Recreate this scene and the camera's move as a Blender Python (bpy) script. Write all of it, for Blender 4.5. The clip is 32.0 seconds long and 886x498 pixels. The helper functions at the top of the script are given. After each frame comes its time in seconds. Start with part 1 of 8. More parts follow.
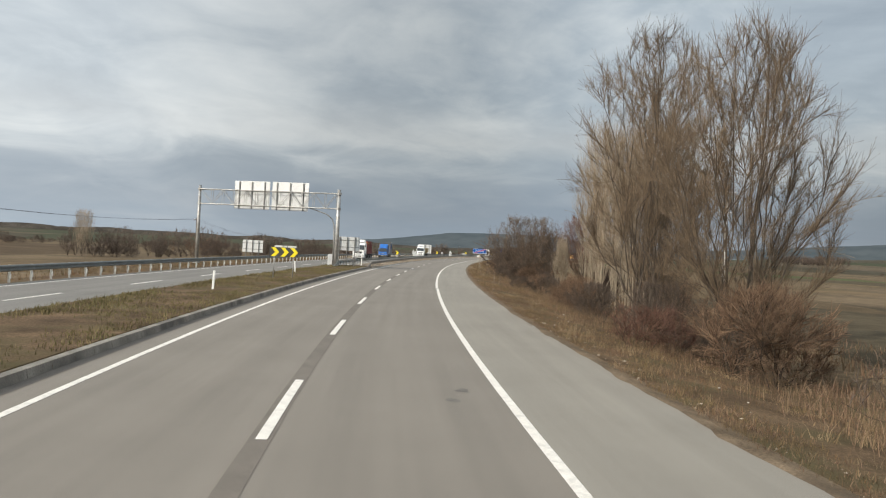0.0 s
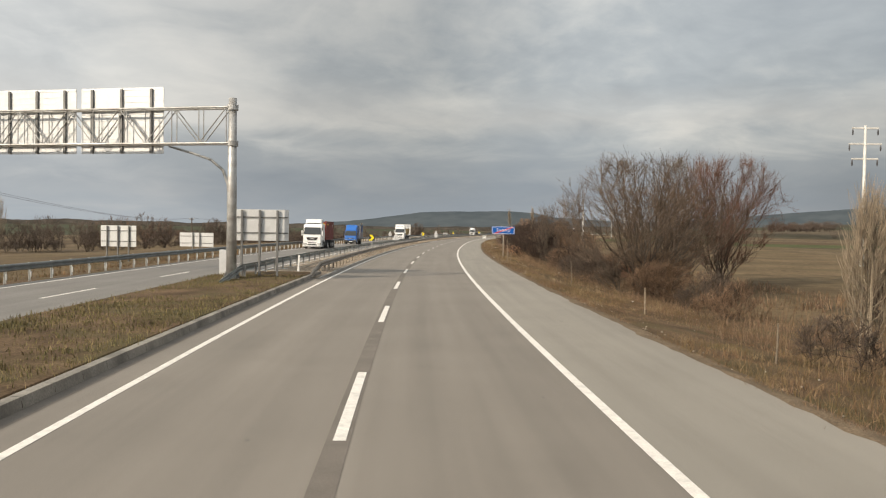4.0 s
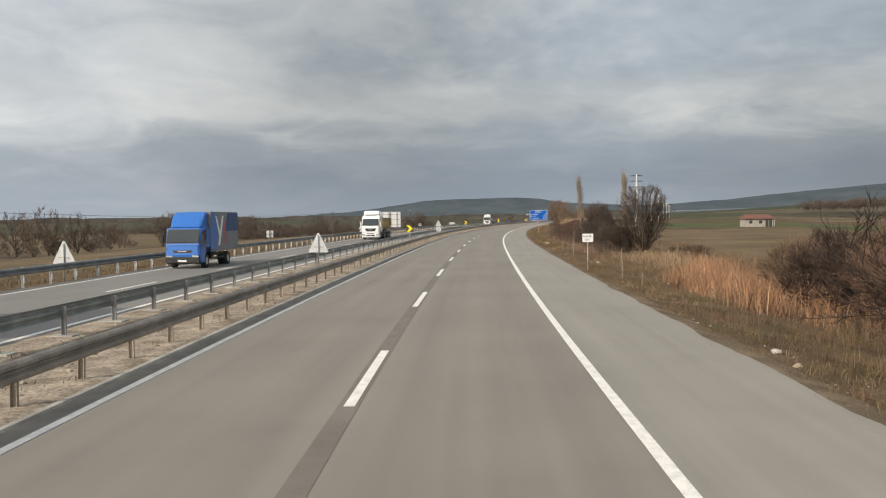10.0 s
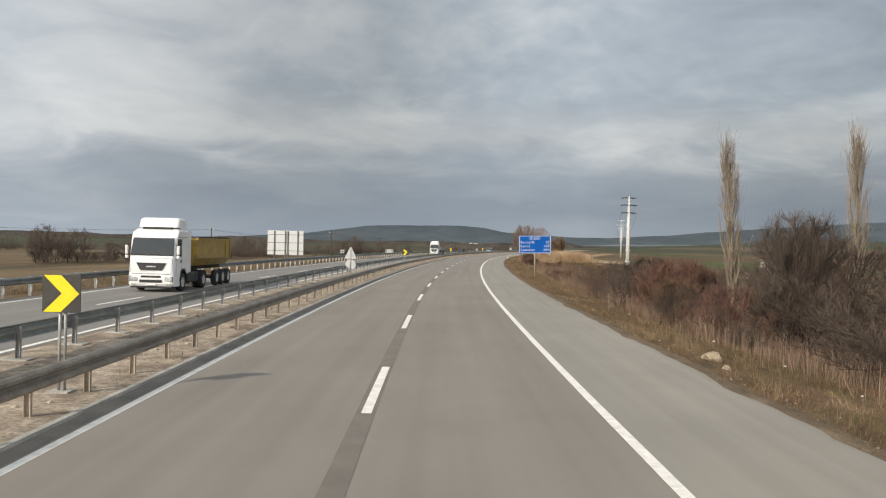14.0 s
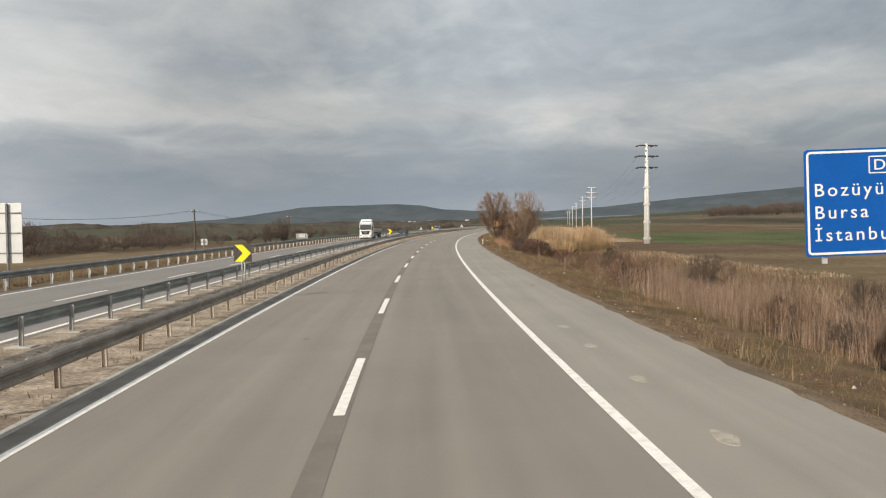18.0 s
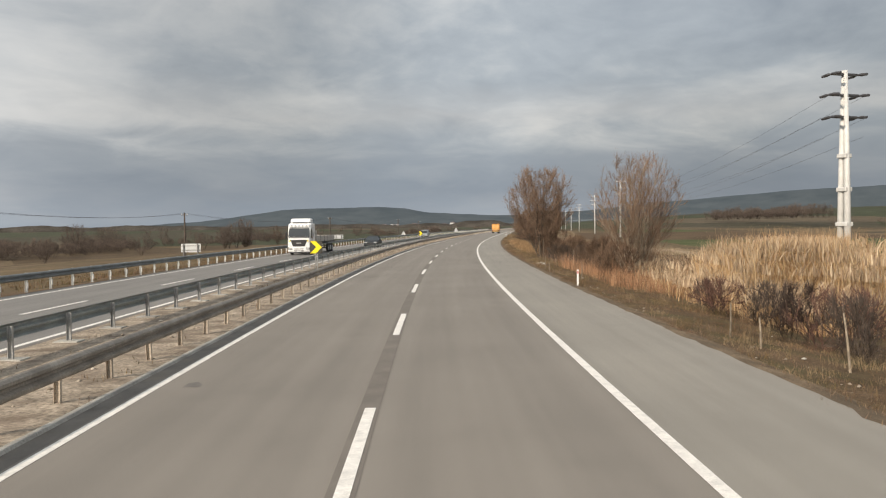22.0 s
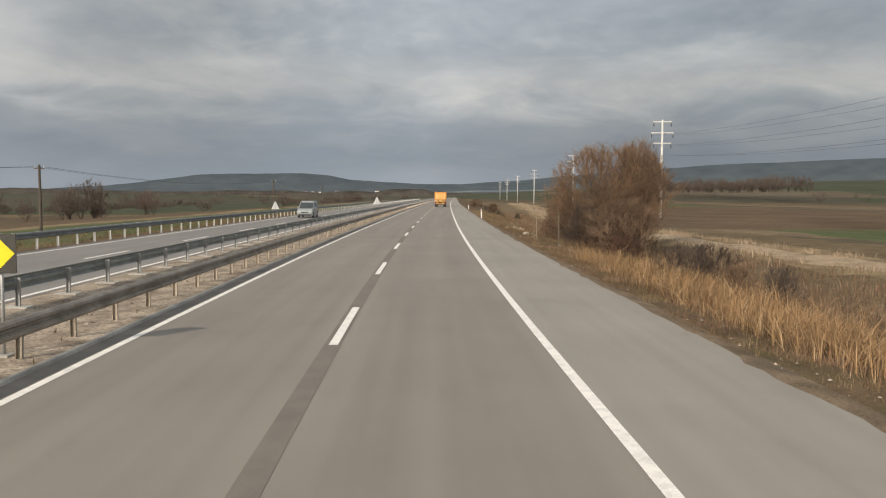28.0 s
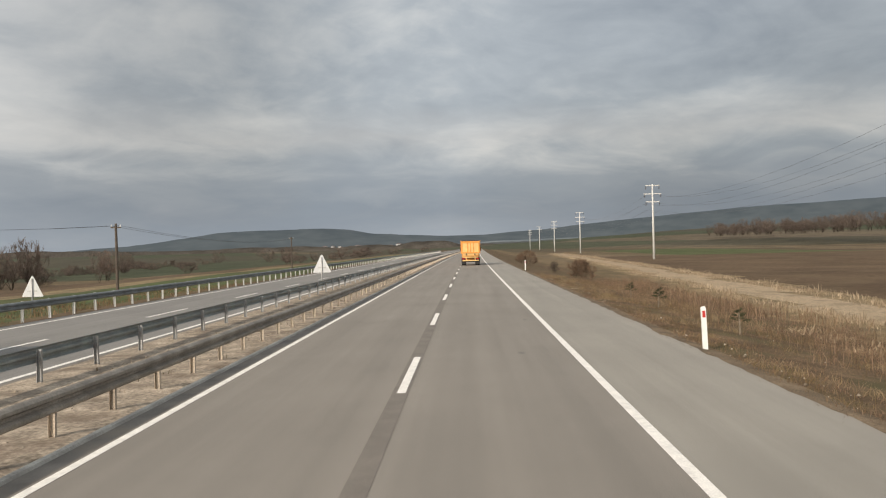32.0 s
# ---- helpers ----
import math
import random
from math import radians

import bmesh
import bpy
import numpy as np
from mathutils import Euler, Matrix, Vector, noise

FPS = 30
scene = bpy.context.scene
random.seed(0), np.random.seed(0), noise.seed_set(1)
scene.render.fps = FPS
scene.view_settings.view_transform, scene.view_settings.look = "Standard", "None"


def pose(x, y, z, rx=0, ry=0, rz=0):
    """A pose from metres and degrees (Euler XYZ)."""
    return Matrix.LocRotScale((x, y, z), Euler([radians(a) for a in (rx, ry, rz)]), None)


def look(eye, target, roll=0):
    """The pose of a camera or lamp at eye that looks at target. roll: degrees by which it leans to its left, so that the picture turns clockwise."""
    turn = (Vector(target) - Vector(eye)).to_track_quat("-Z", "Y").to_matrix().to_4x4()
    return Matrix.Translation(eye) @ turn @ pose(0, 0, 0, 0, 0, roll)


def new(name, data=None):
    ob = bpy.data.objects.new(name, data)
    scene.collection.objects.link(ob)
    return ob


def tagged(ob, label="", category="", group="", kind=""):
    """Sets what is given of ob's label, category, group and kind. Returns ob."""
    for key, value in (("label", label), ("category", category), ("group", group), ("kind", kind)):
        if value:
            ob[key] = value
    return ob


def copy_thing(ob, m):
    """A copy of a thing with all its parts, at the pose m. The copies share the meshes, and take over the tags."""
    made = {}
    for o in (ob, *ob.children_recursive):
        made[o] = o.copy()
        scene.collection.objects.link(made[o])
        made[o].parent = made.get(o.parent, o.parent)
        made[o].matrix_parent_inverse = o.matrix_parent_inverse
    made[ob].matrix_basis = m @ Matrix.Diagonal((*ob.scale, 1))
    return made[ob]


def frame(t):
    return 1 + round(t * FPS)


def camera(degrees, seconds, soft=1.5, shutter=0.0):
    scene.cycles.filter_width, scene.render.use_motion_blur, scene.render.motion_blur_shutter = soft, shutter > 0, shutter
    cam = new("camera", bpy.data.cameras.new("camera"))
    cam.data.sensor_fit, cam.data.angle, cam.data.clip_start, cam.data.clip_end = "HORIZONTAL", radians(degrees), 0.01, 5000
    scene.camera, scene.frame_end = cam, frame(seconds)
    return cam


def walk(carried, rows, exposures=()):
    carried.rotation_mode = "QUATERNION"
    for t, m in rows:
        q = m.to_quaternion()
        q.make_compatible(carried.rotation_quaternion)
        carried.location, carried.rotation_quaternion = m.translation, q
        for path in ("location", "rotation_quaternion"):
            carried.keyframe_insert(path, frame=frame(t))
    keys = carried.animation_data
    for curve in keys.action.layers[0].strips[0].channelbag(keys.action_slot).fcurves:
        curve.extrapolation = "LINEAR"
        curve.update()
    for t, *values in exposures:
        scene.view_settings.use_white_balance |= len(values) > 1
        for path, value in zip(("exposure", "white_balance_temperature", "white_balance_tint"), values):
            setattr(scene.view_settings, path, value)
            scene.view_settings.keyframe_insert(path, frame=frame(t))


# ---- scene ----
# ---------------- camera ----------------
cam = camera(58.5, 32.0, soft=1.2)
EYE_HEIGHT = 2.53
# seconds, x, y, pitch, roll, yaw
PATH = [
    (0.0, 1.32, -0.73, 0.03, -2.97, -5.40),
    (0.5, 1.30, 5.05, 0.17, -1.15, -6.66),
    (1.0, 1.35, 10.93, 0.32, 0.67, -7.92),
    (1.5, 1.41, 16.99, 0.14, 1.01, -7.72),
    (2.0, 1.55, 23.12, -0.05, 1.35, -7.53),
    (2.5, 1.75, 29.20, -0.33, 0.81, -7.34),
    (3.0, 2.01, 35.32, -0.62, 0.27, -7.16),
    (3.5, 2.36, 41.58, -0.80, -0.56, -7.42),
    (5.5, 4.59, 67.61, -3.39, -1.27, -7.42),
    (6.0, 5.31, 74.26, -2.61, -0.69, -6.62),
    (6.5, 6.10, 80.92, -2.37, -0.68, -6.37),
    (7.0, 7.00, 87.72, -2.51, -0.52, -6.80),
    (7.5, 8.07, 94.83, -1.38, -0.17, -5.37),
    (8.0, 9.08, 102.05, -1.88, 0.17, -6.34),
    (8.5, 10.24, 109.02, -2.01, -0.97, -6.52),
    (9.0, 11.16, 115.96, -2.23, -0.54, -6.45),
    (9.5, 12.13, 122.95, -2.10, -0.08, -6.64),
    (10.0, 13.09, 130.06, -2.24, 0.73, -7.15),
    (10.5, 14.11, 137.31, -2.54, 0.97, -9.71),
    (11.0, 15.11, 144.55, -2.93, -0.28, -10.20),
    (11.5, 16.24, 151.58, -2.97, 0.13, -11.38),
    (12.0, 17.30, 158.67, -2.36, 0.61, -10.27),
    (12.5, 18.63, 165.97, -1.46, 0.64, -10.32),
    (13.0, 19.79, 173.42, -1.68, -0.59, -10.94),
    (13.5, 21.03, 180.78, -0.12, -0.84, -11.16),
    (14.0, 22.42, 188.07, -0.28, -1.38, -11.30),
    (14.5, 23.64, 195.37, -0.21, -0.86, -11.06),
    (16.5, 29.71, 225.35, -1.12, -0.14, -11.68),
    (17.0, 31.50, 232.87, -1.33, 1.39, -12.80),
    (17.5, 33.11, 240.45, -1.16, 1.30, -13.87),
    (18.0, 34.90, 248.01, -1.83, 0.80, -15.79),
    (18.5, 36.62, 255.61, -1.99, 0.58, -15.94),
    (19.0, 38.40, 263.25, -2.52, 1.98, -14.71),
    (19.5, 40.49, 270.87, -2.30, 1.95, -14.16),
    (20.0, 42.29, 278.65, -2.41, 2.29, -15.55),
    (20.5, 44.36, 286.39, -2.48, 2.18, -15.80),
    (21.0, 46.37, 294.19, -2.09, 2.12, -15.93),
    (21.5, 48.53, 302.02, -1.72, 2.07, -16.39),
    (22.0, 50.79, 309.89, -1.61, 0.65, -16.99),
    (22.5, 53.00, 317.82, -1.48, -0.46, -15.96),
    (23.0, 55.52, 325.67, -1.56, -2.34, -16.64),
    (23.5, 58.08, 333.39, -1.65, -2.14, -15.63),
    (24.0, 60.51, 341.18, -1.82, -2.46, -15.89),
    (24.5, 63.09, 349.07, -2.07, -1.30, -15.54),
    (25.0, 65.56, 357.09, -2.67, -1.62, -16.92),
    (25.5, 68.17, 365.06, -2.78, -1.24, -19.02),
    (27.5, 79.44, 397.33, -4.11, 0.23, -22.81),
    (28.0, 82.59, 405.92, -3.87, -0.32, -22.37),
    (28.5, 85.86, 414.59, -3.63, 0.94, -22.64),
    (29.0, 89.12, 423.20, -3.45, 0.64, -23.88),
    (29.5, 92.19, 431.67, -3.18, 0.08, -24.17),
    (30.0, 95.40, 439.83, -2.84, -0.61, -23.61),
    (30.5, 98.56, 447.80, -2.16, -0.80, -22.62),
    (31.0, 101.80, 455.78, -1.14, -1.00, -21.91),
    (31.5, 105.21, 464.04, -0.81, 0.88, -20.86),
    (32.0, 108.70, 472.44, -0.13, 1.38, -20.72),
]
# seconds, stops, white balance
EXPOSURES = [(0.0, 0.3, 6600, 9), (1.0, 0.42, 6700, 9.5), (2.0, 0.25, 6950, 10), (3.5, 0.3, 7250, 12), (6.0, 0.25, 7050, 12), (7.5, 0.22, 6850, 11), (9.0, 0.2, 6800, 11), (14.0, 0.22, 6700, 11), (18.0, 0.25, 6950, 12), (22.0, 0.22, 6900, 12.5), (25.0, 0.25, 7150, 14), (28.0, 0.13, 6950, 12.5), (29.0, 0.1, 7050, 13), (32.0, 0.2, 6950, 12.5)]
walk(cam, [(t, pose(x, y, EYE_HEIGHT, 90 + p, r, w)) for t, x, y, p, r, w in PATH], exposures=EXPOSURES)

# ---------------- road line: curvature every 40 m from s = -60 ----------------
BENDS = (0.00338, 0.00255, 0.00169, 0.00089, 0.00078, 0.00093, 0.00026, 0.00086, 0.00083, 0.00057, 0.00078, 0.00088,
         0.00078, 0.00043, 0.00007, 0.00004, 0.00005, 0.00005, 0.00005, 0.00004, 0.00004, 0.00003, 0.00002)
S0, S1, STEP = -60.0, 820.0, 2.0
_sg = np.arange(S0, S1 + 1, STEP)
_kap = np.interp(_sg, np.arange(-60, 821, 40.0), BENDS)
_th = -np.concatenate([[0], np.cumsum((_kap[1:] + _kap[:-1]) / 2 * STEP)])
_i0 = int(round(-S0 / STEP))
_th = _th - _th[_i0]
_dx, _dy = -np.sin(_th) * STEP, np.cos(_th) * STEP
_cx = np.concatenate([[0], np.cumsum((_dx[1:] + _dx[:-1]) / 2)])
_cy = np.concatenate([[0], np.cumsum((_dy[1:] + _dy[:-1]) / 2)])
_cx, _cy = _cx - _cx[_i0], _cy - _cy[_i0]


def heading(s):
    return float(np.interp(s, _sg, _th))


def at(s, lat, z=0.0):
    """World place of a point s metres along the road, lat metres right of the lane dashes."""
    a = heading(s)
    x, y = float(np.interp(s, _sg, _cx)), float(np.interp(s, _sg, _cy))
    over = s - S1 if s > S1 else (s - S0 if s < S0 else 0.0)
    x, y = x - math.sin(a) * over, y + math.cos(a) * over
    return Vector((x + lat * math.cos(a), y + lat * math.sin(a), z))


def here(s, lat, z=0.0, turn=0.0):
    """Pose of a thing on the road's frame: local y along the road."""
    return Matrix.Translation(at(s, lat, z)) @ Matrix.Rotation(heading(s) + radians(turn), 4, "Z")


LANE = 3.70
EDGE_L = -3.58
DASH0 = 9.45

# height of the ground across the road
_gl = [-2000, -150, -100, -60, -40, -30, -20, -17.2, -16.4, -15.9, 6.66, 7.4, 9.5, 13, 18, 60, 150, 2000]
_gz = [-8.0, -8.0, -5.0, -2.2, -1.1, -0.75, -0.4, -0.12, -0.05, -0.06, -0.06, -0.10, -0.42, -1.05, -1.2, -1.2, -1.2, -1.2]


def ground_z(lat):
    return float(np.interp(lat, _gl, _gz))


def ground_h(s, lat):
    """Height of the uneven ground beside the road."""
    z = ground_z(lat)
    if lat > 7.2 or lat < -17.5:
        k = min(1.0, (lat - 7.2) / 1.5) if lat > 0 else 1.0
        z += k * (0.10 * noise.noise(Vector((s * 0.12, lat * 0.25, 3.1))) + 0.07 * noise.noise(Vector((s * 0.45, lat * 0.6, 5.3))))
        if abs(lat) > 19:
            z += 0.25 * noise.noise(Vector((s * 0.02, lat * 0.02, 7.7)))
    return z


# ---------------- light ----------------
SUN_AZ, SUN_EL = 236.0, 28.0      # degrees clockwise from +y; height
world = bpy.data.worlds.new("sky")
scene.world = world
world.use_nodes = True


def build_sky():
    nt = world.node_tree
    n, l = nt.nodes, nt.links
    n.clear()
    out = n.new("ShaderNodeOutputWorld")
    bg = n.new("ShaderNodeBackground")
    l.new(bg.outputs[0], out.inputs[0])
    sky = n.new("ShaderNodeTexSky")
    sky.sky_type, sky.sun_disc = "NISHITA", False
    sky.sun_elevation, sky.sun_rotation = radians(SUN_EL), radians(SUN_AZ)
    sky.air_density, sky.dust_density = 1.2, 2.5
    tc = n.new("ShaderNodeTexCoord")
    sep = n.new("ShaderNodeSeparateXYZ")
    l.new(tc.outputs["Generated"], sep.inputs[0])

    def m(op, a, b=None, clamp=False):
        k = n.new("ShaderNodeMath")
        k.operation, k.use_clamp = op, clamp
        for i, v in enumerate((a, b)):
            if v is None:
                continue
            if isinstance(v, (int, float)):
                k.inputs[i].default_value = v
            else:
                l.new(v, k.inputs[i])
        return k.outputs[0]

    def noise_at(vec, scale, detail, rough, dist=0.0):
        k = n.new("ShaderNodeTexNoise")
        k.inputs["Scale"].default_value, k.inputs["Detail"].default_value = scale, detail
        k.inputs["Roughness"].default_value, k.inputs["Distortion"].default_value = rough, dist
        l.new(vec, k.inputs["Vector"])
        return k.outputs["Fac"]

    def ramp(fac, stops):
        k = n.new("ShaderNodeValToRGB")
        while len(k.color_ramp.elements) < len(stops):
            k.color_ramp.elements.new(0.5)
        for e, (p, c) in zip(k.color_ramp.elements, stops):
            e.position, e.color = p, (*c, 1)
        l.new(fac, k.inputs[0])
        return k.outputs[0]

    def mix(fac, a, b, kind="MIX"):
        k = n.new("ShaderNodeMix")
        k.data_type, k.blend_type = "RGBA", kind
        for i, v in ((0, fac), (6, a), (7, b)):
            if isinstance(v, (int, float)):
                k.inputs[i].default_value = v
            elif isinstance(v, tuple):
                k.inputs[i].default_value = (*v, 1)
            else:
                l.new(v, k.inputs[i])
        return k.outputs[2]

    up = m("MAXIMUM", sep.outputs[2], 0.0)
    flat = m("ADD", up, 0.22)
    comb = n.new("ShaderNodeCombineXYZ")
    l.new(m("DIVIDE", sep.outputs[0], flat), comb.inputs[0])
    l.new(m("DIVIDE", sep.outputs[1], flat), comb.inputs[1])
    vec = comb.outputs[0]
    big = noise_at(vec, 0.8, 4, 0.5, 0.7)
    mid = noise_at(vec, 2.2, 7, 0.55, 0.6)
    fine = noise_at(vec, 8.0, 8, 0.6, 0.4)
    f = m("ADD", m("MULTIPLY", big, 0.60), m("ADD", m("MULTIPLY", mid, 0.30), m("MULTIPLY", fine, 0.10)))
    clouds = ramp(f, [(0.36, (0.235, 0.265, 0.30)), (0.46, (0.33, 0.362, 0.392)), (0.54, (0.465, 0.482, 0.490)), (0.67, (0.69, 0.675, 0.645))])
    # low bank of darker cloud over the horizon, with a ragged upper rim
    rag = m("ADD", up, m("MULTIPLY", m("SUBTRACT", mid, 0.5), 0.06))
    bank = ramp(rag, [(0.0, (1, 1, 1)), (0.085, (1, 1, 1)), (0.125, (0, 0, 0))])
    low = ramp(rag, [(0.0, (0.270, 0.318, 0.375)), (0.05, (0.205, 0.245, 0.30)), (0.10, (0.275, 0.305, 0.345))])
    body = mix(m("MULTIPLY", bank, 0.82), clouds, low)
    # paler, warm rim above the bank
    rim = ramp(rag, [(0.105, (0, 0, 0)), (0.135, (1, 1, 1)), (0.18, (0, 0, 0))])
    body = mix(m("MULTIPLY", rim, 0.28), body, (0.61, 0.57, 0.53))
    # brighter cloud towards the sun
    sunv = n.new("ShaderNodeVectorMath")
    sunv.operation = "DOT_PRODUCT"
    l.new(tc.outputs["Generated"], sunv.inputs[0])
    a, e = radians(SUN_AZ), radians(SUN_EL)
    sunv.inputs[1].default_value = (math.sin(a) * math.cos(e), math.cos(a) * math.cos(e), math.sin(e))
    near = m("MULTIPLY", m("ADD", sunv.outputs["Value"], 0.75), 0.57, True)
    glow = m("ADD", 1.0, m("MULTIPLY", m("POWER", near, 2.0), 1.1))
    body = mix(1.0, body, glow, "MULTIPLY")
    # thin bright place in the cloud, low in the north-west
    thin = n.new("ShaderNodeVectorMath")
    thin.operation = "DOT_PRODUCT"
    l.new(tc.outputs["Generated"], thin.inputs[0])
    a2, e2 = radians(-20.0), radians(11.0)
    thin.inputs[1].default_value = (math.sin(a2) * math.cos(e2), math.cos(a2) * math.cos(e2), math.sin(e2))
    patch = m("MULTIPLY", m("SUBTRACT", thin.outputs["Value"], 0.90), 7.5, True)
    body = mix(m("MULTIPLY", m("MULTIPLY", m("POWER", patch, 1.6), m("ADD", 0.1, m("MULTIPLY", mid, 1.1))), m("SUBTRACT", 1.0, m("MULTIPLY", bank, 0.6))), body, (0.74, 0.75, 0.76))
    for az, el, edge, k in ((-1.0, 13.0, 0.955, 0.80), (27.0, 13.0, 0.94, 1.20), (45.0, 2.0, 0.972, 0.80), (32.0, 3.0, 0.982, 0.76), (20.0, 3.0, 0.988, 0.93)):
        lobe = n.new("ShaderNodeVectorMath")
        lobe.operation = "DOT_PRODUCT"
        l.new(tc.outputs["Generated"], lobe.inputs[0])
        a3, e3 = radians(az), radians(el)
        lobe.inputs[1].default_value = (math.sin(a3) * math.cos(e3), math.cos(a3) * math.cos(e3), math.sin(e3))
        f3 = m("MULTIPLY", m("SUBTRACT", lobe.outputs["Value"], edge), 1.0 / (1 - edge), True)
        body = mix(1.0, body, m("ADD", 1.0, m("MULTIPLY", f3, k - 1.0)), "MULTIPLY")
    body = mix(1.0, body, (0.955, 1.0, 1.035), "MULTIPLY")
    skyc = mix(1.0, sky.outputs[0], (0.10, 0.10, 0.10), "MULTIPLY")
    l.new(mix(0.93, skyc, body), bg.inputs[0])
    bg.inputs[1].default_value = SKY_STRENGTH


SKY_STRENGTH = 1.0
build_sky()
sun = new("sun", bpy.data.lights.new("sun", "SUN"))
sun.data.energy, sun.data.angle, sun.data.color = 3.5, radians(1.0), (1.0, 0.92, 0.80)
_a, _e = radians(SUN_AZ), radians(SUN_EL)
sun.matrix_world = look((0, 0, 60), (-math.sin(_a) * math.cos(_e), -math.cos(_a) * math.cos(_e), 60 - math.sin(_e)))

# ---------------- materials ----------------
def material(name, base, rough=0.8, metal=0.0, scale=6.0, amount=0.25, fine=60.0, fine_amount=0.15, bump=0.2, coords="Object",
             stain=None, stain_scale=1.0, stain_amount=0.0, random_amount=0.0, coat=0.0, trans=0.0, spec=0.5):
    """Surface with blotches at two scales, bump, and an optional stain colour."""
    mt = bpy.data.materials.new(name)
    mt.use_nodes = True
    nt = mt.node_tree
    n, l = nt.nodes, nt.links
    b = n["Principled BSDF"]
    b.inputs["Roughness"].default_value, b.inputs["Metallic"].default_value = rough, metal
    b.inputs["Coat Weight"].default_value, b.inputs["Transmission Weight"].default_value = coat, trans
    b.inputs["Specular IOR Level"].default_value = spec
    if coords == "World":
        vec = n.new("ShaderNodeNewGeometry").outputs["Position"]
    else:
        vec = n.new("ShaderNodeTexCoord").outputs[coords]

    def noise_fac(sc, detail=5.0):
        k = n.new("ShaderNodeTexNoise")
        k.inputs["Scale"].default_value, k.inputs["Detail"].default_value = sc, detail
        l.new(vec, k.inputs["Vector"])
        return k.outputs["Fac"]

    def shade(col_in, fac, amt):
        r = n.new("ShaderNodeMapRange")
        r.inputs[1].default_value, r.inputs[2].default_value = 0.3, 0.7
        r.inputs[3].default_value, r.inputs[4].default_value = 1 - amt, 1 + amt
        l.new(fac, r.inputs[0])
        k = n.new("ShaderNodeMix")
        k.data_type, k.blend_type = "RGBA", "MULTIPLY"
        k.inputs[0].default_value = 1.0
        if isinstance(col_in, tuple):
            k.inputs[6].default_value = (*col_in, 1)
        else:
            l.new(col_in, k.inputs[6])
        l.new(r.outputs[0], k.inputs[7])
        return k.outputs[2]

    f1, f2 = noise_fac(scale), noise_fac(fine, 3.0)
    col = shade(shade(base, f1, amount), f2, fine_amount)
    if stain:
        f3 = noise_fac(stain_scale, 6.0)
        r = n.new("ShaderNodeMapRange")
        r.inputs[1].default_value, r.inputs[2].default_value, r.inputs[4].default_value = 0.48, 0.66, stain_amount
        l.new(f3, r.inputs[0])
        k = n.new("ShaderNodeMix")
        k.data_type = "RGBA"
        l.new(r.outputs[0], k.inputs[0])
        l.new(col, k.inputs[6])
        k.inputs[7].default_value = (*stain, 1)
        col = k.outputs[2]
    if random_amount:
        oi = n.new("ShaderNodeObjectInfo")
        col = shade(col, oi.outputs["Random"], random_amount)
    l.new(col, b.inputs["Base Color"])
    if bump:
        bp = n.new("ShaderNodeBump")
        bp.inputs["Strength"].default_value, bp.inputs["Distance"].default_value = bump, 0.02
        l.new(f2, bp.inputs["Height"])
        l.new(bp.outputs[0], b.inputs["Normal"])
    return mt


def island_material(name, stops, rough=0.9, other=None, clump=0.9):
    """Colour picked per loose piece: for blades, twigs and leaves."""
    mt = bpy.data.materials.new(name)
    mt.use_nodes = True
    nt = mt.node_tree
    n, l = nt.nodes, nt.links
    b = n["Principled BSDF"]
    b.inputs["Roughness"].default_value = rough
    b.inputs["Specular IOR Level"].default_value = 0.2
    g = n.new("ShaderNodeNewGeometry")
    r = n.new("ShaderNodeValToRGB")
    while len(r.color_ramp.elements) < len(stops):
        r.color_ramp.elements.new(0.5)
    for e, (p, c) in zip(r.color_ramp.elements, stops):
        e.position, e.color = p, (*c, 1)
    l.new(g.outputs["Random Per Island"], r.inputs[0])
    colour = r.outputs[0]
    if other:
        r2 = n.new("ShaderNodeValToRGB")
        while len(r2.color_ramp.elements) < len(other):
            r2.color_ramp.elements.new(0.5)
        for e, (p, c) in zip(r2.color_ramp.elements, other):
            e.position, e.color = p, (*c, 1)
        l.new(g.outputs["Random Per Island"], r2.inputs[0])
        k2 = n.new("ShaderNodeTexNoise")
        k2.inputs["Scale"].default_value, k2.inputs["Detail"].default_value = clump, 3
        l.new(g.outputs["Position"], k2.inputs["Vector"])
        m2 = n.new("ShaderNodeMapRange")
        m2.inputs[1].default_value, m2.inputs[2].default_value = 0.46, 0.60
        l.new(k2.outputs["Fac"], m2.inputs[0])
        x2 = n.new("ShaderNodeMix")
        x2.data_type = "RGBA"
        l.new(m2.outputs[0], x2.inputs[0])
        l.new(colour, x2.inputs[6])
        l.new(r2.outputs[0], x2.inputs[7])
        colour = x2.outputs[2]
    k = n.new("ShaderNodeTexNoise")
    k.inputs["Scale"].default_value, k.inputs["Detail"].default_value = 0.35, 4
    l.new(g.outputs["Position"], k.inputs["Vector"])
    mr = n.new("ShaderNodeMapRange")
    mr.inputs[1].default_value, mr.inputs[2].default_value, mr.inputs[3].default_value, mr.inputs[4].default_value = 0.3, 0.7, 0.7, 1.3
    l.new(k.outputs["Fac"], mr.inputs[0])
    mx = n.new("ShaderNodeMix")
    mx.data_type, mx.blend_type = "RGBA", "MULTIPLY"
    mx.inputs[0].default_value = 1.0
    l.new(colour, mx.inputs[6])
    l.new(mr.outputs[0], mx.inputs[7])
    l.new(mx.outputs[2], b.inputs["Base Color"])
    return mt


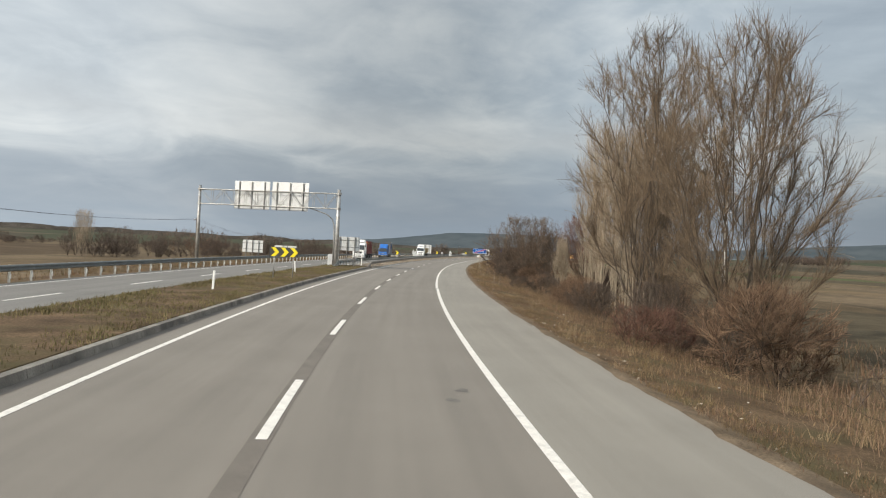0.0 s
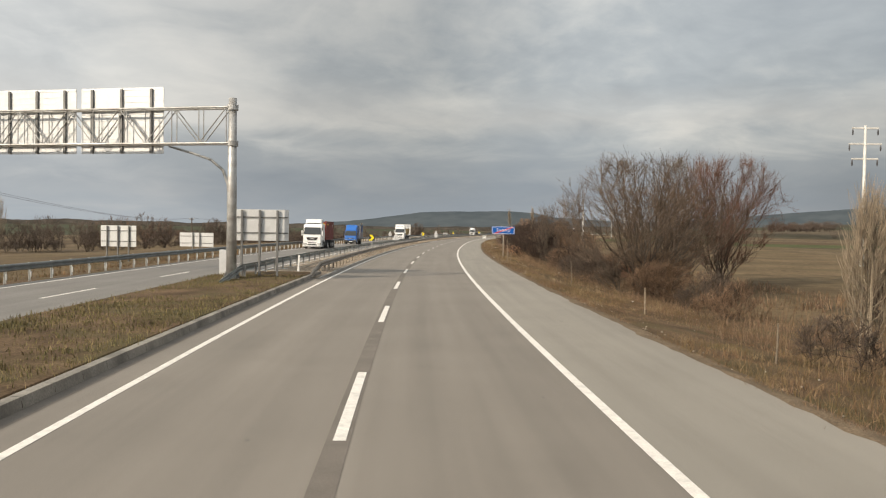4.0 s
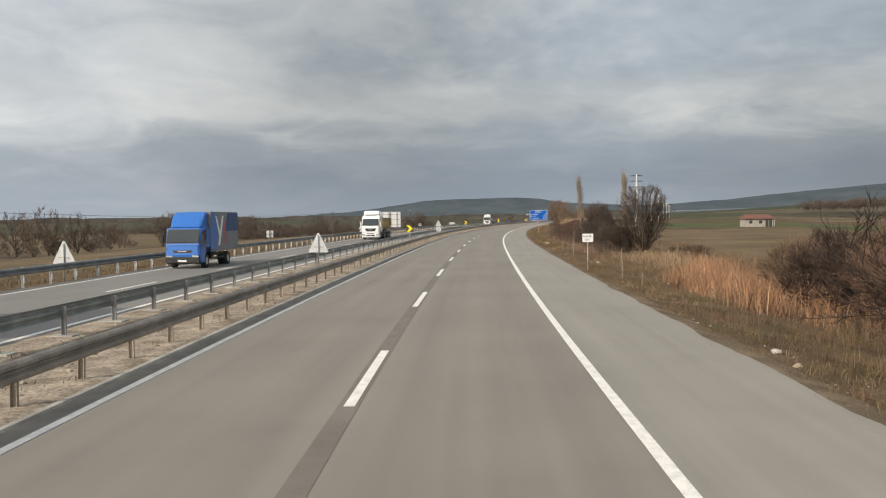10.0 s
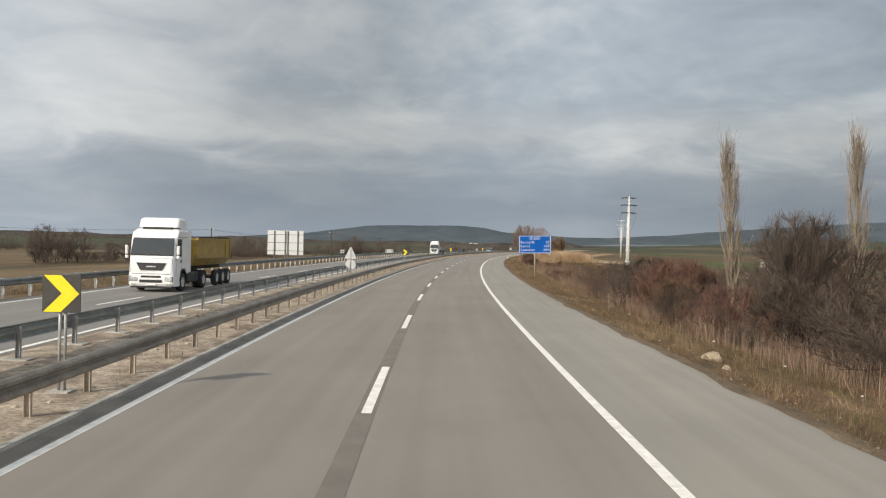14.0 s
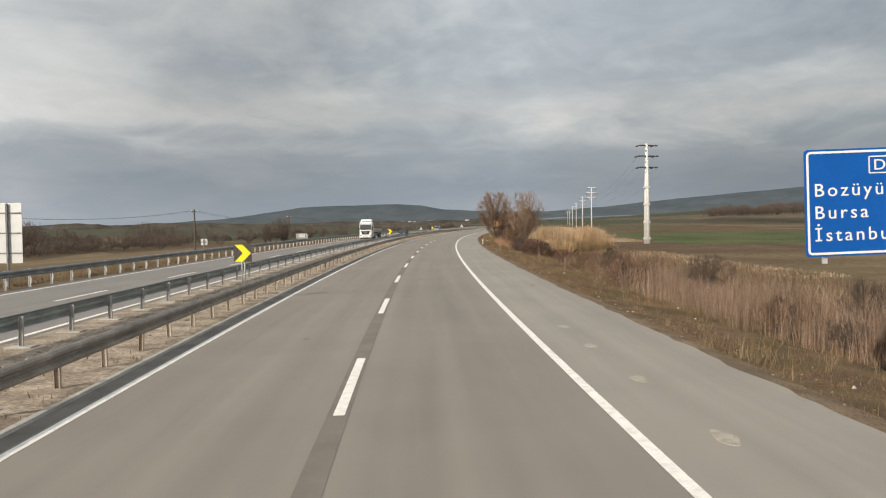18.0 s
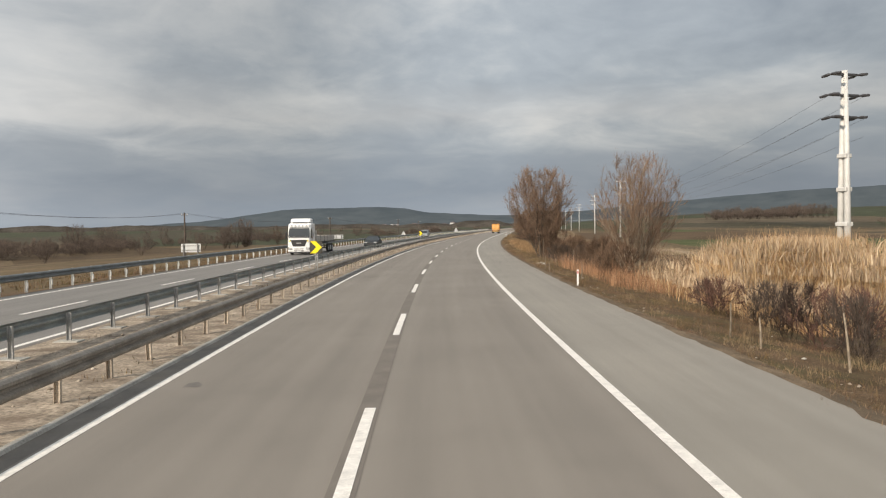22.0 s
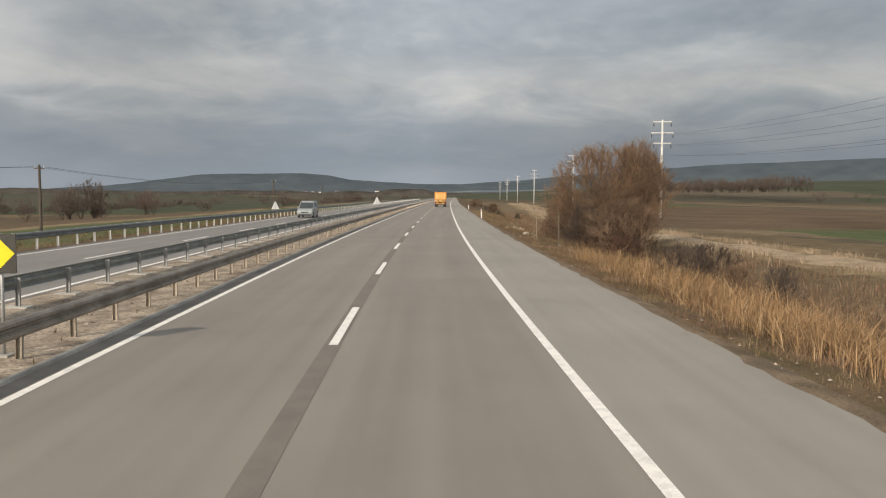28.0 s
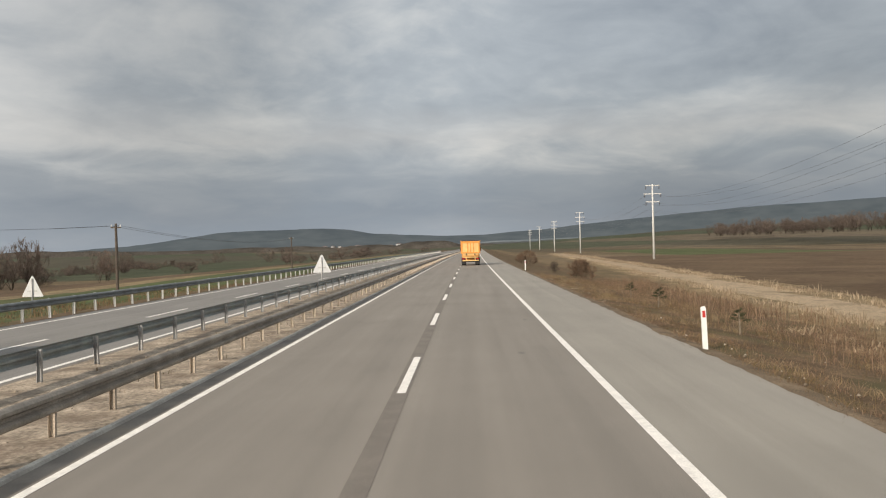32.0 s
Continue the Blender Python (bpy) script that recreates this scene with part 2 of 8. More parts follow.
def asphalt_material(name, base, tracks):
    """Worn road surface: aggregate grain, long streaks, polished wheel tracks across the lanes (u is the place across, v along)."""
    mt = bpy.data.materials.new(name)
    mt.use_nodes = True
    nt = mt.node_tree
    n, l = nt.nodes, nt.links
    b = n["Principled BSDF"]
    b.inputs["Roughness"].default_value = 0.75
    b.inputs["Specular IOR Level"].default_value = 0.35
    uv = n.new("ShaderNodeUVMap")
    pos = n.new("ShaderNodeNewGeometry").outputs["Position"]

    def tex(vec, sc, detail, stretch=None):
        if stretch:
            mp = n.new("ShaderNodeMapping")
            mp.inputs["Scale"].default_value = stretch
            l.new(vec, mp.inputs[0])
            vec = mp.outputs[0]
        k = n.new("ShaderNodeTexNoise")
        k.inputs["Scale"].default_value, k.inputs["Detail"].default_value = sc, detail
        l.new(vec, k.inputs["Vector"])
        return k.outputs["Fac"]

    def rng(fac, a, c, lo, hi):
        r = n.new("ShaderNodeMapRange")
        for i, v in ((1, a), (2, c), (3, lo), (4, hi)):
            r.inputs[i].default_value = v
        l.new(fac, r.inputs[0])
        return r.outputs[0]

    def mul(a, c):
        k = n.new("ShaderNodeMath")
        k.operation = "MULTIPLY"
        l.new(a, k.inputs[0])
        l.new(c, k.inputs[1])
        return k.outputs[0]

    grain = tex(pos, 90.0, 2.0)
    v = rng(tex(pos, 0.25, 5.0), 0.3, 0.7, 0.93, 1.07)
    v = mul(v, rng(tex(uv.outputs[0], 1.0, 4.0, (2.2, 0.05, 1.0)), 0.3, 0.7, 0.92, 1.08))
    v = mul(v, rng(tex(uv.outputs[0], 1.0, 6.0, (0.7, 0.5, 1.0)), 0.55, 0.75, 1.0, 0.93))
    v = mul(v, rng(grain, 0.3, 0.7, 0.80, 1.20))
    if tracks:
        sx = n.new("ShaderNodeSeparateXYZ")
        l.new(uv.outputs[0], sx.inputs[0])
        for c in tracks:
            d = n.new("ShaderNodeMath")
            d.operation = "SUBTRACT"
            l.new(sx.outputs[0], d.inputs[0])
            d.inputs[1].default_value = c
            e = n.new("ShaderNodeMath")
            e.operation = "ABSOLUTE"
            l.new(d.outputs[0], e.inputs[0])
            v = mul(v, rng(e.outputs[0], 0.15, 0.75, 0.94, 1.0))
        # oily dark streak along the middle of the driving lane, coming and going
        d = n.new("ShaderNodeMath")
        d.operation = "SUBTRACT"
        l.new(sx.outputs[0], d.inputs[0])
        d.inputs[1].default_value = 1.95
        e = n.new("ShaderNodeMath")
        e.operation = "ABSOLUTE"
        l.new(d.outputs[0], e.inputs[0])
        streak = mul(rng(e.outputs[0], 0.06, 0.45, 1.0, 0.0), rng(tex(uv.outputs[0], 1.0, 3.0, (0.4, 0.02, 1.0)), 0.45, 0.62, 0.0, 0.13))
        inv = n.new("ShaderNodeMath")
        inv.operation = "SUBTRACT"
        inv.inputs[0].default_value = 1.0
        l.new(streak, inv.inputs[1])
        v = mul(v, inv.outputs[0])
    k = n.new("ShaderNodeMix")
    k.data_type, k.blend_type = "RGBA", "MULTIPLY"
    k.inputs[0].default_value = 1.0
    k.inputs[6].default_value = (*base, 1)
    l.new(v, k.inputs[7])
    l.new(k.outputs[2], b.inputs["Base Color"])
    bp = n.new("ShaderNodeBump")
    bp.inputs["Strength"].default_value, bp.inputs["Distance"].default_value = 0.35, 0.01
    l.new(grain, bp.inputs["Height"])
    l.new(bp.outputs[0], b.inputs["Normal"])
    return mt


def field_material(name="field_soil", stops=((0.0, (0.096, 0.068, 0.042)), (0.22, (0.126, 0.092, 0.054)), (0.45, (0.088, 0.070, 0.044)), (0.62, (0.146, 0.108, 0.068)), (0.97, (0.090, 0.070, 0.044))), long=(0.021, 0.0045)):
    """Farm land: long strips of stubble, ploughed earth, young green corn and dry weeds."""
    mt = bpy.data.materials.new(name)
    mt.use_nodes = True
    nt = mt.node_tree
    n, l = nt.nodes, nt.links
    b = n["Principled BSDF"]
    b.inputs["Roughness"].default_value = 0.95
    b.inputs["Specular IOR Level"].default_value = 0.1
    pos = n.new("ShaderNodeNewGeometry").outputs["Position"]
    mp = n.new("ShaderNodeMapping")
    mp.inputs["Rotation"].default_value = (0, 0, radians(22))
    mp.inputs["Scale"].default_value = (*long, 0.0)
    l.new(pos, mp.inputs[0])
    vo = n.new("ShaderNodeTexVoronoi")
    vo.inputs["Scale"].default_value, vo.inputs["Randomness"].default_value = 1.0, 0.75
    l.new(mp.outputs[0], vo.inputs["Vector"])
    sep = n.new("ShaderNodeSeparateColor")
    l.new(vo.outputs["Color"], sep.inputs[0])
    r = n.new("ShaderNodeValToRGB")
    while len(r.color_ramp.elements) < len(stops):
        r.color_ramp.elements.new(0.5)
    for e, (p, c) in zip(r.color_ramp.elements, stops):
        e.position, e.color = p, (*c, 1)
    r.color_ramp.interpolation = "CONSTANT"
    l.new(sep.outputs[0], r.inputs[0])
    col = r.outputs[0]
    for sc, lo, hi in ((0.05, 0.75, 1.25), (0.6, 0.75, 1.25), (9.0, 0.75, 1.25)):
        k = n.new("ShaderNodeTexNoise")
        k.inputs["Scale"].default_value, k.inputs["Detail"].default_value = sc, 6
        l.new(pos, k.inputs["Vector"])
        mr = n.new("ShaderNodeMapRange")
        for i, v in ((1, 0.3), (2, 0.7), (3, lo), (4, hi)):
            mr.inputs[i].default_value = v
        l.new(k.outputs["Fac"], mr.inputs[0])
        mx = n.new("ShaderNodeMix")
        mx.data_type, mx.blend_type = "RGBA", "MULTIPLY"
        mx.inputs[0].default_value = 1.0
        l.new(col, mx.inputs[6])
        l.new(mr.outputs[0], mx.inputs[7])
        col = mx.outputs[2]
    l.new(col, b.inputs["Base Color"])
    return mt


ASPHALT = asphalt_material("worn_asphalt", (0.228, 0.203, 0.174), (-2.75, -0.95, 0.95, 2.85))
ASPHALT_OPP = asphalt_material("older_asphalt", (0.205, 0.192, 0.176), (-13.8, -12.2, -10.6, -9.2))
SHOULDER = asphalt_material("pale_shoulder_asphalt", (0.266, 0.244, 0.210), ())
GREEN_FIELD = material("young_winter_corn", (0.070, 0.086, 0.034), 0.95, scale=0.05, amount=0.25, fine=1.2, fine_amount=0.25, bump=0.0, coords="World", stain=(0.13, 0.11, 0.06), stain_scale=0.12, stain_amount=0.6, spec=0.1)
JOINT = material("dark_joint_asphalt", (0.165, 0.143, 0.121), 0.85, scale=1.5, amount=0.15, fine=80, bump=0.3, coords="World")
# dark asphalt whose tone also carries painted shade of the guardrails
GUTTER = material("dark_gutter_asphalt_with_rail_shade", (0.150, 0.134, 0.116), 0.85, scale=1.2, amount=0.3, fine=60, bump=0.3, coords="World", stain=(0.22, 0.185, 0.145), stain_scale=0.8, stain_amount=0.6)
PAINT = material("worn_white_road_paint", (0.80, 0.76, 0.70), 0.6, scale=4, amount=0.08, fine=45, fine_amount=0.12, bump=0.1, coords="World", stain=(0.42, 0.40, 0.37), stain_scale=6.0, stain_amount=0.35)
VERGE = material("dry_verge_earth", (0.122, 0.082, 0.050), 0.95, scale=0.7, amount=0.4, fine=14, fine_amount=0.35, bump=0.6, coords="World", stain=(0.095, 0.083, 0.042), stain_scale=0.45, stain_amount=0.8, spec=0.1)
SAND = material("sandy_median_earth", (0.325, 0.268, 0.208), 0.95, scale=1.6, amount=0.35, fine=14, fine_amount=0.4, bump=0.8, coords="World", stain=(0.16, 0.12, 0.09), stain_scale=1.1, stain_amount=0.75, spec=0.1)
FIELD = field_material()
FAR_FARM = field_material("far_green_and_brown_fields", ((0.0, (0.070, 0.062, 0.042)), (0.25, (0.056, 0.062, 0.036)), (0.5, (0.086, 0.070, 0.048)), (0.68, (0.062, 0.066, 0.040)), (0.9, (0.110, 0.086, 0.058))), (0.008, 0.0025))
PLOUGH = material("ploughed_dark_earth", (0.105, 0.070, 0.043), 0.95, scale=0.06, amount=0.25, fine=1.6, fine_amount=0.3, bump=0.5, coords="World", stain=(0.140, 0.100, 0.060), stain_scale=0.15, stain_amount=0.6, spec=0.1)
MEADOW = material("grazed_winter_meadow", (0.150, 0.108, 0.064), 0.95, scale=0.08, amount=0.3, fine=2.2, fine_amount=0.3, bump=0.4, coords="World", stain=(0.112, 0.086, 0.047), stain_scale=0.10, stain_amount=0.7, spec=0.1)
TRACK = material("pale_dirt_track", (0.360, 0.275, 0.185), 0.95, scale=0.5, amount=0.3, fine=5.0, fine_amount=0.3, bump=0.5, coords="World", stain=(0.17, 0.132, 0.086), stain_scale=0.5, stain_amount=0.7, spec=0.1)
TRACK_SIDE = material("pale_grass_beside_track", (0.215, 0.158, 0.092), 0.95, scale=0.4, amount=0.35, fine=5.0, fine_amount=0.35, bump=0.5, coords="World", stain=(0.120, 0.094, 0.058), stain_scale=0.35, stain_amount=0.8, spec=0.1)
STEEL = material("galvanised_steel", (0.40, 0.40, 0.39), 0.5, 0.55, scale=3, amount=0.2, fine=30, fine_amount=0.15, bump=0.05, stain=(0.22, 0.19, 0.16), stain_scale=2.0, stain_amount=0.5, random_amount=0.1)
RAIL_DUSTY = material("dusty_brown_rail_steel", (0.27, 0.235, 0.195), 0.6, 0.15, scale=2, amount=0.25, fine=25, fine_amount=0.2, bump=0.08, coords="World", stain=(0.15, 0.125, 0.10), stain_scale=1.5, stain_amount=0.6)
RAIL_GREEN = material("weathered_grey_rail_steel", (0.26, 0.285, 0.275), 0.5, 0.25, scale=2, amount=0.2, fine=25, fine_amount=0.15, bump=0.05, coords="World", stain=(0.2, 0.2, 0.19), stain_scale=1.5, stain_amount=0.5)
POST_SAND = material("dusty_post_steel", (0.42, 0.36, 0.29), 0.6, 0.25, scale=4, amount=0.2, fine=40, fine_amount=0.2, bump=0.05, stain=(0.2, 0.16, 0.12), stain_scale=3, stain_amount=0.6, random_amount=0.15)
CONCRETE = material("stained_concrete", (0.38, 0.36, 0.32), 0.9, scale=1.3, amount=0.2, fine=30, fine_amount=0.2, bump=0.3, coords="World", stain=(0.19, 0.17, 0.15), stain_scale=0.9, stain_amount=0.6)
KERB_GREY = material("dirty_kerb_concrete", (0.27, 0.245, 0.21), 0.9, scale=1.3, amount=0.25, fine=30, fine_amount=0.2, bump=0.3, coords="World", stain=(0.10, 0.09, 0.08), stain_scale=0.9, stain_amount=0.7)
RAIL_FAR = material("dark_slate_rail_steel", (0.20, 0.215, 0.215), 0.55, 0.2, scale=2, amount=0.2, fine=25, fine_amount=0.15, bump=0.05, coords="World", stain=(0.12, 0.125, 0.12), stain_scale=1.5, stain_amount=0.5)
ALU = material("bare_aluminium_sign_back", (0.60, 0.61, 0.61), 0.45, 0.35, scale=2, amount=0.1, fine=20, fine_amount=0.08, bump=0.03, stain=(0.42, 0.42, 0.41), stain_scale=2, stain_amount=0.4)
SIGN_BLUE = material("blue_sign_sheet", (0.003, 0.088, 0.36), 0.55, scale=2, amount=0.08, fine=30, fine_amount=0.05, bump=0.0, spec=0.15)
SIGN_WHITE = material("white_sign_sheet", (0.78, 0.78, 0.76), 0.45, scale=3, amount=0.06, fine=30, fine_amount=0.05, bump=0.0)
SIGN_RED = material("red_sign_sheet", (0.50, 0.035, 0.03), 0.45, scale=3, amount=0.08, fine=30, fine_amount=0.05, bump=0.0)
SIGN_YELLOW = material("yellow_sign_sheet", (0.85, 0.68, 0.015), 0.45, scale=3, amount=0.06, fine=30, fine_amount=0.05, bump=0.0)
SIGN_BLACK = material("black_sign_sheet", (0.045, 0.042, 0.035), 0.5, scale=3, amount=0.2, fine=30, fine_amount=0.2, bump=0.0)
WOOD_POLE = material("tarred_wood_pole", (0.09, 0.07, 0.055), 0.9, scale=3, amount=0.3, fine=40, fine_amount=0.3, bump=0.3)

# ---------------- mesh tools ----------------
class Build:
    """Collects faces for one mesh."""

    def __init__(self):
        self.v, self.f = [], []

    def add(self, verts, faces, m=None):
        o = len(self.v)
        self.v += [tuple(m @ Vector(p)) for p in verts] if m else [tuple(p) for p in verts]
        self.f += [tuple(i + o for i in q) for q in faces]
        return self

    def box(self, x0, x1, y0, y1, z0, z1, bevel=0.0, m=None):
        """Box with its edges along z and the top chamfered by bevel."""
        if bevel <= 0:
            p = [(x0, y0, z0), (x1, y0, z0), (x1, y1, z0), (x0, y1, z0), (x0, y0, z1), (x1, y0, z1), (x1, y1, z1), (x0, y1, z1)]
            return self.add(p, [(3, 2, 1, 0), (4, 5, 6, 7), (0, 1, 5, 4), (1, 2, 6, 5), (2, 3, 7, 6), (3, 0, 4, 7)], m)
        b = min(bevel, abs(x1 - x0) / 2.01, abs(y1 - y0) / 2.01, abs(z1 - z0) / 2.01)
        ring = lambda c, z: [(x0 + c, y0, z), (x1 - c, y0, z), (x1, y0 + c, z), (x1, y1 - c, z), (x1 - c, y1, z), (x0 + c, y1, z), (x0, y1 - c, z), (x0, y0 + c, z)]
        inn = lambda z: [(x0 + b, y0 + b, z), (x1 - b, y0 + b, z), (x1 - b, y0 + b, z), (x1 - b, y1 - b, z), (x1 - b, y1 - b, z), (x0 + b, y1 - b, z), (x0 + b, y1 - b, z), (x0 + b, y0 + b, z)]
        p = inn(z0) + ring(b, z0 + b) + ring(b, z1 - b) + inn(z1)
        f = [tuple(reversed(range(8))), tuple(range(24, 32))]
        for k in range(3):
            for i in range(8):
                j = (i + 1) % 8
                f.append((k * 8 + i, k * 8 + j, k * 8 + 8 + j, k * 8 + 8 + i))
        return self.add(p, f, m)

    def tube(self, pts, radii, sides=8, caps=True, m=None):
        """Tapered tube through points."""
        pts = [Vector(p) for p in pts]
        rr = radii if isinstance(radii, (list, tuple)) else [radii] * len(pts)
        v, f = [], []
        for i, p in enumerate(pts):
            d = (pts[min(i + 1, len(pts) - 1)] - pts[max(i - 1, 0)]).normalized()
            ref = Vector((1, 0, 0)) if abs(d.z) > 0.8 else Vector((0, 0, 1))
            a = d.cross(ref).normalized()
            b = d.cross(a)
            for k in range(sides):
                t = 2 * math.pi * k / sides
                v.append(p + (a * math.cos(t) + b * math.sin(t)) * rr[i])
        for i in range(len(pts) - 1):
            for k in range(sides):
                j = (k + 1) % sides
                f.append((i * sides + j, i * sides + k, (i + 1) * sides + k, (i + 1) * sides + j))
        if caps:
            f += [tuple(range(sides)), tuple(reversed(range((len(pts) - 1) * sides, len(pts) * sides)))]
        return self.add(v, f, m)

    def lathe(self, rings, sides=20, m=None, caps=True):
        """Turned shape: rings of (radius, place along x)."""
        v, f = [], []
        for r, x in rings:
            for k in range(sides):
                t = 2 * math.pi * k / sides
                v.append((x, r * math.cos(t), r * math.sin(t)))
        for i in range(len(rings) - 1):
            for k in range(sides):
                j = (k + 1) % sides
                f.append((i * sides + k, i * sides + j, (i + 1) * sides + j, (i + 1) * sides + k))
        if caps:
            f += [tuple(reversed(range(sides))), tuple(range((len(rings) - 1) * sides, len(rings) * sides))]
        return self.add(v, f, m)

    def prism(self, outline, y0, y1, m=None):
        """Outline of (x, z) pushed from y0 to y1."""
        k = len(outline)
        v = [(x, y0, z) for x, z in outline] + [(x, y1, z) for x, z in outline]
        f = [tuple(range(k)), tuple(reversed(range(k, 2 * k)))]
        f += [(j, i, i + k, j + k) for i, j in ((i, (i + 1) % k) for i in range(k))]
        return self.add(v, f, m)

    def side(self, outline, x0, x1, m=None):
        """Outline of (y, z) pushed from x0 to x1."""
        k = len(outline)
        v = [(x0, y, z) for y, z in outline] + [(x1, y, z) for y, z in outline]
        f = [tuple(reversed(range(k))), tuple(range(k, 2 * k))]
        f += [(i, j, j + k, i + k) for i, j in ((i, (i + 1) % k) for i in range(k))]
        return self.add(v, f, m)

    def mesh(self, name, smooth=False):
        me = bpy.data.meshes.new(name)
        me.from_pydata(self.v, [], self.f)
        if smooth:
            me.polygons.foreach_set("use_smooth", [True] * len(me.polygons))
        me.update()
        return me


def part(name, build, mt, parent, label="", smooth=False):
    me = build.mesh(name, smooth) if isinstance(build, Build) else build
    if mt and not me.materials:
        me.materials.append(mt)
    ob = new(name, me)
    ob.parent = parent
    if label:
        tagged(ob, label)
    return ob


def thing(name, m, label, category, group="", kind=""):
    ob = new(name)
    ob.empty_display_size = 0.3
    ob.matrix_world = m
    return tagged(ob, label, category, group, kind)


def whole(name, build, mt, m=None, label="", category="", group="", kind="", smooth=False):
    me = build.mesh(name, smooth) if isinstance(build, Build) else build
    if mt:
        me.materials.append(mt)
    ob = new(name, me)
    if m is not None:
        ob.matrix_world = m
    return tagged(ob, label, category, group, kind)


def strip(s0, s1, lats, zs, step=4.0):
    """Surface along the road through the given lateral places and heights."""
    ss = np.linspace(s0, s1, max(2, int(round((s1 - s0) / step)) + 1))
    b = Build()
    k = len(lats)
    uv = []
    for s in ss:
        for la, z in zip(lats, zs):
            b.v.append(tuple(at(s, la, z)))
            uv.append((la, s))
    for i in range(len(ss) - 1):
        for j in range(k - 1):
            b.f.append((i * k + j, i * k + j + 1, (i + 1) * k + j + 1, (i + 1) * k + j))
    return b, uv


def strip_object(name, s0, s1, lats, zs, mt, label="", category="", kind="structure", step=4.0, parent=None):
    b, uv = strip(s0, s1, lats, zs, step)
    me = b.mesh(name)
    lay = me.uv_layers.new(name="UVMap")
    loops = np.zeros(len(me.loops), dtype=np.int32)
    me.loops.foreach_get("vertex_index", loops)
    lay.data.foreach_set("uv", np.array(uv, dtype=np.float32)[loops].ravel())
    me.materials.append(mt)
    ob = new(name, me)
    ob.parent = parent
    return tagged(ob, label, category, "", kind)


# ---------------- ground ----------------
# field track below the embankment: place along, across
TRACK_S = (395, 430, 455, 480, 510, 540, 608, 700, 830)
TRACK_L = (33.0, 30.0, 26.5, 23.0, 20.0, 21.5, 26.0, 30.0, 36.0)


def track_at(s):
    return float(np.interp(s, TRACK_S, TRACK_L))


def land_use(s, la):
    """Which ground material lies at a place: field, verge, green, ploughed, meadow, track, track side."""
    wob = 3.0 * noise.noise(Vector((s * 0.04, la * 0.04, 2.2)))
    if -22 < la < 15.5:
        return 1
    if la < 0:
        return 2 if -38 < la < -20 and 455 < s < 1000 else 6 if -50 < la <= -38 and 455 < s < 1000 else 3 if -125 < la <= -50 and 455 < s < 1000 else (4 if -60 < la < -24 and 200 < s < 400 else 0)
    c = track_at(s)
    if 395 < s < 830:
        if abs(la - c) < 1.9:
            return 5
        if abs(la - c) < 4.6 + wob * 0.4:
            return 6
    if 372 < s < 508 and 39 + wob * 0.5 < la < 95:
        return 2
    if 508 <= s < 715 and c + 4 < la < 112:
        return 3
    if 715 <= s < 900 and 60 < la < 120 or 300 < s < 372 and la > 75:
        return 2
    if 372 < s < 508 and la > 95 or 340 < s < 372 and 28 < la < 45:
        return 3
    if 120 < s < 345 and 17 < la < 75:
        return 4
    return 4 if 15 < la < 22 else 0


def build_ground():
    ss = np.concatenate([np.arange(-150, 620, 2.5), np.arange(620, 900, 10.0), np.arange(900, 1500, 40.0)])
    lats = [-230, -190, -150, -125, -100, -80, -60, -50, -40, -30, -24, -20, -18.2, -17.2, -16.4, -15.9, -8, -4.2, 6.6, 7.0, 7.4, 7.8, 8.2, 8.8, 9.5, 10.2, 11, 12, 13, 14, 15.5, 17, 18.5, 20, 21.5, 23, 24.5, 26, 27.5, 29, 30.5, 32, 34, 36, 39, 42, 46, 52, 60, 68, 75, 85, 95, 112, 130, 150]
    b = Build()
    k = len(lats)
    for s in ss:
        for la in lats:
            b.v.append(tuple(at(float(s), la, ground_h(float(s), la))))
    mats = []
    for i in range(len(ss) - 1):
        for j in range(k - 1):
            b.f.append((i * k + j, i * k + j + 1, (i + 1) * k + j + 1, (i + 1) * k + j))
            mats.append(land_use(float(ss[i] + ss[i + 1]) / 2, (lats[j] + lats[j + 1]) / 2))
    rim = [i * k + k - 1 for i in range(len(ss))] + [(len(ss) - 1) * k + j for j in range(k - 2, -1, -1)] + [i * k for i in range(len(ss) - 2, -1, -1)] + [j for j in range(1, k - 1)]
    c = at(300, 0)
    base, last = len(b.v), None
    angles = []
    for q in rim:
        p = Vector(b.v[q]) - c
        angles.append(math.atan2(p.x, p.y))
    run = np.unwrap(angles)
    run = np.minimum.accumulate(run)
    for q, a in zip(rim, run):
        b.v.append((c.x + 4700 * math.sin(a), c.y + 4700 * math.cos(a), -1.2))
    n = len(rim)
    for i in range(n):
        j = (i + 1) % n
        b.f.append((rim[i], base + i, base + j, rim[j]))
        mats.append(0)
    me = b.mesh("ground", True)
    for mt in (FIELD, VERGE, GREEN_FIELD, PLOUGH, MEADOW, TRACK, TRACK_SIDE):
        me.materials.append(mt)
    me.polygons.foreach_set("material_index", mats)
    tagged(new("ground", me), "brown winter farmland with dry grassy verges", "ground", "", "structure")


build_ground()

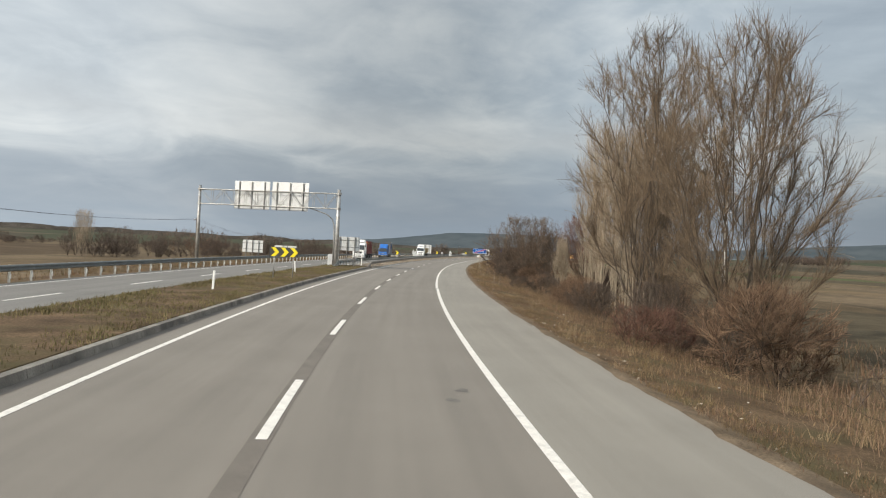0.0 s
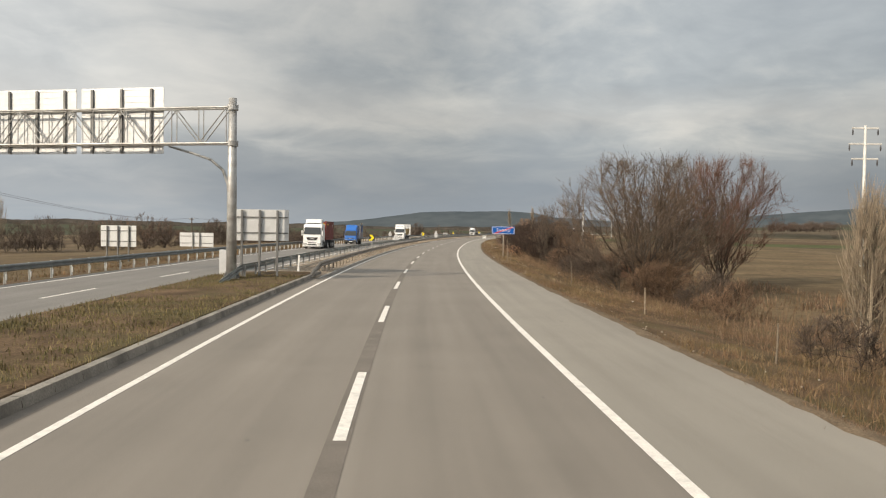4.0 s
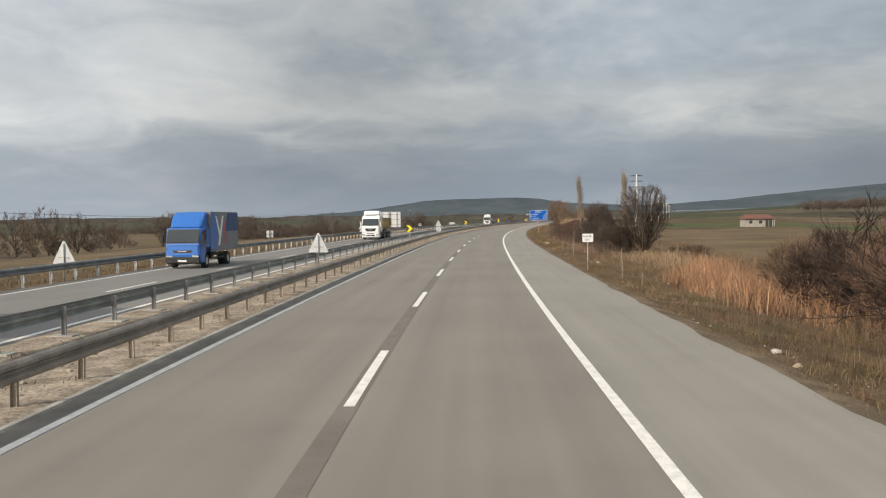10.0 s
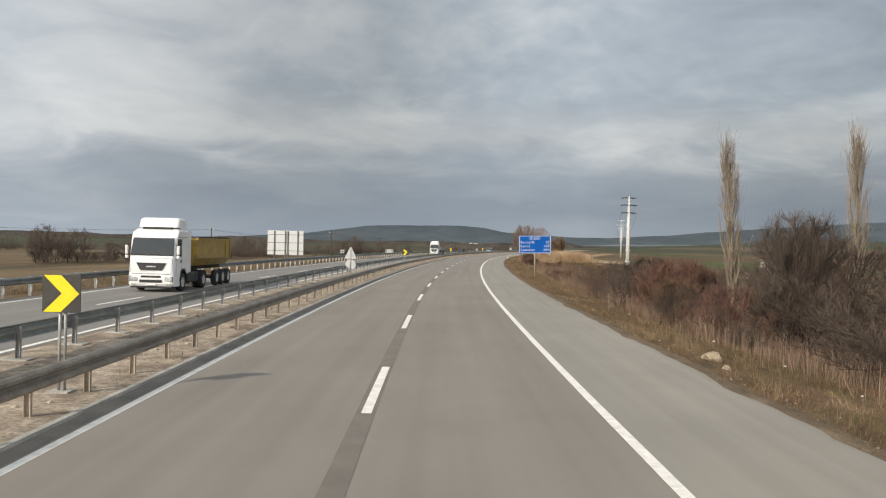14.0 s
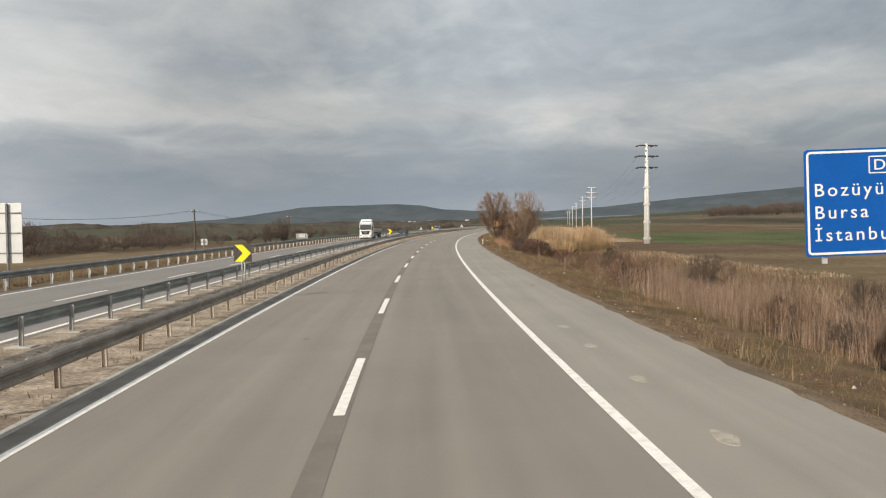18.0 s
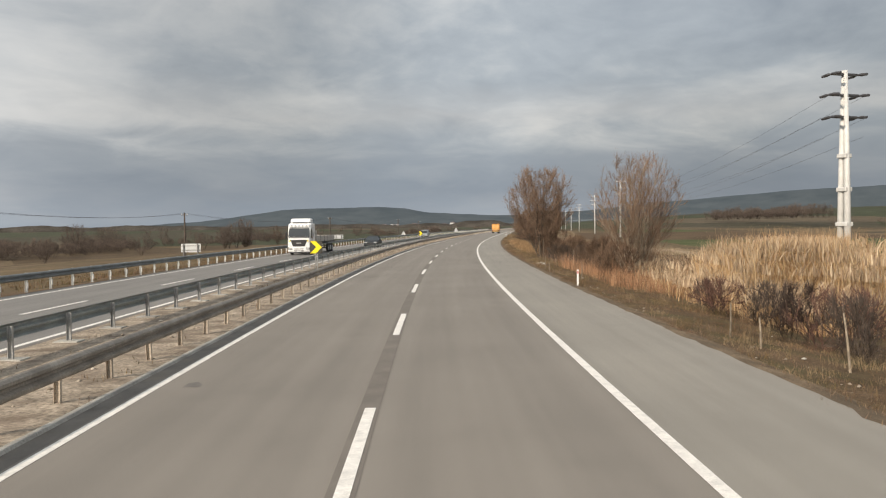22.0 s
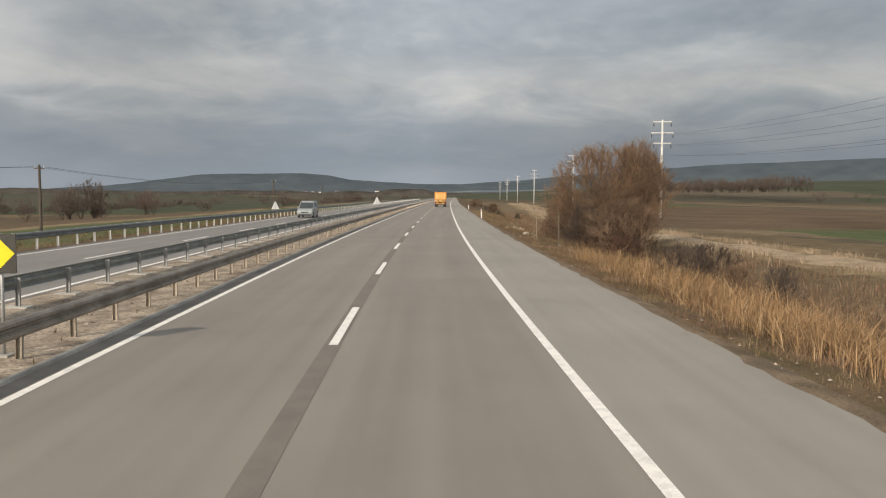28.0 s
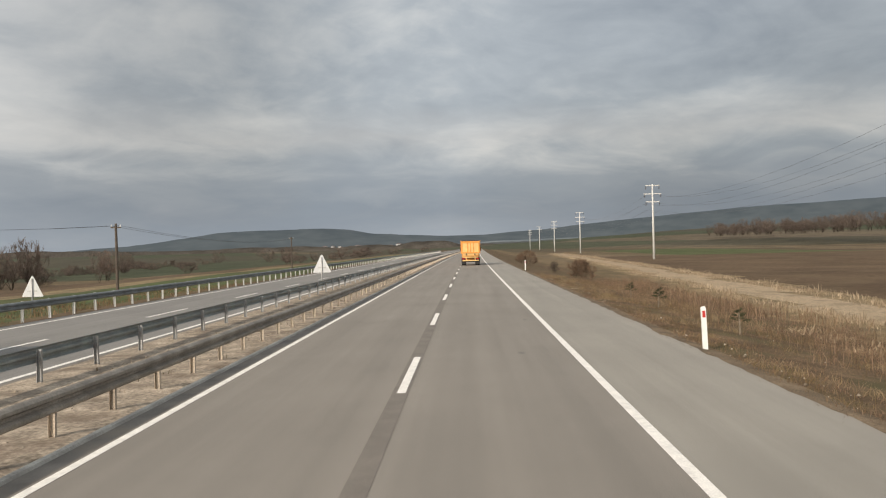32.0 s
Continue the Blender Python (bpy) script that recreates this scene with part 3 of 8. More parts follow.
# ---------------- carriageways ----------------
road = strip_object("road", -140, 1400, [-4.47, -4.46, 0, 3.70, 3.705], [-0.25, 0.0, 0.0, 0.0, -0.25], ASPHALT, "worn grey asphalt two-lane carriageway of the highway", "road")
strip_object("hard_shoulder", -140, 1400, [3.70, 3.702, 6.6, 6.72], [-0.25, 0.0, 0.0, -0.12], SHOULDER, "pale asphalt hard shoulder beside the lanes", "road shoulder")
strip_object("opposite_road", -140, 1400, [-16.0, -15.9, -12, -7.95, -7.9], [-0.25, 0.0, 0.0, 0.0, -0.25], ASPHALT_OPP, "grey asphalt carriageway for oncoming traffic", "road")
strip_object("edge_line_outer", 50.4, 1400, [LANE - 0.155, LANE + 0.005], [0.005, 0.005], PAINT, "solid white painted edge line beside the shoulder", "road marking")
strip_object("edge_line_outer", -140, 50.0, [LANE - 0.11, LANE + 0.05], [0.005, 0.005], PAINT, "solid white painted edge line, offset where the painting stopped", "road marking")
strip_object("edge_line_inner", -140, 1400, [EDGE_L - 0.07, EDGE_L + 0.07], [0.005, 0.005], PAINT, "solid white painted edge line beside the median", "road marking")
strip_object("joint_strip", -140, 1000, [-0.16, 0.13], [0.004, 0.004], JOINT, "darker sealed asphalt strip along the lane joint", "road marking")
# dark asphalt band, its tone partly painted rail shadow
strip_object("gutter_strip", 86, 1400, [-4.06, EDGE_L - 0.12], [0.004, 0.004], GUTTER, "dark asphalt band below the guardrail, deepened for the rail shade", "road marking")
strip_object("road_margin", -140, 89.0, [-4.42, -4.16], [0.004, 0.004], JOINT, "darker asphalt margin along the kerb", "road")
# dark strip painted where the back rail shows a shadow line
strip_object("opposite_gutter", 87.6, 1400, [-8.16, -7.94], [0.004, 0.004], GUTTER, "dark edge of the opposite carriageway, toned as rail shadow", "road marking")
strip_object("opposite_line_inner", 60, 1400, [-8.4, -8.24], [0.005, 0.005], PAINT, "solid white line on the opposite carriageway", "road marking")
strip_object("opposite_line_outer", -140, 1400, [-15.2, -15.05], [0.005, 0.005], PAINT, "solid white outer line on the opposite carriageway", "road marking")


def dashes(name, lat, first, period, length, s_end, width, label, parent):
    s = first
    while s < s_end:
        b, _ = strip(s, s + length, [lat - width / 2, lat + width / 2], [0.009, 0.009], 1.5)
        part(name, b, PAINT, parent)
        s += period


lane_line = tagged(new("lane_line"), "row of white painted lane dashes", "road marking", "", "structure")
dashes("dash", 0.0, DASH0 - 12 * 12, 12.0, 4.5, 800, 0.155, "", lane_line)
opposite_lane_line = tagged(new("opposite_lane_line"), "row of white lane dashes on the opposite carriageway", "road marking", "", "structure")
dashes("dash", -11.7, 3.0, 12.0, 4.5, 800, 0.16, "", opposite_lane_line)

# median: kerbed grass strip first, then bare earth between the guardrails
strip_object("median_earth", 87.6, 1400, [-7.95, -7.6, -6.9, -6.0, -5.0, -4.3, -4.06], [0.02, 0.07, 0.06, 0.03, 0.05, 0.05, 0.012], SAND, "sandy bare earth of the median between guardrails", "median", step=3.0)
strip_object("median_grass_bed", -140, 90.6, [-9.6, -9.3, -6.8, -4.75, -4.62], [0.0, 0.10, 0.17, 0.15, 0.0], VERGE, "raised dry grass median bed", "median")
# added pale strip imitates the line of sunlight under the beam
strip_object("kerb_strip", 87.6, 1400, [-4.15, -4.12, -4.02, -4.0], [0.0, 0.045, 0.045, 0.0], CONCRETE, "low pale strip standing for the sunlit gap below the guardrail", "kerb")
kerb = tagged(new("kerb"), "grey concrete kerb stones along the grass median", "kerb", "", "structure")
s = -60.0
while s < 91.0:
    b, _ = strip(s, s + 0.985, [-4.64, -4.635, -4.6, -4.44, -4.41], [0.0, 0.15, 0.18, 0.17, 0.0], 1.0)
    part("kerb_stone", b, KERB_GREY, kerb)
    s += 1.0

# ---------------- guardrails ----------------
W_PROFILE = [(0.0, -0.155), (0.035, -0.14), (0.08, -0.105), (0.08, -0.06), (0.012, -0.02), (0.012, 0.02), (0.08, 0.06), (0.08, 0.105), (0.035, 0.14), (0.0, 0.155),
             (-0.004, 0.152), (0.03, 0.136), (0.074, 0.1), (0.074, 0.064), (0.006, 0.022), (0.006, -0.022), (0.074, -0.064), (0.074, -0.1), (0.03, -0.136), (-0.004, -0.152)]


def rail_section(s0, s1, lat, z, face, z_end=None):
    """One length of W-beam; face is the side that it bulges to."""
    b = Build()
    k = len(W_PROFILE)
    rows = [(s0, z), ((s0 + s1) / 2, z if z_end is None else (z + z_end) / 2), (s1, z if z_end is None else z_end)]
    for s, zz in rows:
        for dx, dz in W_PROFILE:
            b.v.append(tuple(at(s, lat + face * dx, zz + dz)))
    for i in range(len(rows) - 1):
        for j in range(k):
            q = (i * k + j, i * k + (j + 1) % k, (i + 1) * k + (j + 1) % k, (i + 1) * k + j)
            b.f.append(q if face > 0 else q[::-1])
    b.f += [tuple(range(k)), tuple(range((len(rows) - 1) * k, len(rows) * k))]
    return b


def post_mesh(height, mt, name, w=0.06, d=0.10):
    """C-shaped steel post."""
    t = 0.008
    o = [(-w / 2, -d / 2), (w / 2, -d / 2), (w / 2, -d / 2 + t), (-w / 2 + t, -d / 2 + t), (-w / 2 + t, d / 2 - t), (w / 2, d / 2 - t), (w / 2, d / 2), (-w / 2, d / 2)]
    o = [(y, -x) for x, y in o]                       # open towards the traffic
    n = len(o)
    b = Build().add([(x, y, -0.3) for x, y in o] + [(x, y, height) for x, y in o],
                    [tuple(range(n))[::-1], tuple(range(n, 2 * n))] + [(i, (i + 1) % n, (i + 1) % n + n, i + n) for i in range(n)])
    me = b.mesh(name)
    me.materials.append(mt)
    return me


def guardrail(label, s0, s1, lat, z, face, beam_mat, post_me, spacing, post_shift, pad=None, reflector=None, flare=True):
    g = tagged(new("guardrail"), label, "guardrail", "", "structure")
    s = s0
    while s < s1 - 0.1:
        e = min(s + 4.0, s1)
        part("beam", rail_section(s, e + 0.05, lat, z, face), beam_mat, g)
        s = e
    if flare:
        part("end_beam", rail_section(s0 - 3.6, s0, lat - face * 0.0, 0.12, face, z), beam_mat, g)
    s, k = s0 + 0.4, 0
    rnd = random.Random(int(abs(lat) * 10))
    while s < s1:
        p = part("post", post_me, None, g)
        lean = rnd.uniform(-2.0, 2.0) if rnd.random() > 0.06 else rnd.uniform(-7, 7)
        p.matrix_world = here(s, lat + post_shift, 0.0) @ Matrix.Rotation(radians(lean), 4, "Y") @ Matrix.Rotation(radians(rnd.uniform(-1.5, 1.5)), 4, "X")
        if pad is not None and k < 160:
            q = part("concrete_pad", pad, None, g)
            q.matrix_world = here(s, lat + post_shift, 0.03)
        if reflector is not None and k < 200:
            q = part("post_reflector", reflector, None, g)
            q.matrix_world = here(s, lat + post_shift + 0.06, 0.0)
        s += spacing
        k += 1
    return g


PAD = Build().box(-0.28, 0.28, -0.2, 0.2, 0.0, 0.06, 0.012).mesh("concrete_pad")
PAD.materials.append(CONCRETE)
REFL = Build().box(-0.012, 0.012, -0.05, 0.05, 0.12, 0.36, 0.006).mesh("post_reflector")
REFL.materials.append(SIGN_WHITE)
POST_WHITE = material("pale_galvanised_post", (0.60, 0.60, 0.58), 0.6, 0.1, scale=4, amount=0.15, fine=40, fine_amount=0.1, bump=0.05, stain=(0.4, 0.37, 0.33), stain_scale=3, stain_amount=0.4)
guardrail("dusty brown steel guardrail on pale posts beside the lane", 91.0, 560, -4.47, 0.545, 1, RAIL_DUSTY, post_mesh(0.66, POST_SAND, "post_dusty"), 1.85, -0.07)
guardrail("grey galvanised steel guardrail facing the opposite carriageway", 85.0, 600, -7.32, 0.60, -1, RAIL_GREEN, post_mesh(0.71, STEEL, "post_grey"), 2.4, 0.07, PAD)
guardrail("weathered grey-green steel guardrail on the far roadside", 20.0, 640, -16.45, 0.62, 1, RAIL_FAR, post_mesh(0.78, POST_WHITE, "post_far"), 2.05, -0.07, None, REFL, False)



def guardrail_far(label, s0, s1, lat, z, face, beam_mat, post_mat, height, spacing, post_shift):
    """The same rail farther on, where single posts can no longer be told apart."""
    g = tagged(new("guardrail"), label, "guardrail", "", "structure")
    s = s0
    while s < s1 - 0.1:
        e = min(s + 8.0, s1)
        part("beam", rail_section(s, e + 0.05, lat, z, face), beam_mat, g)
        s = e
    b = Build()
    s = s0 + 0.4
    while s < s1:
        m = here(s, lat + post_shift, 0.0)
        n0 = len(b.v)
        for zz in (-0.2, height):
            for x, y in ((-0.045, -0.03), (0.045, -0.03), (0.045, 0.03), (-0.045, 0.03)):
                b.v.append(tuple(m @ Vector((x, y, zz))))
        b.f += [tuple(n0 + k for k in q) for q in ((3, 2, 1, 0), (4, 5, 6, 7), (0, 1, 5, 4), (1, 2, 6, 5), (2, 3, 7, 6), (3, 0, 4, 7))]
        s += spacing
    p = part("far_posts", b, post_mat, g)
    tagged(p, "row of small steel posts far along the rail", "", "", "stuff")
    return g


guardrail_far("dusty brown steel guardrail running on into the distance", 560.05, 900, -4.47, 0.545, 1, RAIL_DUSTY, POST_SAND, 0.68, 1.85, -0.07)
guardrail_far("grey galvanised guardrail running on into the distance", 600.05, 900, -7.32, 0.60, -1, RAIL_GREEN, STEEL, 0.71, 2.4, 0.07)
guardrail_far("weathered grey-green far guardrail running on into the distance", 640.05, 900, -16.45, 0.62, 1, RAIL_FAR, POST_WHITE, 0.78, 2.05, -0.07)

# ---------------- signs ----------------


def text_mesh(body, size, depth=0.004, gap=1.0):
    c = bpy.data.curves.new("lettering", "FONT")
    c.body, c.size, c.extrude, c.align_x, c.align_y, c.resolution_u, c.space_character = body, size, depth, "LEFT", "BOTTOM_BASELINE", 3, gap
    tmp = bpy.data.objects.new("lettering", c)
    me = bpy.data.meshes.new_from_object(tmp)
    bpy.data.objects.remove(tmp)
    return me


def letters(name, body, size, x, y, z, mt, parent, spread=1.0, right=False, gap=1.08):
    """Upright lettering that faces -y, one part for each character."""
    def reach(me):
        return max(v.co.x for v in me.vertices)
    if right:
        x -= reach(text_mesh(body, size, 0.004, gap)) * spread
    for i, ch in enumerate(body):
        me = text_mesh(ch, size, 0.004, gap)
        me.transform(Matrix.Translation((reach(text_mesh(body[:i + 1], size, 0.004, gap)) - reach(me), 0, 0)))
        me.transform(Matrix.Diagonal((spread, 1, 1, 1)))
        me.transform(Matrix.Translation((x, y, z)) @ Matrix.Rotation(radians(90), 4, "X"))
        me.materials.append(mt)
        part(name, me, None, parent)


def rounded(w, h, r, k=4):
    o = []
    for cx, cz, a0 in ((w / 2 - r, h / 2 - r, 0), (-w / 2 + r, h / 2 - r, 90), (-w / 2 + r, -h / 2 + r, 180), (w / 2 - r, -h / 2 + r, 270)):
        for i in range(k + 1):
            a = radians(a0 + 90 * i / k)
            o.append((cx + r * math.cos(a), cz + r * math.sin(a)))
    return o


def plate(w, h, z, thick=0.02, r=0.03, y=0.0, x=0.0):
    return Build().prism([(px + x, pz + z) for px, pz in rounded(w, h, r)][::-1], y - thick, y)


def ring_plate(w, h, band, z, y, thick=0.004, r=0.05):
    """Flat frame line."""
    o, i = rounded(w, h, r), rounded(w - 2 * band, h - 2 * band, max(r - band, 0.01))
    n = len(o)
    v = [(x, y, q + z) for x, q in o] + [(x, y, q + z) for x, q in i] + [(x, y - thick, q + z) for x, q in o] + [(x, y - thick, q + z) for x, q in i]
    f = []
    for a in range(n):
        c = (a + 1) % n
        f += [(2 * n + c, 2 * n + a, 3 * n + a, 3 * n + c), (a, c, n + c, n + a), (a, 2 * n + a, 2 * n + c, c), (n + a, n + c, 3 * n + c, 3 * n + a)]
    return Build().add(v, f)


def chevron_outline(w, h, x, z, t):
    """Arrowhead to the right."""
    return [(x - w / 2, z + h / 2), (x - w / 2 + t, z + h / 2), (x + w / 2, z), (x - w / 2 + t, z - h / 2), (x - w / 2, z - h / 2), (x + w / 2 - t, z)]


def chevron_sign(s, lat, z0=1.26, size=0.60, group="chevron signs on the median"):
    t = thing("chevron_sign", here(s, lat, 0.06), "yellow chevron on a black square board, on the median", "road sign", group)
    for x in (-0.045, 0.045):
        part("post", Build().tube([(x, 0.02, -0.1), (x, 0.02, z0 + size)], 0.026, 8), STEEL, t, "galvanised steel post", True)
    part("base_plate", Build().box(-0.17, 0.17, -0.13, 0.17, -0.05, 0.02, 0.008), CONCRETE, t)
    part("board", plate(size, size, z0 + size / 2, 0.02, 0.02, -0.03), SIGN_BLACK, t, "black board")
    part("chevron", Build().prism(chevron_outline(size * 0.94, size * 0.97, 0, z0 + size / 2, size * 0.46)[::-1], -0.056, -0.051), SIGN_YELLOW, t, "yellow chevron")
    return t


first = chevron_sign(202.3, -4.92)
for s in (126.5, 278.2, 352.8, 428.3):
    copy_thing(first, here(s, -4.92, 0.06))

t = thing("triple_chevron_sign", here(50.6, -6.35, 0.12), "long black board with three yellow chevrons, on the grass median", "road sign")
for x in (-0.62, 0.62):
    part("post", Build().tube([(x, 0.03, -0.15), (x, 0.03, 2.05)], 0.035, 10), STEEL, t, "", True)
part("board", plate(1.86, 0.62, 1.70, 0.025, 0.02), SIGN_BLACK, t, "black board")
for x in (-0.56, 0.06, 0.66):
    part("chevron", Build().prism(chevron_outline(0.52, 0.58, x, 1.70, 0.26)[::-1], -0.031, -0.026), SIGN_YELLOW, t, "yellow chevron")


# dark steel, deepened further so its colour holds the shadows on sign backs
STEEL_SHADED = material("dark_steel_with_shade", (0.15, 0.15, 0.145), 0.6, 0.3, scale=3, amount=0.2, fine=30, fine_amount=0.15, bump=0.05)


def back_braces(t, w, z0, z1, n_rail=2):
    for i in range(n_rail):
        z = z0 + (z1 - z0) * (i + 0.5) / n_rail
        part("brace", Build().box(-w / 2 + 0.04, w / 2 - 0.04, -0.05, -0.012, z - 0.03, z + 0.03), STEEL_SHADED, t)


def board_from_behind(s, lat, w, z0, z1, posts, label, group="", turn=0.0, zb=None, n_rail=2):
    zb = ground_z(lat) if zb is None else zb
    t = thing("sign_board", here(s, lat, zb, turn), label, "road sign", group)
    part("panel", plate(w, z1 - z0, (z0 + z1) / 2 - zb, 0.015, 0.04, 0.015), ALU, t, "bare aluminium back")
    for x in posts:
        # post drawn wide and dark to take in its shadow on the panel
        part("post", Build().box(x - 0.05, x + 0.05, -0.15, -0.05, -0.3, z1 - zb - 0.03, 0.006), STEEL_SHADED, t, "dark grey steel post, widened and deepened for its shadow")
        part("clamp", Build().box(x - 0.09, x + 0.09, -0.06, -0.02, (z0 + z1) / 2 - zb - 0.05, (z0 + z1) / 2 - zb + 0.05), STEEL, t)
    back_braces(t, w, z0 - zb, z1 - zb, n_rail)
    return t


board_from_behind(86.4, -6.75, 2.75, 1.86, 3.36, (-0.85, 0.0, 0.85), "grey back of a road sign on three steel posts", zb=0.15)
board_from_behind(114.0, -24.8, 3.1, 0.7, 2.45, (-0.95, 0, 0.95), "pale back of a road sign on three posts behind the guardrail", "sign backs beside the far roadside", -6)
board_from_behind(136.0, -25.6, 3.9, 0.2, 1.75, (-0.4, 0.4), "grey back of a low sign board behind the guardrail", "sign backs beside the far roadside", -4)
board_from_behind(293.5, -22.6, 4.9, 0.75, 3.95, (-1.5, 0.0, 0.35, 1.7), "large pale aluminium back of a direction sign", "sign backs beside the far roadside", -3, n_rail=3)
board_from_behind(397.0, -26.5, 2.1, 0.15, 1.05, (-0.75, 0.75), "small white back of a sign board on two posts", "sign backs beside the far roadside")
board_from_behind(211.8, -20.6, 0.72, 0.75, 1.45, (0.0,), "small square white back of a road sign", "sign backs beside the far roadside", n_rail=1)
board_from_behind(339.0, -24.5, 0.72, 0.5, 1.2, (0.0,), "small square white back of a road sign", "sign backs beside the far roadside", n_rail=1)
board_from_behind(455.0, -22.5, 1.6, 0.6, 1.3, (-0.5, 0.5), "small white back of a sign board on two posts", "sign backs beside the far roadside")


def triangle_back(s, lat, z0, disc=False, w=1.12, group="warning sign backs"):
    zb = ground_z(lat) if lat < -16 else 0.05
    t = thing("warning_sign", here(s, lat, zb), "pale back of a triangular warning sign" + (" above a round sign" if disc else " on a steel post"), "road sign", group)
    top = z0 + w * 0.92
    part("post", Build().tube([(0, -0.05, -0.2), (0, -0.05, top - 0.12)], 0.034, 10), STEEL, t, "galvanised steel post", True)
    part("triangle", Build().prism([(-w / 2, z0), (-w / 2 + 0.05, z0 - 0.03), (w / 2 - 0.05, z0 - 0.03), (w / 2, z0), (0.05, top), (-0.05, top)], -0.005, 0.012), ALU, t, "bare aluminium back")
    if disc:
        part("disc", Build().prism([(0.42 * math.cos(a), z0 - 0.5 + 0.42 * math.sin(a)) for a in (2 * math.pi * i / 24 for i in range(24))], -0.005, 0.012), ALU, t, "round aluminium back")
    part("brace", Build().box(-0.25, 0.25, -0.05, -0.008, z0 + 0.25, z0 + 0.29), STEEL, t)
    return t


triangle_back(173.7, -7.0, 0.72)
triangle_back(167.0, -17.6, 0.80)
triangle_back(252.5, -6.9, 1.25, True, 0.95)
triangle_back(252.0, -18.8, 1.30, True, 0.95)
triangle_back(535.5, -7.7, 1.15)
triangle_back(528.0, -21.4, 0.95)


def sheet_sign(name, s, lat, w, z0, z1, label, posts, lean=0.0):
    zb = ground_z(lat)
    t = thing(name, here(s, lat, zb) @ Matrix.Rotation(radians(lean), 4, "Y"), label, "road sign")
    for x in posts:
        part("post", Build().tube([(x, 0.06, -0.3), (x, 0.06, z1 - zb - 0.1)], [0.055, 0.05], 10), POST_SAND, t, "grey steel post", True)
    part("panel", plate(w, z1 - z0, (z0 + z1) / 2 - zb, 0.02, 0.06), SIGN_BLUE, t, "blue reflective panel")
    part("border", ring_plate(w - 0.06, z1 - z0 - 0.06, 0.035, (z0 + z1) / 2 - zb, -0.022, 0.003, 0.07), SIGN_WHITE, t, "white border line")
    return t, zb


t, zb = sheet_sign("town_sign", 130.0, 8.32, 2.30, 2.16, 2.94, "blue town sign with white letters and a red bar", (0.0,))
letters("letter", "İNÖNÜ", 0.36, -0.70, -0.0265, 2.42 - zb, SIGN_WHITE, t, 0.92, False, 1.32)
part("red_bar", Build().prism([(-1.05, 2.22 - zb), (-0.74, 2.22 - zb), (1.05, 2.85 - zb), (1.05, 2.88 - zb), (0.76, 2.88 - zb)], -0.025, -0.0225), SIGN_RED, t, "red diagonal bar")

t, zb = sheet_sign("direction_sign", 263.0, 8.6, 2.93, 1.97, 3.62, "large blue distance sign with white place names", (-0.02,), -1.5)
part("number_frame", ring_plate(0.92, 0.27, 0.018, 3.36 - zb, -0.023, 0.003, 0.02), SIGN_WHITE, t)
letters("letter", "D.650", 0.235, -0.39, -0.024, 3.28 - zb, SIGN_WHITE, t, 1.18)
for i, (place, km) in enumerate((("Bozüyük", "15"), ("Bursa", "120"), ("İstanbul", "294"))):
    letters("letter", place, 0.285, -1.33, -0.024, 2.90 - zb - i * 0.345, SIGN_WHITE, t, 1.06, False, 1.28)
    letters("letter", km, 0.285, 1.31, -0.024, 2.90 - zb - i * 0.345, SIGN_WHITE, t, 1.06, True, 1.28)
for x in (-1.15, -0.1, 0.35, 1.3):
    part("back_rail", Build().box(x - 0.035, x + 0.035, 0.02, 0.06, 1.86 - zb, 3.5 - zb), ALU, t)

zb = ground_z(7.3)
t = thing("kilometre_plate", here(169.5, 7.05, zb), "small white kilometre plate with two rows of black figures", "road sign")
part("post", Build().tube([(0, 0.03, -0.2), (0, 0.03, 1.78)], 0.022, 8), POST_SAND, t, "thin steel post", True)
part("panel", plate(0.52, 0.40, 1.58, 0.012, 0.02), SIGN_WHITE, t, "white panel")
letters("letter", "650-05", 0.135, -0.235, -0.0165, 1.62, SIGN_BLACK, t, 1.0)
letters("letter", "004", 0.135, -0.13, -0.0165, 1.43, SIGN_BLACK, t, 1.0)
part("divider", Build().box(-0.25, 0.25, -0.0165, -0.0125, 1.575, 1.585), SIGN_BLACK, t)


def delineator(s, lat, lean=0.0, size=1.0):
    zb = ground_z(lat)
    t = thing("delineator", here(s, lat, zb) @ Matrix.Rotation(radians(lean), 4, "Y") @ Matrix.Scale(size, 4), "white roadside marker post with a red reflector", "marker post", "marker posts")
    part("body", Build().prism([(-0.055, -0.2), (0.055, -0.2), (0.055, 1.0), (0.03, 1.06), (-0.055, 1.04)][::-1], -0.035, 0.035), SIGN_WHITE, t, "white plastic body")
    part("reflector", Build().box(-0.036, 0.036, -0.042, -0.035, 0.80, 0.96, 0.004), SIGN_RED, t, "red reflector")
    return t


for s, la, lean, size in ((348.6, 6.9, 0, 0.68), (506.5, 6.75, -2, 1.0), (570.0, 7.0, 0, 1.0)):
    delineator(s, la, lean, size)
for s, la, lean in ((91.2, -5.7, 3), (62.0, -7.6, -4), (36.0, -6.9, 2)):
    t = thing("median_post", here(s, la, 0.1) @ Matrix.Rotation(radians(lean), 4, "Y"), "weathered white marker post in the median", "marker post", "median posts")
    part("body", Build().box(-0.05, 0.05, -0.03, 0.03, -0.1, 0.92, 0.012), SIGN_WHITE, t)
    part("foot", Build().box(-0.10, 0.10, -0.08, 0.08, -0.08, 0.05, 0.02), CONCRETE, t)

STAKE_WOOD = material("weathered_grey_stake_wood", (0.23, 0.185, 0.135), 0.9, scale=5, amount=0.3, fine=40, fine_amount=0.3, bump=0.3, random_amount=0.25)
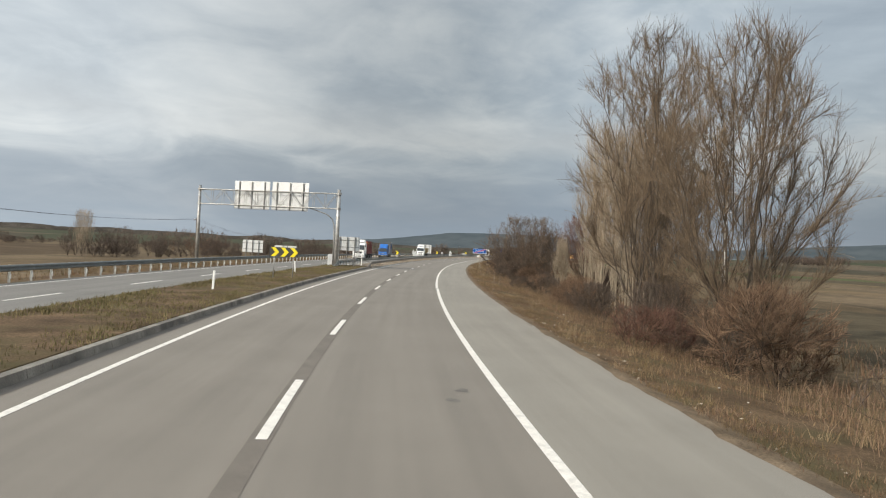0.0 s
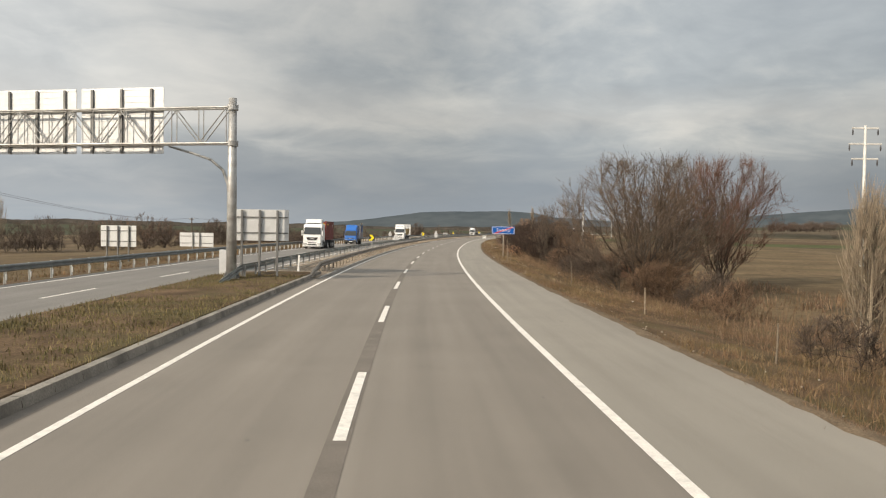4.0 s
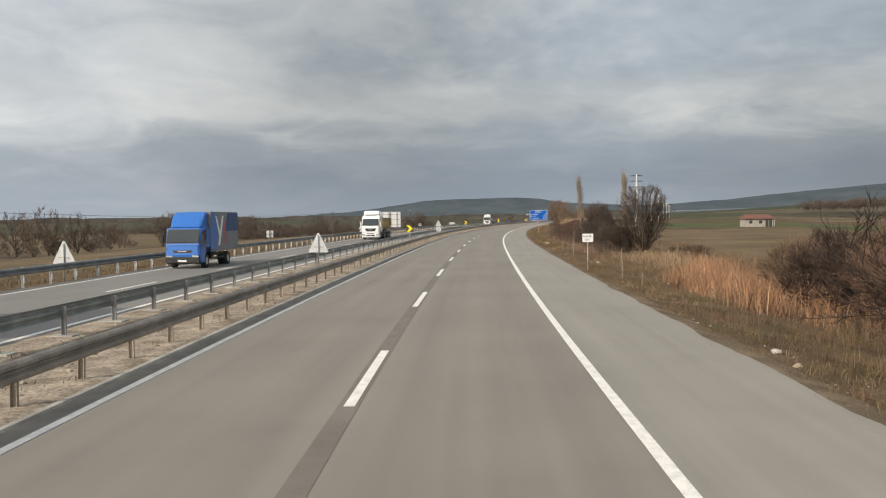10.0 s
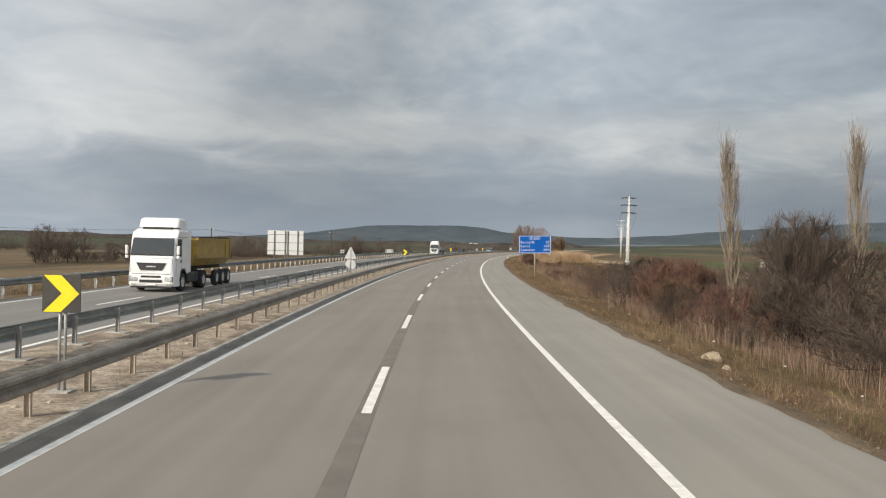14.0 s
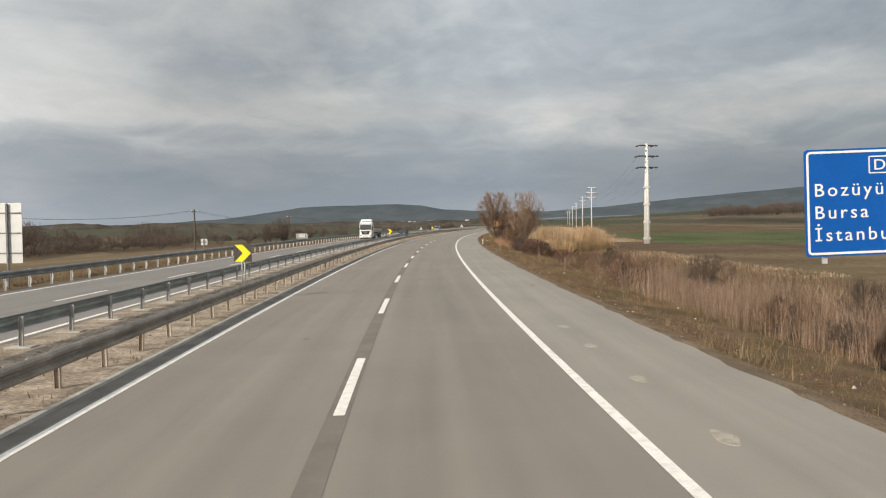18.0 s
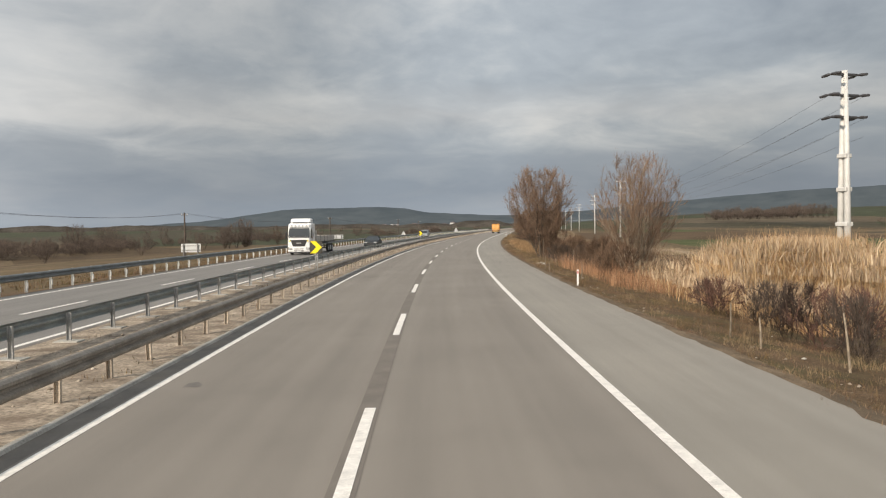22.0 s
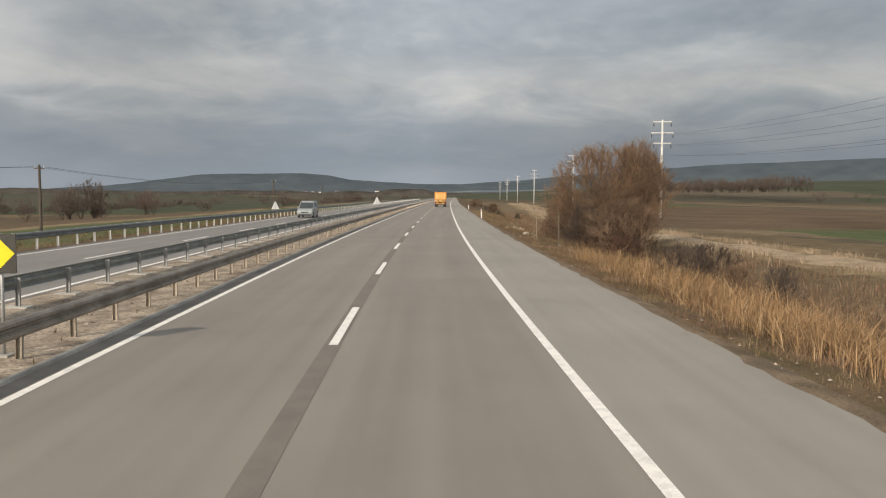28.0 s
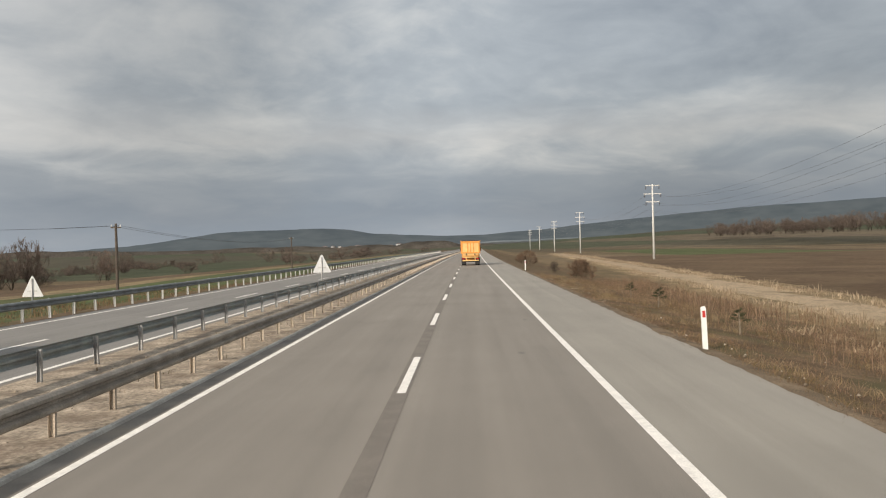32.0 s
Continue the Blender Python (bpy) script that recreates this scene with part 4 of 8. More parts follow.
# old stakes along the verge: place along, across, height, lean
STAKES = [(128.0, 8.6, 1.9, 0), (125.5, 8.5, 1.45, 1), (121.5, 8.5, 0.8, 3), (117.2, 7.9, 1.1, 2), (166.0, 8.1, 1.25, -2), (162.2, 8.2, 0.5, 1), (190.5, 8.6, 1.7, 2),
          (196.2, 8.3, 0.75, -1), (300.5, 9.9, 0.8, 2), (325.0, 7.7, 1.5, 0), (311.2, 9.7, 1.0, -3), (333.8, 8.0, 0.8, 1), (332.0, 8.0, 0.65, -2), (330.0, 8.9, 1.1, -6),
          (353.0, 7.8, 0.85, 2), (363.5, 7.3, 0.75, 1), (371.0, 10.1, 1.3, 2), (360.5, 7.2, 0.45, -3), (382.2, 8.8, 1.5, 0), (381.0, 9.0, 1.7, 1), (455.2, 8.0, 1.85, -1),
          (473.0, 9.1, 1.2, 2), (467.0, 8.2, 2.0, 1), (466.2, 8.3, 1.9, -3), (65.0, 8.8, 0.9, 2), (75.8, 9.0, 0.9, 0), (90.0, 9.0, 1.3, -2), (214.5, 8.6, 0.6, 1), (226.0, 8.7, 0.8, -3), (482.5, 8.6, 0.7, 4), (496.2, 12.4, 1.1, -5)]
for s, la, h, lean in STAKES:
    t = thing("stake", here(s, la, ground_z(la) + 0.02) @ Matrix.Rotation(radians(lean), 4, "Y"), "thin weathered wooden stake in the dry grass", "stake", "stakes along the verge")
    part("shaft", Build().tube([(0, 0, -0.25), (0.01, 0, h * 0.5), (0, 0.01, h)], [0.026, 0.022, 0.018], 6), STAKE_WOOD, t)

# ---------------- sign gantry ----------------
def gantry():
    a, b = at(84.4, -7.62, 0.12), at(88.1, -23.9, -0.35)
    d = (b - a)
    d.z = 0
    span = d.length
    turn = math.atan2(d.y, d.x)
    m = Matrix.Translation(a) @ Matrix.Rotation(turn, 4, "Z") @ Matrix.Diagonal((1, 1, 0.957, 1))      # local x runs from the median pole to the far pole
    g = thing("sign_gantry", m, "galvanised lattice gantry carrying two sign boards over the opposite road", "sign gantry")
    for x, zb, h, r in ((0, 0, 8.6, 0.24), (span, -0.5, 8.6, 0.20)):
        p = part("pole", Build().tube([(x, 0, zb), (x, 0, h * 0.5), (x, 0, h)], [r, r * 0.88, r * 0.76], 20), STEEL, g, "tapered galvanised pole", True)
        part("foot_plate", Build().tube([(x, 0, zb - 0.05), (x, 0, zb + 0.05)], r + 0.2, 16), STEEL, g)
        for i in range(12):
            t = 2 * math.pi * i / 12
            part("gusset", Build().add([(x + r * math.cos(t), r * math.sin(t), zb + 0.05), (x + (r + 0.16) * math.cos(t), (r + 0.16) * math.sin(t), zb + 0.05), (x + r * math.cos(t), r * math.sin(t), zb + 0.4)], [(0, 1, 2), (2, 1, 0)]), STEEL, g)
        for z in (8.15, 6.45):
            part("clamp", Build().tube([(x, 0, z - 0.12), (x, 0, z + 0.12)], r * 0.8 + 0.07, 14), STEEL, g)
    for y in (-0.22, 0.22):
        for z in (8.15, 6.45):
            part("chord", Build().tube([(0.1, y, z), (span - 0.1, y, z)], 0.055, 8), STEEL, g)
        n = 12
        for i in range(n):
            x0, x1 = 0.2 + (span - 0.4) * i / n, 0.2 + (span - 0.4) * (i + 1) / n
            part("lattice_bar", Build().tube([(x0, y, 6.45 if i % 2 else 8.15), (x1, y, 8.15 if i % 2 else 6.45)], 0.028, 6), STEEL, g)
            part("lattice_bar", Build().tube([(x0, y, 6.45), (x0, y, 8.15)], 0.024, 6), STEEL, g)
    for u0, u1 in ((0.22, 0.48), (0.497, 0.752)):
        x0, x1 = span * u0, span * u1
        p = part("sign_panel", Build().prism(rounded_at((x0 + x1) / 2, 7.65, x1 - x0, 3.25, 0.05), -0.36, -0.33), ALU, g, "bare aluminium back of a sign panel")
        for i in range(11):
            z = 6.15 + 0.3 * i
            part("panel_rib", Build().box(x0 + 0.03, x1 - 0.03, -0.335, -0.315, z, z + 0.05), ALU, p)
        for u in (0.14, 0.5, 0.86):
            x = x0 + (x1 - x0) * u
            part("upright", Build().box(x - 0.06, x + 0.06, -0.33, -0.24, 6.05, 9.2), STEEL_SHADED, p, "dark steel upright with shade in its tone")
    return g


def rounded_at(cx, cz, w, h, r):
    return [(x + cx, z + cz) for x, z in rounded(w, h, r)]


gantry()
b = Build().tube([(0, 0, 0), (0, 0, 3.4), (-0.05, 0, 4.4), (-0.3, 0, 5.1), (-0.9, 0, 5.6), (-1.8, 0, 5.9), (-2.9, 0, 6.2)], [0.09, 0.085, 0.08, 0.07, 0.065, 0.06, 0.05], 12)
t = thing("mast_arm", here(86.4, -8.25, 0.12), "bent grey steel mast arm beside the gantry pole", "mast")
part("arm", b, STEEL, t, "", True)
part("joint", Build().tube([(0, 0, 3.3), (0, 0, 3.6)], 0.11, 12), STEEL, t)
t = thing("switch_cabinet", here(88.0, -8.8, 0.1), "pale grey metal switch cabinet beside the gantry pole", "cabinet")
part("body", Build().box(-0.28, 0.28, -0.2, 0.2, 0.0, 1.25, 0.02), ALU, t)
part("door", Build().box(-0.24, 0.24, -0.215, -0.2, 0.1, 1.18, 0.005), ALU, t)

# ---------------- plants ----------------
BARK_GREY = material("grey_brown_bark", (0.105, 0.085, 0.068), 0.95, scale=5, amount=0.3, fine=40, fine_amount=0.25, bump=0.4, spec=0.1)
BARK_PALE = material("pale_poplar_bark", (0.27, 0.222, 0.165), 0.95, scale=5, amount=0.25, fine=40, fine_amount=0.25, bump=0.3, spec=0.1)
BARK_DARK = material("dark_thicket_bark", (0.055, 0.042, 0.035), 0.95, scale=5, amount=0.3, fine=40, fine_amount=0.25, bump=0.3, spec=0.1)
TWIG_RUST = island_material("rust_brown_twigs", [(0.0, (0.10, 0.066, 0.045)), (0.5, (0.168, 0.106, 0.069)), (1.0, (0.245, 0.165, 0.108))])
TWIG_RUSSET = island_material("russet_twigs", [(0.0, (0.115, 0.076, 0.050)), (0.5, (0.203, 0.128, 0.080)), (1.0, (0.30, 0.198, 0.126))])
TWIG_TIPS = island_material("pale_rusty_twig_tips", [(0.0, (0.135, 0.088, 0.062)), (0.5, (0.225, 0.146, 0.100)), (1.0, (0.33, 0.225, 0.155))])
TWIG_TAN = island_material("tan_twigs", [(0.0, (0.20, 0.158, 0.115)), (0.5, (0.31, 0.250, 0.185)), (1.0, (0.43, 0.352, 0.265))])
TWIG_TAWNY = island_material("tawny_twigs", [(0.0, (0.11, 0.082, 0.058)), (0.5, (0.17, 0.125, 0.085)), (1.0, (0.25, 0.185, 0.125))])
TWIG_GREY = island_material("grey_brown_twigs", [(0.0, (0.065, 0.050, 0.042)), (0.5, (0.10, 0.078, 0.062)), (1.0, (0.15, 0.115, 0.09))])
TWIG_BROWN = island_material("warm_brown_twigs", [(0.0, (0.085, 0.062, 0.048)), (0.5, (0.135, 0.098, 0.074)), (1.0, (0.20, 0.15, 0.11))])
TWIG_DARK = island_material("dark_purple_brown_twigs", [(0.0, (0.034, 0.026, 0.023)), (0.5, (0.06, 0.042, 0.034)), (1.0, (0.10, 0.066, 0.048))])
TWIG_RED = island_material("reddish_twigs", [(0.0, (0.092, 0.050, 0.038)), (0.5, (0.148, 0.080, 0.060)), (1.0, (0.21, 0.122, 0.090))])
GRASS_DRY = island_material("dry_straw_grass", [(0.0, (0.105, 0.066, 0.040)), (0.3, (0.185, 0.114, 0.066)), (0.6, (0.130, 0.074, 0.046)), (0.88, (0.26, 0.175, 0.100)), (1.0, (0.085, 0.075, 0.042))],
                            other=[(0.0, (0.078, 0.066, 0.030)), (0.5, (0.122, 0.092, 0.044)), (1.0, (0.185, 0.130, 0.068))])
TUSSOCK = island_material("matted_straw_tussocks", [(0.0, (0.15, 0.108, 0.064)), (0.5, (0.235, 0.170, 0.100)), (1.0, (0.34, 0.255, 0.158))],
                          other=[(0.0, (0.105, 0.078, 0.038)), (0.5, (0.165, 0.114, 0.056)), (1.0, (0.235, 0.160, 0.085))], clump=0.5)
WEEDS = island_material("pinkish_brown_weeds", [(0.0, (0.092, 0.056, 0.040)), (0.35, (0.165, 0.102, 0.068)), (0.65, (0.225, 0.148, 0.100)), (0.9, (0.31, 0.218, 0.145)), (1.0, (0.10, 0.088, 0.05))],
                        other=[(0.0, (0.085, 0.062, 0.036)), (0.5, (0.145, 0.098, 0.056)), (1.0, (0.225, 0.150, 0.088))])
GRASS_GREEN = island_material("fading_green_grass", [(0.0, (0.098, 0.092, 0.041)), (0.4, (0.160, 0.122, 0.061)), (0.7, (0.138, 0.130, 0.056)), (1.0, (0.24, 0.180, 0.10))])
REED_GOLD = island_material("golden_reeds", [(0.0, (0.25, 0.14, 0.07)), (0.4, (0.46, 0.29, 0.14)), (0.8, (0.56, 0.40, 0.23)), (1.0, (0.66, 0.50, 0.31))])
REED_PLUME = island_material("pale_reed_plumes", [(0.0, (0.26, 0.18, 0.115)), (0.5, (0.40, 0.29, 0.19)), (1.0, (0.56, 0.44, 0.30))])
REED_OCHRE = island_material("ochre_reeds", [(0.0, (0.11, 0.068, 0.038)), (0.45, (0.265, 0.158, 0.078)), (0.8, (0.37, 0.238, 0.122)), (1.0, (0.45, 0.32, 0.19))])
REED_RUST = island_material("rusty_reeds", [(0.0, (0.12, 0.068, 0.042)), (0.45, (0.32, 0.165, 0.090)), (0.8, (0.42, 0.242, 0.138)), (1.0, (0.47, 0.32, 0.20))])


def fast_mesh(name, verts, faces, mt):
    """Mesh of triangles or quads from arrays."""
    me = bpy.data.meshes.new(name)
    k = faces.shape[1]
    me.vertices.add(len(verts))
    me.vertices.foreach_set("co", verts.astype(np.float32).ravel())
    me.loops.add(faces.size)
    me.loops.foreach_set("vertex_index", faces.astype(np.int32).ravel())
    me.polygons.add(len(faces))
    me.polygons.foreach_set("loop_start", np.arange(0, faces.size, k, dtype=np.int32))
    me.polygons.foreach_set("loop_total", np.full(len(faces), k, dtype=np.int32))
    me.update(calc_edges=True)
    me.materials.append(mt)
    return me


def limb_mesh(name, segs, mt, sides=3):
    """Tapered rods: rows of x0 y0 z0 x1 y1 z1 r0 r1."""
    a = np.asarray(segs, dtype=np.float64)
    p0, p1 = a[:, :3], a[:, 3:6]
    d = p1 - p0
    d /= np.maximum(np.linalg.norm(d, axis=1, keepdims=True), 1e-9)
    ref = np.where(np.abs(d[:, 2:3]) > 0.8, np.array([[1.0, 0, 0]]), np.array([[0, 0, 1.0]]))
    u = np.cross(d, ref)
    u /= np.maximum(np.linalg.norm(u, axis=1, keepdims=True), 1e-9)
    w = np.cross(d, u)
    ang = 2 * np.pi * np.arange(sides) / sides
    c, s_ = np.cos(ang)[None, :, None], np.sin(ang)[None, :, None]
    ringv = u[:, None] * c + w[:, None] * s_
    v = np.concatenate([p0[:, None] + ringv * a[:, 6][:, None, None], p1[:, None] + ringv * a[:, 7][:, None, None]], 1).reshape(-1, 3)
    o = (np.arange(len(a)) * 2 * sides)[:, None, None]
    i = np.arange(sides)
    q = np.stack([(i + 1) % sides, i, i + sides, (i + 1) % sides + sides], 1)[None]
    return fast_mesh(name, v, (o + q).reshape(-1, 4), mt)


def bend(a, c, b, n):
    """Points of a curved limb from a to b by way of c."""
    return [a * (1 - t) ** 2 + c * (2 * t * (1 - t)) + b * t * t for t in (i / n for i in range(n + 1))]


def rods(out, pts, r0, r1):
    n = len(pts) - 1
    for i in range(n):
        out.append((*pts[i], *pts[i + 1], r0 + (r1 - r0) * i / n, r0 + (r1 - r0) * (i + 1) / n))


def along(pts, t):
    k = min(int(t * (len(pts) - 1)), len(pts) - 2)
    f = t * (len(pts) - 1) - k
    return pts[k].lerp(pts[k + 1], f), (pts[k + 1] - pts[k]).normalized()


def withered(t, rods_, leaves, leaf_mat, seed):
    """Small dry leaves left on the twigs."""
    r = np.random.RandomState(seed)
    seg = rods_[r.randint(0, len(rods_), leaves)]
    c = seg[:, :3] + (seg[:, 3:6] - seg[:, :3]) * r.random_sample((leaves, 1)) + r.normal(0, 0.02, (leaves, 3))
    u, w = r.normal(0, 1, (leaves, 3)), r.normal(0, 1, (leaves, 3))
    u *= (r.uniform(0.014, 0.034, leaves) / np.linalg.norm(u, axis=1))[:, None]
    w *= (r.uniform(0.010, 0.022, leaves) / np.linalg.norm(w, axis=1))[:, None]
    v = np.stack([c - u, c + w, c + u, c - w], 1).reshape(-1, 3)
    part("leaves", fast_mesh("leaves", v, np.arange(leaves * 4).reshape(-1, 4), leaf_mat), None, t, "small withered leaves")


def tree(name, m, label, category, seed, look, height, width, bark, twig, group="", lean=(0, 0), sides=5, leaves=0, leaf_mat=None):
    """Bare tree or shrub: limbs reach for an outline, then fork into sub-limbs and twigs.
    look: outline by height, stems, limbs, forks, twigs per fork, twig length and thickness, up-pull, start of limbs."""
    rnd = random.Random(seed)
    outline, stems, limbs, forks, twigs, tl, tr, up, start, wood = look
    us, rs = [p[0] for p in outline], [p[1] for p in outline]

    def reach(u):
        return float(np.interp(u, us, rs)) * width / 2

    def keep_in(p):
        u = min(max(p.z / height, 0.02), 1.0)
        axis = Vector((lean[0] * u * u, lean[1] * u * u, 0))
        flat = Vector((p.x, p.y, 0)) - axis
        most = max(reach(u), 0.05) * rnd.uniform(0.8, 1.12)
        if flat.length > most:
            flat *= most / flat.length
        return Vector((0, 0, min(p.z, height * rnd.uniform(0.93, 1.0)))) + axis + flat

    def wild(k):
        return Vector((rnd.gauss(0, k), rnd.gauss(0, k), rnd.gauss(0, k)))

    fork_r = max(min(0.0095, 0.0032 + 0.0016 * height), tr * 1.15)
    thick, thin = [], []
    ends, mains = [], []
    feet = []
    for k in range(stems):
        a = 2 * math.pi * (k + rnd.random() * 0.6) / stems
        foot = Vector((math.cos(a), math.sin(a), 0)) * reach(0.0) * (0.9 * rnd.random() if stems > 1 else 0)
        feet.append(foot + Vector((0, 0, -0.25)))
    for i in range(limbs):
        u = us[0] + (1 - us[0]) * (0.14 + 0.86 * ((i + rnd.random()) / limbs) ** 0.62)
        a = i * 2.39996 + rnd.uniform(-0.35, 0.35)
        r = reach(min(u, 0.995)) * rnd.uniform(0.55, 1.0)
        z = height * u * rnd.uniform(0.94, 1.0)
        goal = Vector((r * math.cos(a) + lean[0] * u * u, r * math.sin(a) + lean[1] * u * u, z))
        foot = feet[i % stems]
        if start is None and (i % 4 == 0 or not mains):
            p0 = foot.copy()
            mid = p0.lerp(goal, 0.45) + Vector((0, 0, height * 0.10 * u)) + wild(0.03 * width)
        elif start is None:
            # branch off the main stem that heads nearest to the goal
            stem = min(mains, key=lambda q: (q[-1] - goal).length * rnd.uniform(0.7, 1.3))
            p0, d0 = along(stem, rnd.uniform(0.10, 0.5) * min(1.0, 0.5 + u))
            mid = p0 + d0 * (goal - p0).length * 0.35 + (goal - p0) * 0.18
        else:
            zs = max(height * 0.04, z - start * height * rnd.uniform(0.7, 1.2))
            p0 = Vector((foot.x + lean[0] * (zs / height) ** 2, foot.y + lean[1] * (zs / height) ** 2, zs))
            mid = p0.lerp(goal, 0.5) + Vector((goal.x - p0.x, goal.y - p0.y, 0)) * 0.18 + wild(0.015 * width)
        pts = bend(p0, mid, goal, 7)
        for k in range(1, 7):
            pts[k] += wild(0.012 * width)
        r0 = wood * rnd.uniform(0.6, 1.0) * (1.0 if start is None else max(0.25, 0.55 * (1 - z / height) + 0.2))
        if start is None and (i % 4 == 0 or not mains):
            mains.append(pts)
        elif start is None:
            r0 *= 0.5
        rods(thick, pts, r0, min(0.010, fork_r * 1.1))
        ends.append((pts, goal))
    if start is not None:
        for foot in feet:
            pts = [foot + Vector((lean[0] * t * t, lean[1] * t * t, (height * 0.97 + 0.25) * t)) + wild(0.012 * width) * t for t in (k / 10 for k in range(11))]
            rods(thick, pts, wood, 0.012)
            ends.append((pts, pts[-1]))
    for pts, goal in ends:
        for f in range(forks):
            p, d = along(pts, rnd.uniform(0.12, 0.95) ** 0.55 if start is None else rnd.uniform(0.35, 0.97))
            far = rnd.uniform(0.12, 0.26) * max(width, height * 0.45)
            q = keep_in(p + (d * 0.9 + wild(0.42) + Vector((0, 0, up * 0.6))).normalized() * far)
            sub = bend(p, p.lerp(q, 0.5) + wild(0.06 * far), q, 3)
            rods(thick if rnd.random() < 0.25 else thin, sub, fork_r, min(0.008, tr * 1.1, fork_r))
            for w in range(twigs):
                p2, d2 = along(sub, rnd.uniform(0.1, 1.0))
                ln = tl * rnd.uniform(0.5, 1.35)
                e1 = p2 + (d2 * 0.8 + wild(0.40) + Vector((0, 0, up))).normalized() * ln * 0.5
                e2 = e1 + ((e1 - p2).normalized() + wild(0.18) + Vector((0, 0, up * 0.35))).normalized() * ln * 0.5
                if tl > 0.75:
                    rods(thin, [p2, e1, e2], tr, tr * 0.55)
                else:
                    rods(thin, [p2, e2], tr, tr * 0.6)
    t = thing(name, m, label, category, group)
    part("trunk", limb_mesh("trunk", thick, bark, sides), None, t)
    part("crown", limb_mesh("crown", thin, twig, 3), None, t, "mesh of fine bare twigs")
    if leaves:
        withered(t, np.asarray(thin), leaves, leaf_mat, seed)
    return t


def stand(s, lat, dz=0.0, turn=0.0):
    return here(s, lat, ground_h(s, lat) + dz, turn)


# outline (height share, width share), stems, limbs, forks, twigs, twig length, twig radius, up-pull, limb start, wood
WILLOW = ([(0.0, 0.16), (0.15, 0.5), (0.35, 0.9), (0.55, 1.0), (0.75, 0.84), (0.9, 0.52), (1.0, 0.18)], 6, 40, 15, 22, 0.62, 0.0055, 0.34, None, 0.06)
BROOM = ([(0.0, 0.12), (0.2, 0.35), (0.5, 0.85), (0.75, 1.0), (0.9, 0.75), (1.0, 0.35)], 4, 34, 14, 18, 0.8, 0.0065, 0.5, None, 0.07)
HAZY = ([(0.0, 0.24), (0.12, 0.42), (0.28, 0.78), (0.45, 0.98), (0.6, 1.0), (0.75, 0.90), (0.88, 0.68), (1.0, 0.34)], 12, 64, 14, 26, 0.34, 0.0050, 0.22, None, 0.030)
SPREADING = ([(0.0, 0.10), (0.15, 0.45), (0.4, 0.95), (0.6, 1.0), (0.8, 0.8), (1.0, 0.45)], 4, 34, 13, 14, 0.55, 0.0060, 0.24, None, 0.085)
ORCHARD = ([(0.0, 0.08), (0.15, 0.38), (0.3, 0.76), (0.5, 1.0), (0.7, 0.95), (0.85, 0.72), (1.0, 0.4)], 3, 46, 16, 16, 0.42, 0.0056, 0.2, None, 0.085)
POPLAR = ([(0.0, 0.3), (0.12, 0.55), (0.35, 0.9), (0.6, 1.0), (0.85, 0.8), (1.0, 0.4)], 1, 34, 4, 4, 0.85, 0.0065, 1.5, 0.17, 0.085)
STANDS = ([(0.0, 0.55), (0.12, 0.65), (0.35, 0.9), (0.6, 1.0), (0.85, 0.85), (1.0, 0.5)], 3, 46, 4, 6, 1.1, 0.0050, 1.4, 0.2, 0.055)
CLUMP = ([(0.0, 0.5), (0.12, 0.7), (0.35, 1.0), (0.6, 0.95), (0.85, 0.7), (1.0, 0.4)], 6, 44, 4, 5, 0.9, 0.0075, 1.4, 0.2, 0.03)
BUSH = ([(0.0, 0.55), (0.15, 0.82), (0.45, 1.0), (0.7, 0.9), (0.88, 0.62), (1.0, 0.3)], 12, 30, 9, 15, 0.37, 0.0078, 0.25, None, 0.020)
LOW = ([(0.0, 0.6), (0.15, 0.85), (0.45, 1.0), (0.7, 0.85), (0.88, 0.6), (1.0, 0.35)], 10, 20, 7, 10, 0.26, 0.0048, 0.3, None, 0.011)

SPARSE = SPREADING[:3] + (8, 5) + SPREADING[5:]
FAN = ([(0.0, 0.10), (0.12, 0.22), (0.3, 0.62), (0.5, 0.94), (0.66, 1.0), (0.8, 0.92), (0.92, 0.70), (1.0, 0.42)], 7, 56, 17, 18, 0.48, 0.0048, 0.34, None, 0.055)

LEAF_RUST = island_material("withered_rust_leaves", [(0.0, (0.10, 0.050, 0.028)), (0.5, (0.20, 0.100, 0.050)), (1.0, (0.32, 0.19, 0.10))])
# trees along the verge, in the order in which one drives past them
tree("tree", stand(33.0, 12.2), "tall bare tree with upright pale-brown twigs", "tree", 11, WILLOW, 13.6, 8.0, BARK_GREY, TWIG_TAWNY)
tree("tree", stand(25.0, 13.0), "tall bare brown tree in the verge", "tree", 12, WILLOW, 11.8, 7.6, BARK_GREY, TWIG_TAWNY)
tree("tree", stand(42.0, 15.5), "tall bare tawny tree near the poplars", "tree", 13, BROOM, 11.5, 6.0, BARK_GREY, TWIG_TAWNY)
poplar = tree("poplar", stand(69.0, 17.6), "tall slim bare poplar with pale upright twigs", "tree", 20, STANDS, 11.0, 2.6, BARK_PALE, TWIG_TAN, "poplars by the road")
poplar2 = tree("poplar", stand(65.0, 16.2), "tall slim bare poplar with pale upright twigs", "tree", 21, STANDS, 12.5, 3.2, BARK_PALE, TWIG_TAN, "poplars by the road")
